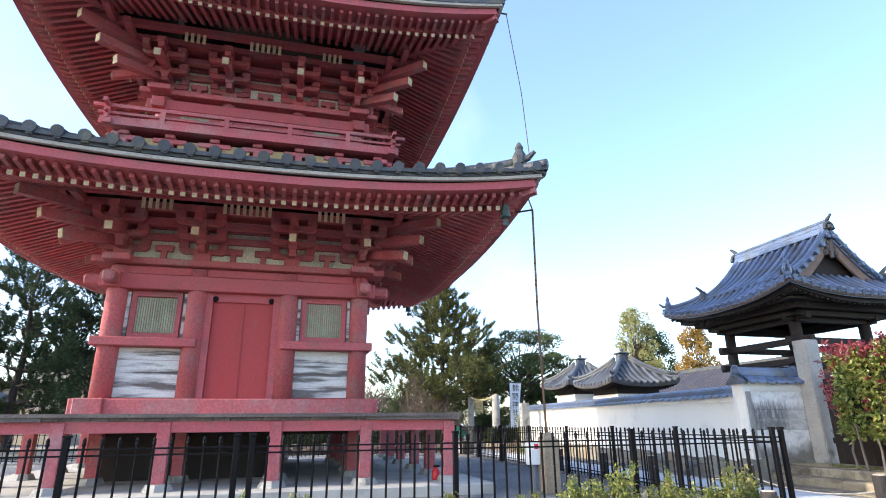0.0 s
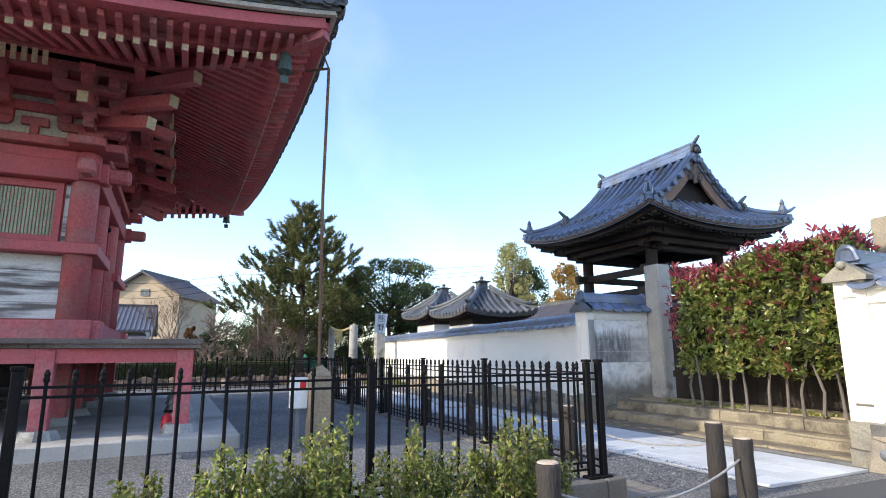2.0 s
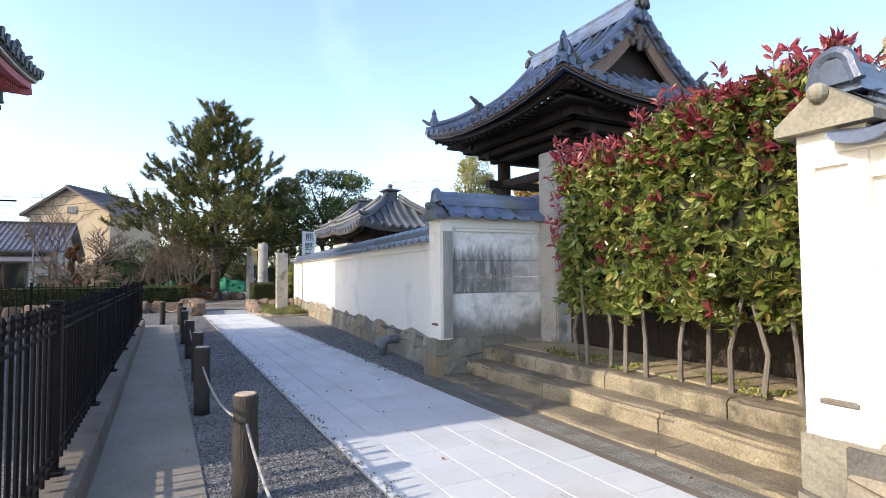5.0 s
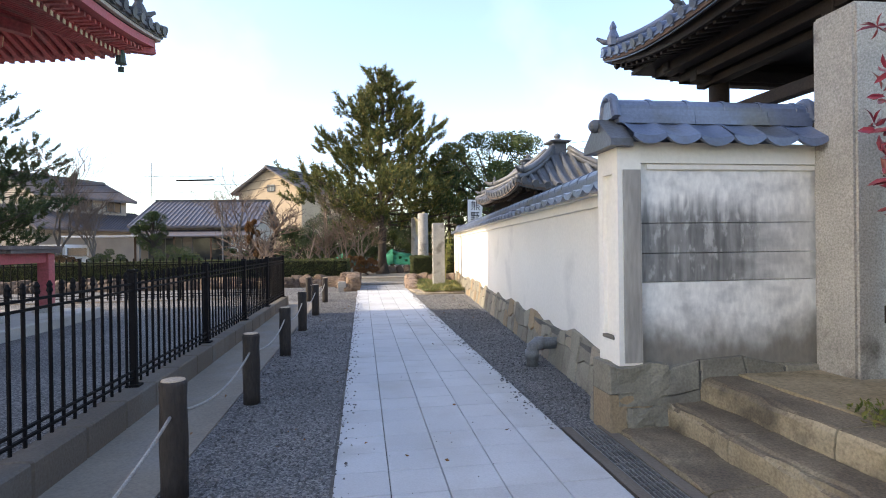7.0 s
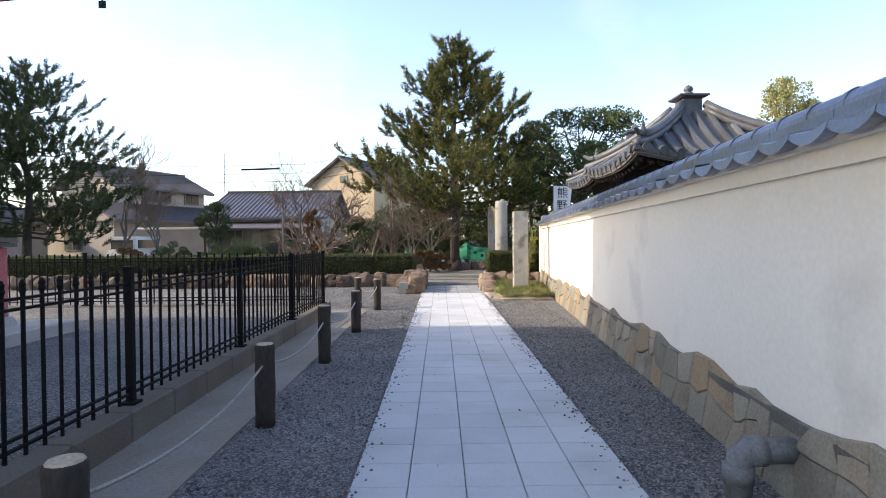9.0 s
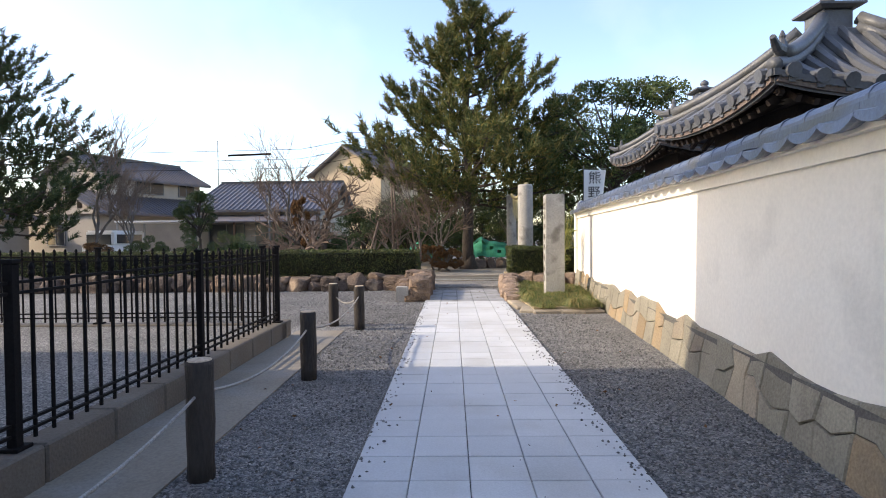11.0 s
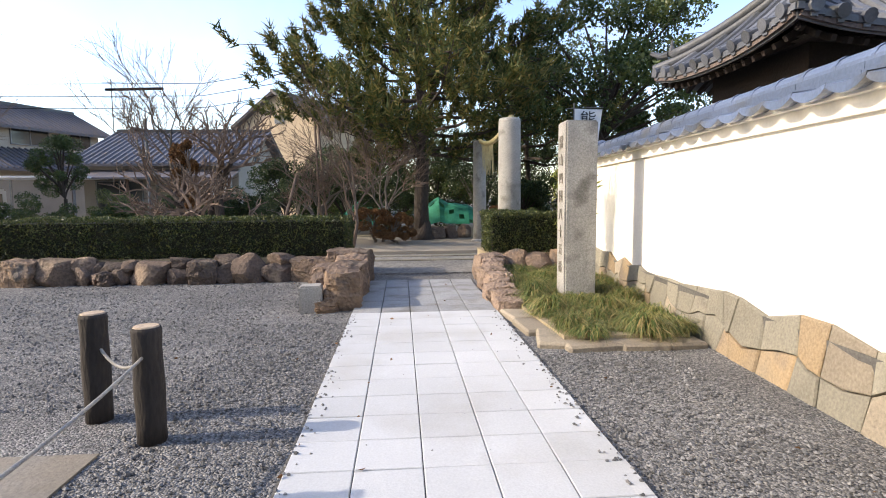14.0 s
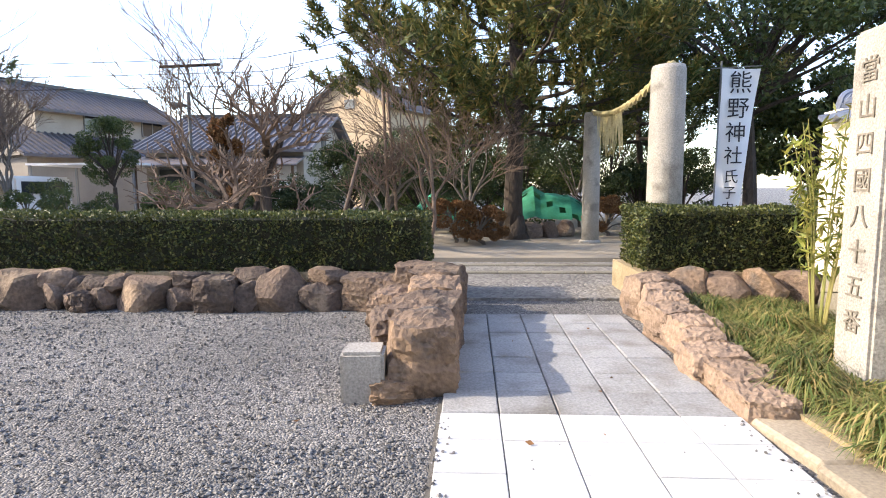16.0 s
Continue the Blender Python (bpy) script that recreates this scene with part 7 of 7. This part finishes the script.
broadleaf(17.2, 37.2, 4.4, 1.8, 32, L_BROAD, "dark evergreen tree behind the shrine roofs", 28, 460, 0.16, 0.16, 0.25, 0.1)
broadleaf(18.0, 33.5, 2.7, 1.5, 33, L_BROAD, "dark evergreen tree behind the shrine roofs", 20, 420, 0.13, 0.12, 0.2, 0.1)
broadleaf(29.2, 43.5, 11.4, 1.9, 34, L_BAMBOO, "pale yellow-green bamboo grove top", 70, 110, 0.2, 0.1, 0.3, 0, 1.3, cl=(0.16, 0.28))
broadleaf(31.5, 44.5, 9.2, 2.2, 35, L_BROAD, "dark green tree beside the bamboo", 60, 150, 0.2, 0.12, 0.3, 0, 1.1, cl=(0.16, 0.3))
broadleaf(31.5, 39.0, 8.9, 1.7, 36, L_GOLD, "narrow golden-brown winter tree", 60, 150, 0.2, 0.12, 0.2, 0, 1.4, cl=(0.16, 0.3))
broadleaf(-3.1, 37.2, 3.4, 0.85, 37, L_BROAD, "small round evergreen garden tree", 22, 620, 0.055, 0.07, 0.35, 0.1, 1.0)
broadleaf(3.05, 31.4, 2.6, 0.32, 38, L_DRY, "narrow rusty-brown garden conifer tree", 14, 220, 0.09, 0.05, 0.2, 0.1, 1.6)
for i, (x, y, h, r, mt) in enumerate(((-1.2, 33.0, 1.5, 0.8, L_BROAD), (1.6, 35.2, 1.3, 0.8, L_BROAD), (5.0, 34.6, 1.7, 1.0, L_PINE_DARK), (6.6, 33.6, 1.9, 0.9, L_PINE_DARK), (7.4, 32.4, 1.0, 0.6, L_DRY), (8.0, 31.9, 0.75, 0.45, L_DRY), (7.2, 36.0, 2.8, 1.2, L_PINE_DARK), (10.8, 36.8, 2.6, 1.3, L_PINE_DARK), (10.9, 34.0, 0.9, 0.6, L_DRY), (11.6, 33.0, 0.8, 0.55, L_SHRUB), (-4.6, 36.0, 1.4, 0.8, L_BROAD), (-6.0, 34.6, 1.1, 0.7, L_DRY), (3.6, 38.0, 2.4, 1.3, L_PINE_DARK), (13.4, 29.5, 1.2, 0.8, L_SHRUB), (-2.4, 39.5, 1.6, 1.0, L_BROAD))):
    broadleaf(x, y, h, r, 50 + i, mt, "rounded garden shrub of dark and rusty leaves", 14, 520, 0.05, 0.04, 0.15, 0.08, 0.8, BARK_GREY, "shrub")
for i, (x, y, h, r) in enumerate(((-1.4, 37.4, 1.0, 0.8), (2.6, 37.0, 1.3, 0.9), (4.4, 36.4, 2.4, 1.3), (6.2, 37.6, 3.0, 1.5), (8.4, 39.0, 3.4, 1.7), (10.4, 40.0, 4.2, 1.9), (12.6, 40.5, 4.6, 2.0), (14.8, 41.0, 4.4, 2.0), (11.9, 35.2, 1.7, 1.0), (13.6, 36.8, 2.2, 1.3), (5.6, 41.0, 3.4, 1.8), (7.6, 42.0, 4.0, 2.0), (9.6, 42.5, 4.4, 2.2), (12.0, 43.0, 4.8, 2.2), (6.6, 39.6, 2.6, 1.6), (9.4, 37.8, 2.3, 1.4))):
    broadleaf(x, y, h, r, 80 + i, L_PINE_DARK if i % 3 else L_BROAD, "dense dark garden evergreen before the houses", 18, 520, 0.08, 0.06, 0.12, 0.05, 0.85, BARK, "shrub")
bare_tree(5.0, 31.3, 3, 3.7, "old leaning leafless plum with tangled grey branches", (-0.8, -0.1, 0.55), 1.0, 0.19, 6, material=BARK)
bare_tree(5.6, 31.6, 12, 2.6, "low leafless garden tree with tangled twigs", (0.5, 0.1, 0.8), 0.9, 0.08, 6)
bare_tree(6.95, 31.0, 6, 3.6, "slim pale leafless tree with fine twigs", (0.06, 0, 1), 0.6, 0.045, 6, material=TWIG)
bare_tree(2.4, 33.0, 8, 4.4, "leafless tree with fine upright twigs", (-0.1, 0, 1), 0.55, 0.06, 6)
bare_tree(-7.5, 37.0, 9, 5.8, "tall leafless tree near the houses", (0.1, 0, 1), 0.5, 0.09, 6)
bare_tree(-5.5, 36.0, 10, 3.6, "leafless tree near the houses", (0.2, 0, 1), 0.6, 0.07, 6)
bare_tree(7.6, 32.6, 19, 3.2, "twiggy leafless tree beside the pine", (0.1, 0.1, 1), 0.7, 0.05, 6)
# thin support poles among the trees
for i, (x, y, x2, h) in enumerate(((6.2, 31.3, 6.1, 3.2), (6.35, 31.5, 6.15, 3.0), (5.25, 30.8, 5.75, 1.7))):
    bm = bmesh.new()
    tube(bm, [(0, 0, -0.02), (x2 - x, 0.05, h)], 0.03, 7)
    p = tagged(obj("support_pole", bm, TWIG, True), "pale wooden pole propping a garden tree", "pole", "tree poles")
    p.matrix_basis = pose(x, y, 0.1)

# green net draped over low frames
def net(x, y, w, d, h, seed):
    bm = bmesh.new()
    n = 14
    g = []
    for j in range(n + 1):
        for i in range(n + 1):
            u, v = i / n, j / n
            peak = max(0, 1 - abs(u - 0.35) * 2.2) * 0.9 + max(0, 1 - abs(u - 0.8) * 3) * 0.6
            g.append(bm.verts.new(((u - 0.5) * w, (v - 0.5) * d, 0.05 + h * (0.35 + 0.65 * peak) * math.sin(math.pi * (0.12 + 0.76 * v)) + 0.06 * noise.noise(Vector((u * 6, v * 6, seed))))))
    for j in range(n):
        for i in range(n):
            a = j * (n + 1) + i
            if (i * 7 + j * 3) % 11:
                bm.faces.new((g[a], g[a + 1], g[a + n + 2], g[a + n + 1]))
    ob = obj("garden_net", bm, NET)
    ob.matrix_basis = pose(x, y, 0.1)
    return tagged(ob, "green garden net draped over low plants", "net", "garden nets")
net(9.5, 34.6, 2.0, 1.4, 1.2, 1)
net(7.0, 35.2, 1.6, 1.2, 1.05, 2)
for i, (x, y) in enumerate(((9.1, 33.5), (9.5, 33.6), (9.9, 33.9), (8.5, 34.3))):
    rock(x, y, 0.05, 0.22, 0.2, 0.24, 500 + i, ROCK, "grey garden rock near the net", 40 * i, "garden rocks")

# ---- houses in the distance ----
def gable_house(x, y, turn, length, half, eave, ridge, wall, label, name="house", over=0.5, windows=(), lean=None, z0=0.0):
    hs = thing(name, label, "house", (x, y, 0), "neighbour houses", turn=turn)
    part("wall", boxes((-half, -length / 2, z0, half, length / 2, eave)), wall, hs)
    for sgn in (-1, 1):
        bm = bmesh.new()
        vs = [bm.verts.new((sx, sgn * length / 2, sz)) for sx, sz in ((-half, eave - 0.002), (half, eave - 0.002), (0, ridge - 0.12))]
        vb = [bm.verts.new((v.co.x, v.co.y - sgn * 0.15, v.co.z)) for v in vs]
        bm.faces.new(vs)
        bm.faces.new(vb[::-1])
        for i in range(3):
            bm.faces.new((vs[i], vs[(i + 1) % 3], vb[(i + 1) % 3], vb[i]))
        part("gable", bm, wall, hs)
    slope = (ridge - eave) / half
    ry = length / 2 + over
    for e in (-1, 1):
        bm = bmesh.new()
        a, b = Vector((e * (half + over), 0, eave - slope * over)), Vector((0, 0, ridge))
        vs = [bm.verts.new(p + Vector((0, yy, zz))) for yy in (-ry, ry) for p, zz in ((a, 0), (b, 0), (b, -0.12), (a, -0.12))]
        for q in ((0, 1, 5, 4), (3, 7, 6, 2), (0, 3, 2, 1), (4, 5, 6, 7), (0, 4, 7, 3)):
            bm.faces.new([vs[i] for i in q])
        bmesh.ops.recalc_face_normals(bm, faces=bm.faces[:])
        part("roof", bm, TILE_HOUSE, hs, "dark grey pantile roof")
        bm = bmesh.new()
        n = int(2 * ry / 0.28)
        for k in range(n + 1):
            yy = -ry + 2 * ry * k / n
            tube(bm, [a + Vector((0, yy, 0.02)), b + Vector((0, yy, 0.02))], 0.05, 5)
        tagged(part("pantile_field", bm, TILE_HOUSE, hs), kind="stuff")
    bm = bmesh.new()
    box(bm, -0.14, -ry, ridge - 0.03, 0.14, ry, ridge + 0.14)
    part("ridge", bm, TILE_OLD, hs)
    for wx, wy, wz, ww, wh, side in windows:
        w = part("window", boxes(*(((wx - 0.03, wy - ww / 2, wz, wx + 0.03, wy + ww / 2, wz + wh),) if side == "x" else ((wx - ww / 2, wy - 0.03, wz, wx + ww / 2, wy + 0.03, wz + wh),))), WINDOW_DARK, hs, "dark window pane")
        t = 0.05
        if side == "x":
            part("window_frame", boxes((wx - 0.05, wy - ww / 2 - t, wz - t, wx + 0.05, wy - ww / 2, wz + wh + t), (wx - 0.05, wy + ww / 2, wz - t, wx + 0.05, wy + ww / 2 + t, wz + wh + t), (wx - 0.05, wy - ww / 2, wz + wh, wx + 0.05, wy + ww / 2, wz + wh + t), (wx - 0.06, wy - ww / 2, wz - t, wx + 0.06, wy + ww / 2, wz), (wx - 0.045, wy - 0.02, wz, wx + 0.045, wy + 0.02, wz + wh)), PVC, w)
        else:
            part("window_frame", boxes((wx - ww / 2 - t, wy - 0.05, wz - t, wx - ww / 2, wy + 0.05, wz + wh + t), (wx + ww / 2, wy - 0.05, wz - t, wx + ww / 2 + t, wy + 0.05, wz + wh + t), (wx - ww / 2, wy - 0.05, wz + wh, wx + ww / 2, wy + 0.05, wz + wh + t), (wx - ww / 2, wy - 0.06, wz - t, wx + ww / 2, wy + 0.06, wz), (wx - 0.02, wy - 0.045, wz, wx + 0.02, wy + 0.045, wz + wh)), PVC, w)
    return hs


h1 = gable_house(-12.9, 48.4, -21, 7.2, 2.4, 5.15, 6.35, STUCCO_CREAM, "two-storey cream house with dark tiled roofs", windows=((2.42, -0.4, 4.1, 1.9, 0.95, "x"), (-0.6, -3.62, 4.1, 1.2, 0.8, "y"), (2.42, 2.4, 4.1, 1.2, 0.95, "x"), (0.6, -5.02, 1.0, 1.4, 1.2, "y")))
part("lower_wall", boxes((-4.0, -5.0, 0, 4.0, 4.5, 2.9)), STUCCO_CREAM, h1)
for e in (-1, 1):
    bm = bmesh.new()
    a, b = Vector((e * 4.7, 0, 2.75)), Vector((e * 1.8, 0, 4.15))
    vs = [bm.verts.new(p + Vector((0, yy, zz))) for yy in (-5.5, 5.0) for p, zz in ((a, 0), (b, 0), (b, -0.12), (a, -0.12))]
    for q in ((0, 1, 5, 4), (3, 7, 6, 2), (0, 3, 2, 1), (4, 5, 6, 7), (0, 4, 7, 3)):
        bm.faces.new([vs[i] for i in q])
    part("lower_roof", bm, TILE_HOUSE, h1, "dark grey pantile skirt roof")
    bm = bmesh.new()
    for k in range(38):
        yy = -5.5 + 10.5 * k / 37
        tube(bm, [a + Vector((0, yy, 0.02)), b + Vector((0, yy, 0.02))], 0.05, 5)
    tagged(part("lower_pantile_field", bm, TILE_HOUSE, h1), kind="stuff")
part("lower_gable", boxes((-3.9, -5.2, 2.7, 3.9, -4.9, 3.0), (-2.6, -5.2, 3.0, 2.6, -4.9, 3.6), (-1.8, -5.2, 3.6, 1.8, -4.9, 4.1)), STUCCO_CREAM, h1)
h1.matrix_basis = pose(-16.25, 54.5, -0.2, 0, 0, -21) @ Matrix.Scale(1.16, 4)
h2 = gable_house(-3.0, 49.4, 90, 7.0, 4.5, 3.1, 4.87, STUCCO_CREAM, "low cream house with a blue-grey tiled roof", windows=((-4.52, 1.9, 0.5, 2.0, 1.6, "x"), (-4.52, -0.9, 0.4, 2.2, 1.7, "x"), (-1.2, -3.52, 3.2, 0.5, 0.6, "y")))
bm = bmesh.new()
vs = [bm.verts.new(p) for p in ((-5.9, -3.6, 2.25), (-5.9, 3.6, 2.25), (-4.5, 3.6, 2.65), (-4.5, -3.6, 2.65))]
vb = [bm.verts.new(v.co - Vector((0, 0, 0.07))) for v in vs]
bm.faces.new(vs)
bm.faces.new(vb[::-1])
for i in range(4):
    bm.faces.new((vs[i], vb[i], vb[(i + 1) % 4], vs[(i + 1) % 4]))
bmesh.ops.recalc_face_normals(bm, faces=bm.faces[:])
part("porch_roof", bm, TILE_HOUSE, h2, "brown lean-to roof")
for y in (-3.4, -1.2, 1.0, 3.3):
    part("porch_post", boxes((-5.75, y - 0.05, 0, -5.65, y + 0.05, 2.26)), WOOD_BROWN, h2)
part("shutter", boxes((-4.6, -3.2, 0.3, -4.54, -2.2, 2.2), bevel=0.01), WHITE_PAINT, h2, "white shutter panel")
gable_house(1.2, 62.05, -28, 7.5, 3.4, 6.75, 8.75, STUCCO_TAN, "tan-stuccoed house with a dark gable roof", windows=((0.2, -3.78, 6.6, 0.7, 0.5, "y"),))
gable_house(-21.5, 44.0, 10, 8.0, 3.0, 2.9, 4.4, STUCCO_CREAM, "low pale house beyond the pagoda fence", windows=((0.5, -4.02, 1.0, 2.0, 1.2, "y"),))
gable_house(25.0, 14.5, 90, 7.0, 3.4, 2.6, 4.1, PLASTER, "temple hall with grey tile roof behind the bell tower")
gable_house(20.0, 22.5, 0, 7.0, 2.6, 2.5, 3.7, PLASTER, "low temple building with tile roof behind the shrines")
cp = thing("carport", "pale corrugated carport on thin posts", "carport", (-7.6, 43.6, 0))
part("roof", boxes((-2.2, -1.4, 2.2, 2.2, 1.4, 2.28)), WHITE_PAINT, cp)
for px in (-2.1, 2.1):
    for py in (-1.3, 1.3):
        part("post", boxes((px - 0.04, py - 0.04, 0, px + 0.04, py + 0.04, 2.2)), PVC, cp)
van = thing("van", "small white van parked before the house", "van", (-9.4, 41.6, 0))
bm = boxes((-0.72, -1.6, 0.3, 0.72, 1.6, 1.0), (-0.7, -1.3, 1.0, 0.7, 1.55, 1.75))
bmesh.ops.bevel(bm, geom=bm.edges[:], offset=0.08, segments=2, affect="EDGES")
part("body", bm, WHITE_PAINT, van)
part("windscreen", boxes((-0.6, -1.36, 1.05, 0.6, -1.3, 1.55)), WINDOW_DARK, van)
for e in (-1, 1):
    part("side_window", boxes((e * 0.7 - 0.02, -1.0, 1.1, e * 0.7 + 0.02, 1.2, 1.55)), WINDOW_DARK, van)
    for yy in (-1.0, 1.0):
        bm = bmesh.new()
        tube(bm, [(e * 0.6, yy, 0.28), (e * 0.74, yy, 0.28)], 0.28, 14)
        part("wheel", bm, IRON, van)
    part("headlight", boxes((e * 0.5 - 0.12, -1.64, 0.7, e * 0.5 + 0.12, -1.59, 0.85)), CLOTH, van)

# overhead wires with a black sleeve, and a lamp pole
wires = thing("power_line", "thin overhead wires with a black insulating sleeve", "wire", (0, 39, 0))
for k, (dz, sag) in enumerate(((0, 0.25), (-0.25, 0.4), (0.45, 0.2))):
    bm = bmesh.new()
    tube(bm, [(-22 + 4.6 * i, 0.15 * k, 4.9 + 0.065 * i + 0.02 * i * (i > 5) * i + dz - sag * math.sin(math.pi * min(1, i / 10))) for i in range(11)], 0.012, 5)
    part("cable", bm, IRON, wires)
bm = bmesh.new()
tube(bm, [(-2.35, 0.0, 5.17), (-0.35, 0.0, 5.22)], 0.05, 8)
part("sleeve", bm, IRON, wires, "thick black sleeve on the wire")
lp = thing("lamp_pole", "grey steel pole with a small spotlight", "lamp pole", (1.35, 33.5, 0.1))
bm = bmesh.new()
tube(bm, [(0, 0, 0), (0, 0, 3.3)], 0.04, 8)
part("pole", bm, PVC, lp)
bm = bmesh.new()
tube(bm, [(0, 0, 3.0), (-0.2, -0.05, 3.02), (-0.34, -0.1, 2.98)], [0.025, 0.06, 0.1], 10)
part("lamp_head", bm, PVC, lp)
ant = thing("tv_antenna", "thin roof antenna mast on a house", "antenna", (-7.5, 50.0, 4.2))
bm = bmesh.new()
tube(bm, [(0, 0, 0), (0, 0, 3.6)], 0.03, 5)
for zz in (2.6, 3.0, 3.4):
    tube(bm, [(-0.5, 0, zz), (0.5, 0, zz)], 0.015, 4)
part("mast", bm, PVC, ant)

# ---- loose gravel beside the walk, spilling over the slab edges ----
def loose_gravel(n, x0, x1, y0, y1, seed, size, bias=None):
    r = np.random.RandomState(seed)
    x, y = r.uniform(x0, x1, n), r.uniform(y0, y1, n)
    if bias is not None:
        x = bias + np.abs(r.normal(size=n)) * (x1 - x0) * (1 if x1 > bias else -1)
    s = size * (0.5 + r.rand(n))
    base = np.array([[1, 0, 0], [-1, 0, 0], [0, 1, 0], [0, -1, 0], [0, 0, 0.7], [0, 0, -0.5]], float)
    ang = r.uniform(0, math.tau, n)
    c, q = np.cos(ang), np.sin(ang)
    sq = r.uniform(0.55, 1, n)
    jit = r.uniform(0.75, 1.25, (n, 6, 1))
    p = base[None] * jit * s[:, None, None]
    px = p[:, :, 0] * c[:, None] - p[:, :, 1] * q[:, None] * sq[:, None]
    py = p[:, :, 0] * q[:, None] + p[:, :, 1] * c[:, None] * sq[:, None]
    zz = np.where((x > 7.55) & (x < 9.12) & (y < 26.4), 0.03, 0.0)
    vs = np.stack([px + x[:, None], py + y[:, None], p[:, :, 2] + (zz + s * 0.4)[:, None]], 2).reshape(-1, 3)
    f0 = np.array([(0, 2, 4), (2, 1, 4), (1, 3, 4), (3, 0, 4), (2, 0, 5), (1, 2, 5), (3, 1, 5), (0, 3, 5)])
    fs = (f0[None] + (np.arange(n) * 6)[:, None, None]).reshape(-1, 3)
    return vs, fs


sets = [loose_gravel(9000, 6.62, 7.56, 6, 23.5, 1, 0.011), loose_gravel(9000, 9.13, 10.2, 10.8, 22.2, 2, 0.011), loose_gravel(9000, 3.0, 7.5, 21.2, 26.3, 3, 0.011),
        loose_gravel(500, 7.56, 7.62, 6, 23.8, 4, 0.01, 7.545), loose_gravel(600, 9.05, 9.12, 10.5, 23.8, 5, 0.01, 9.13), loose_gravel(110, 7.6, 9.1, 6, 23.8, 6, 0.005)]
off, vv, ff = 0, [], []
for v, f in sets:
    vv.append(v)
    ff.append(f + off)
    off += len(v)
tagged(obj("loose_gravel", (np.concatenate(vv).tolist(), np.concatenate(ff).tolist()), PEBBLE), "loose grey gravel chips beside the paved walk", "gravel", "", "stuff")
rl = np.random.RandomState(77)
lv = np.stack([rl.uniform(6.3, 10.3, 130), rl.uniform(6, 26, 130), np.full(130, 0.04)], 1)
tagged(obj("fallen_leaves", leaf_cloud(lv, 0.035, 0.55, 0.2, 5, np.stack([rl.normal(size=130), rl.normal(size=130), np.zeros(130)], 1)), L_DRY), "scattered dry brown fallen leaves", "leaves", "", "stuff")
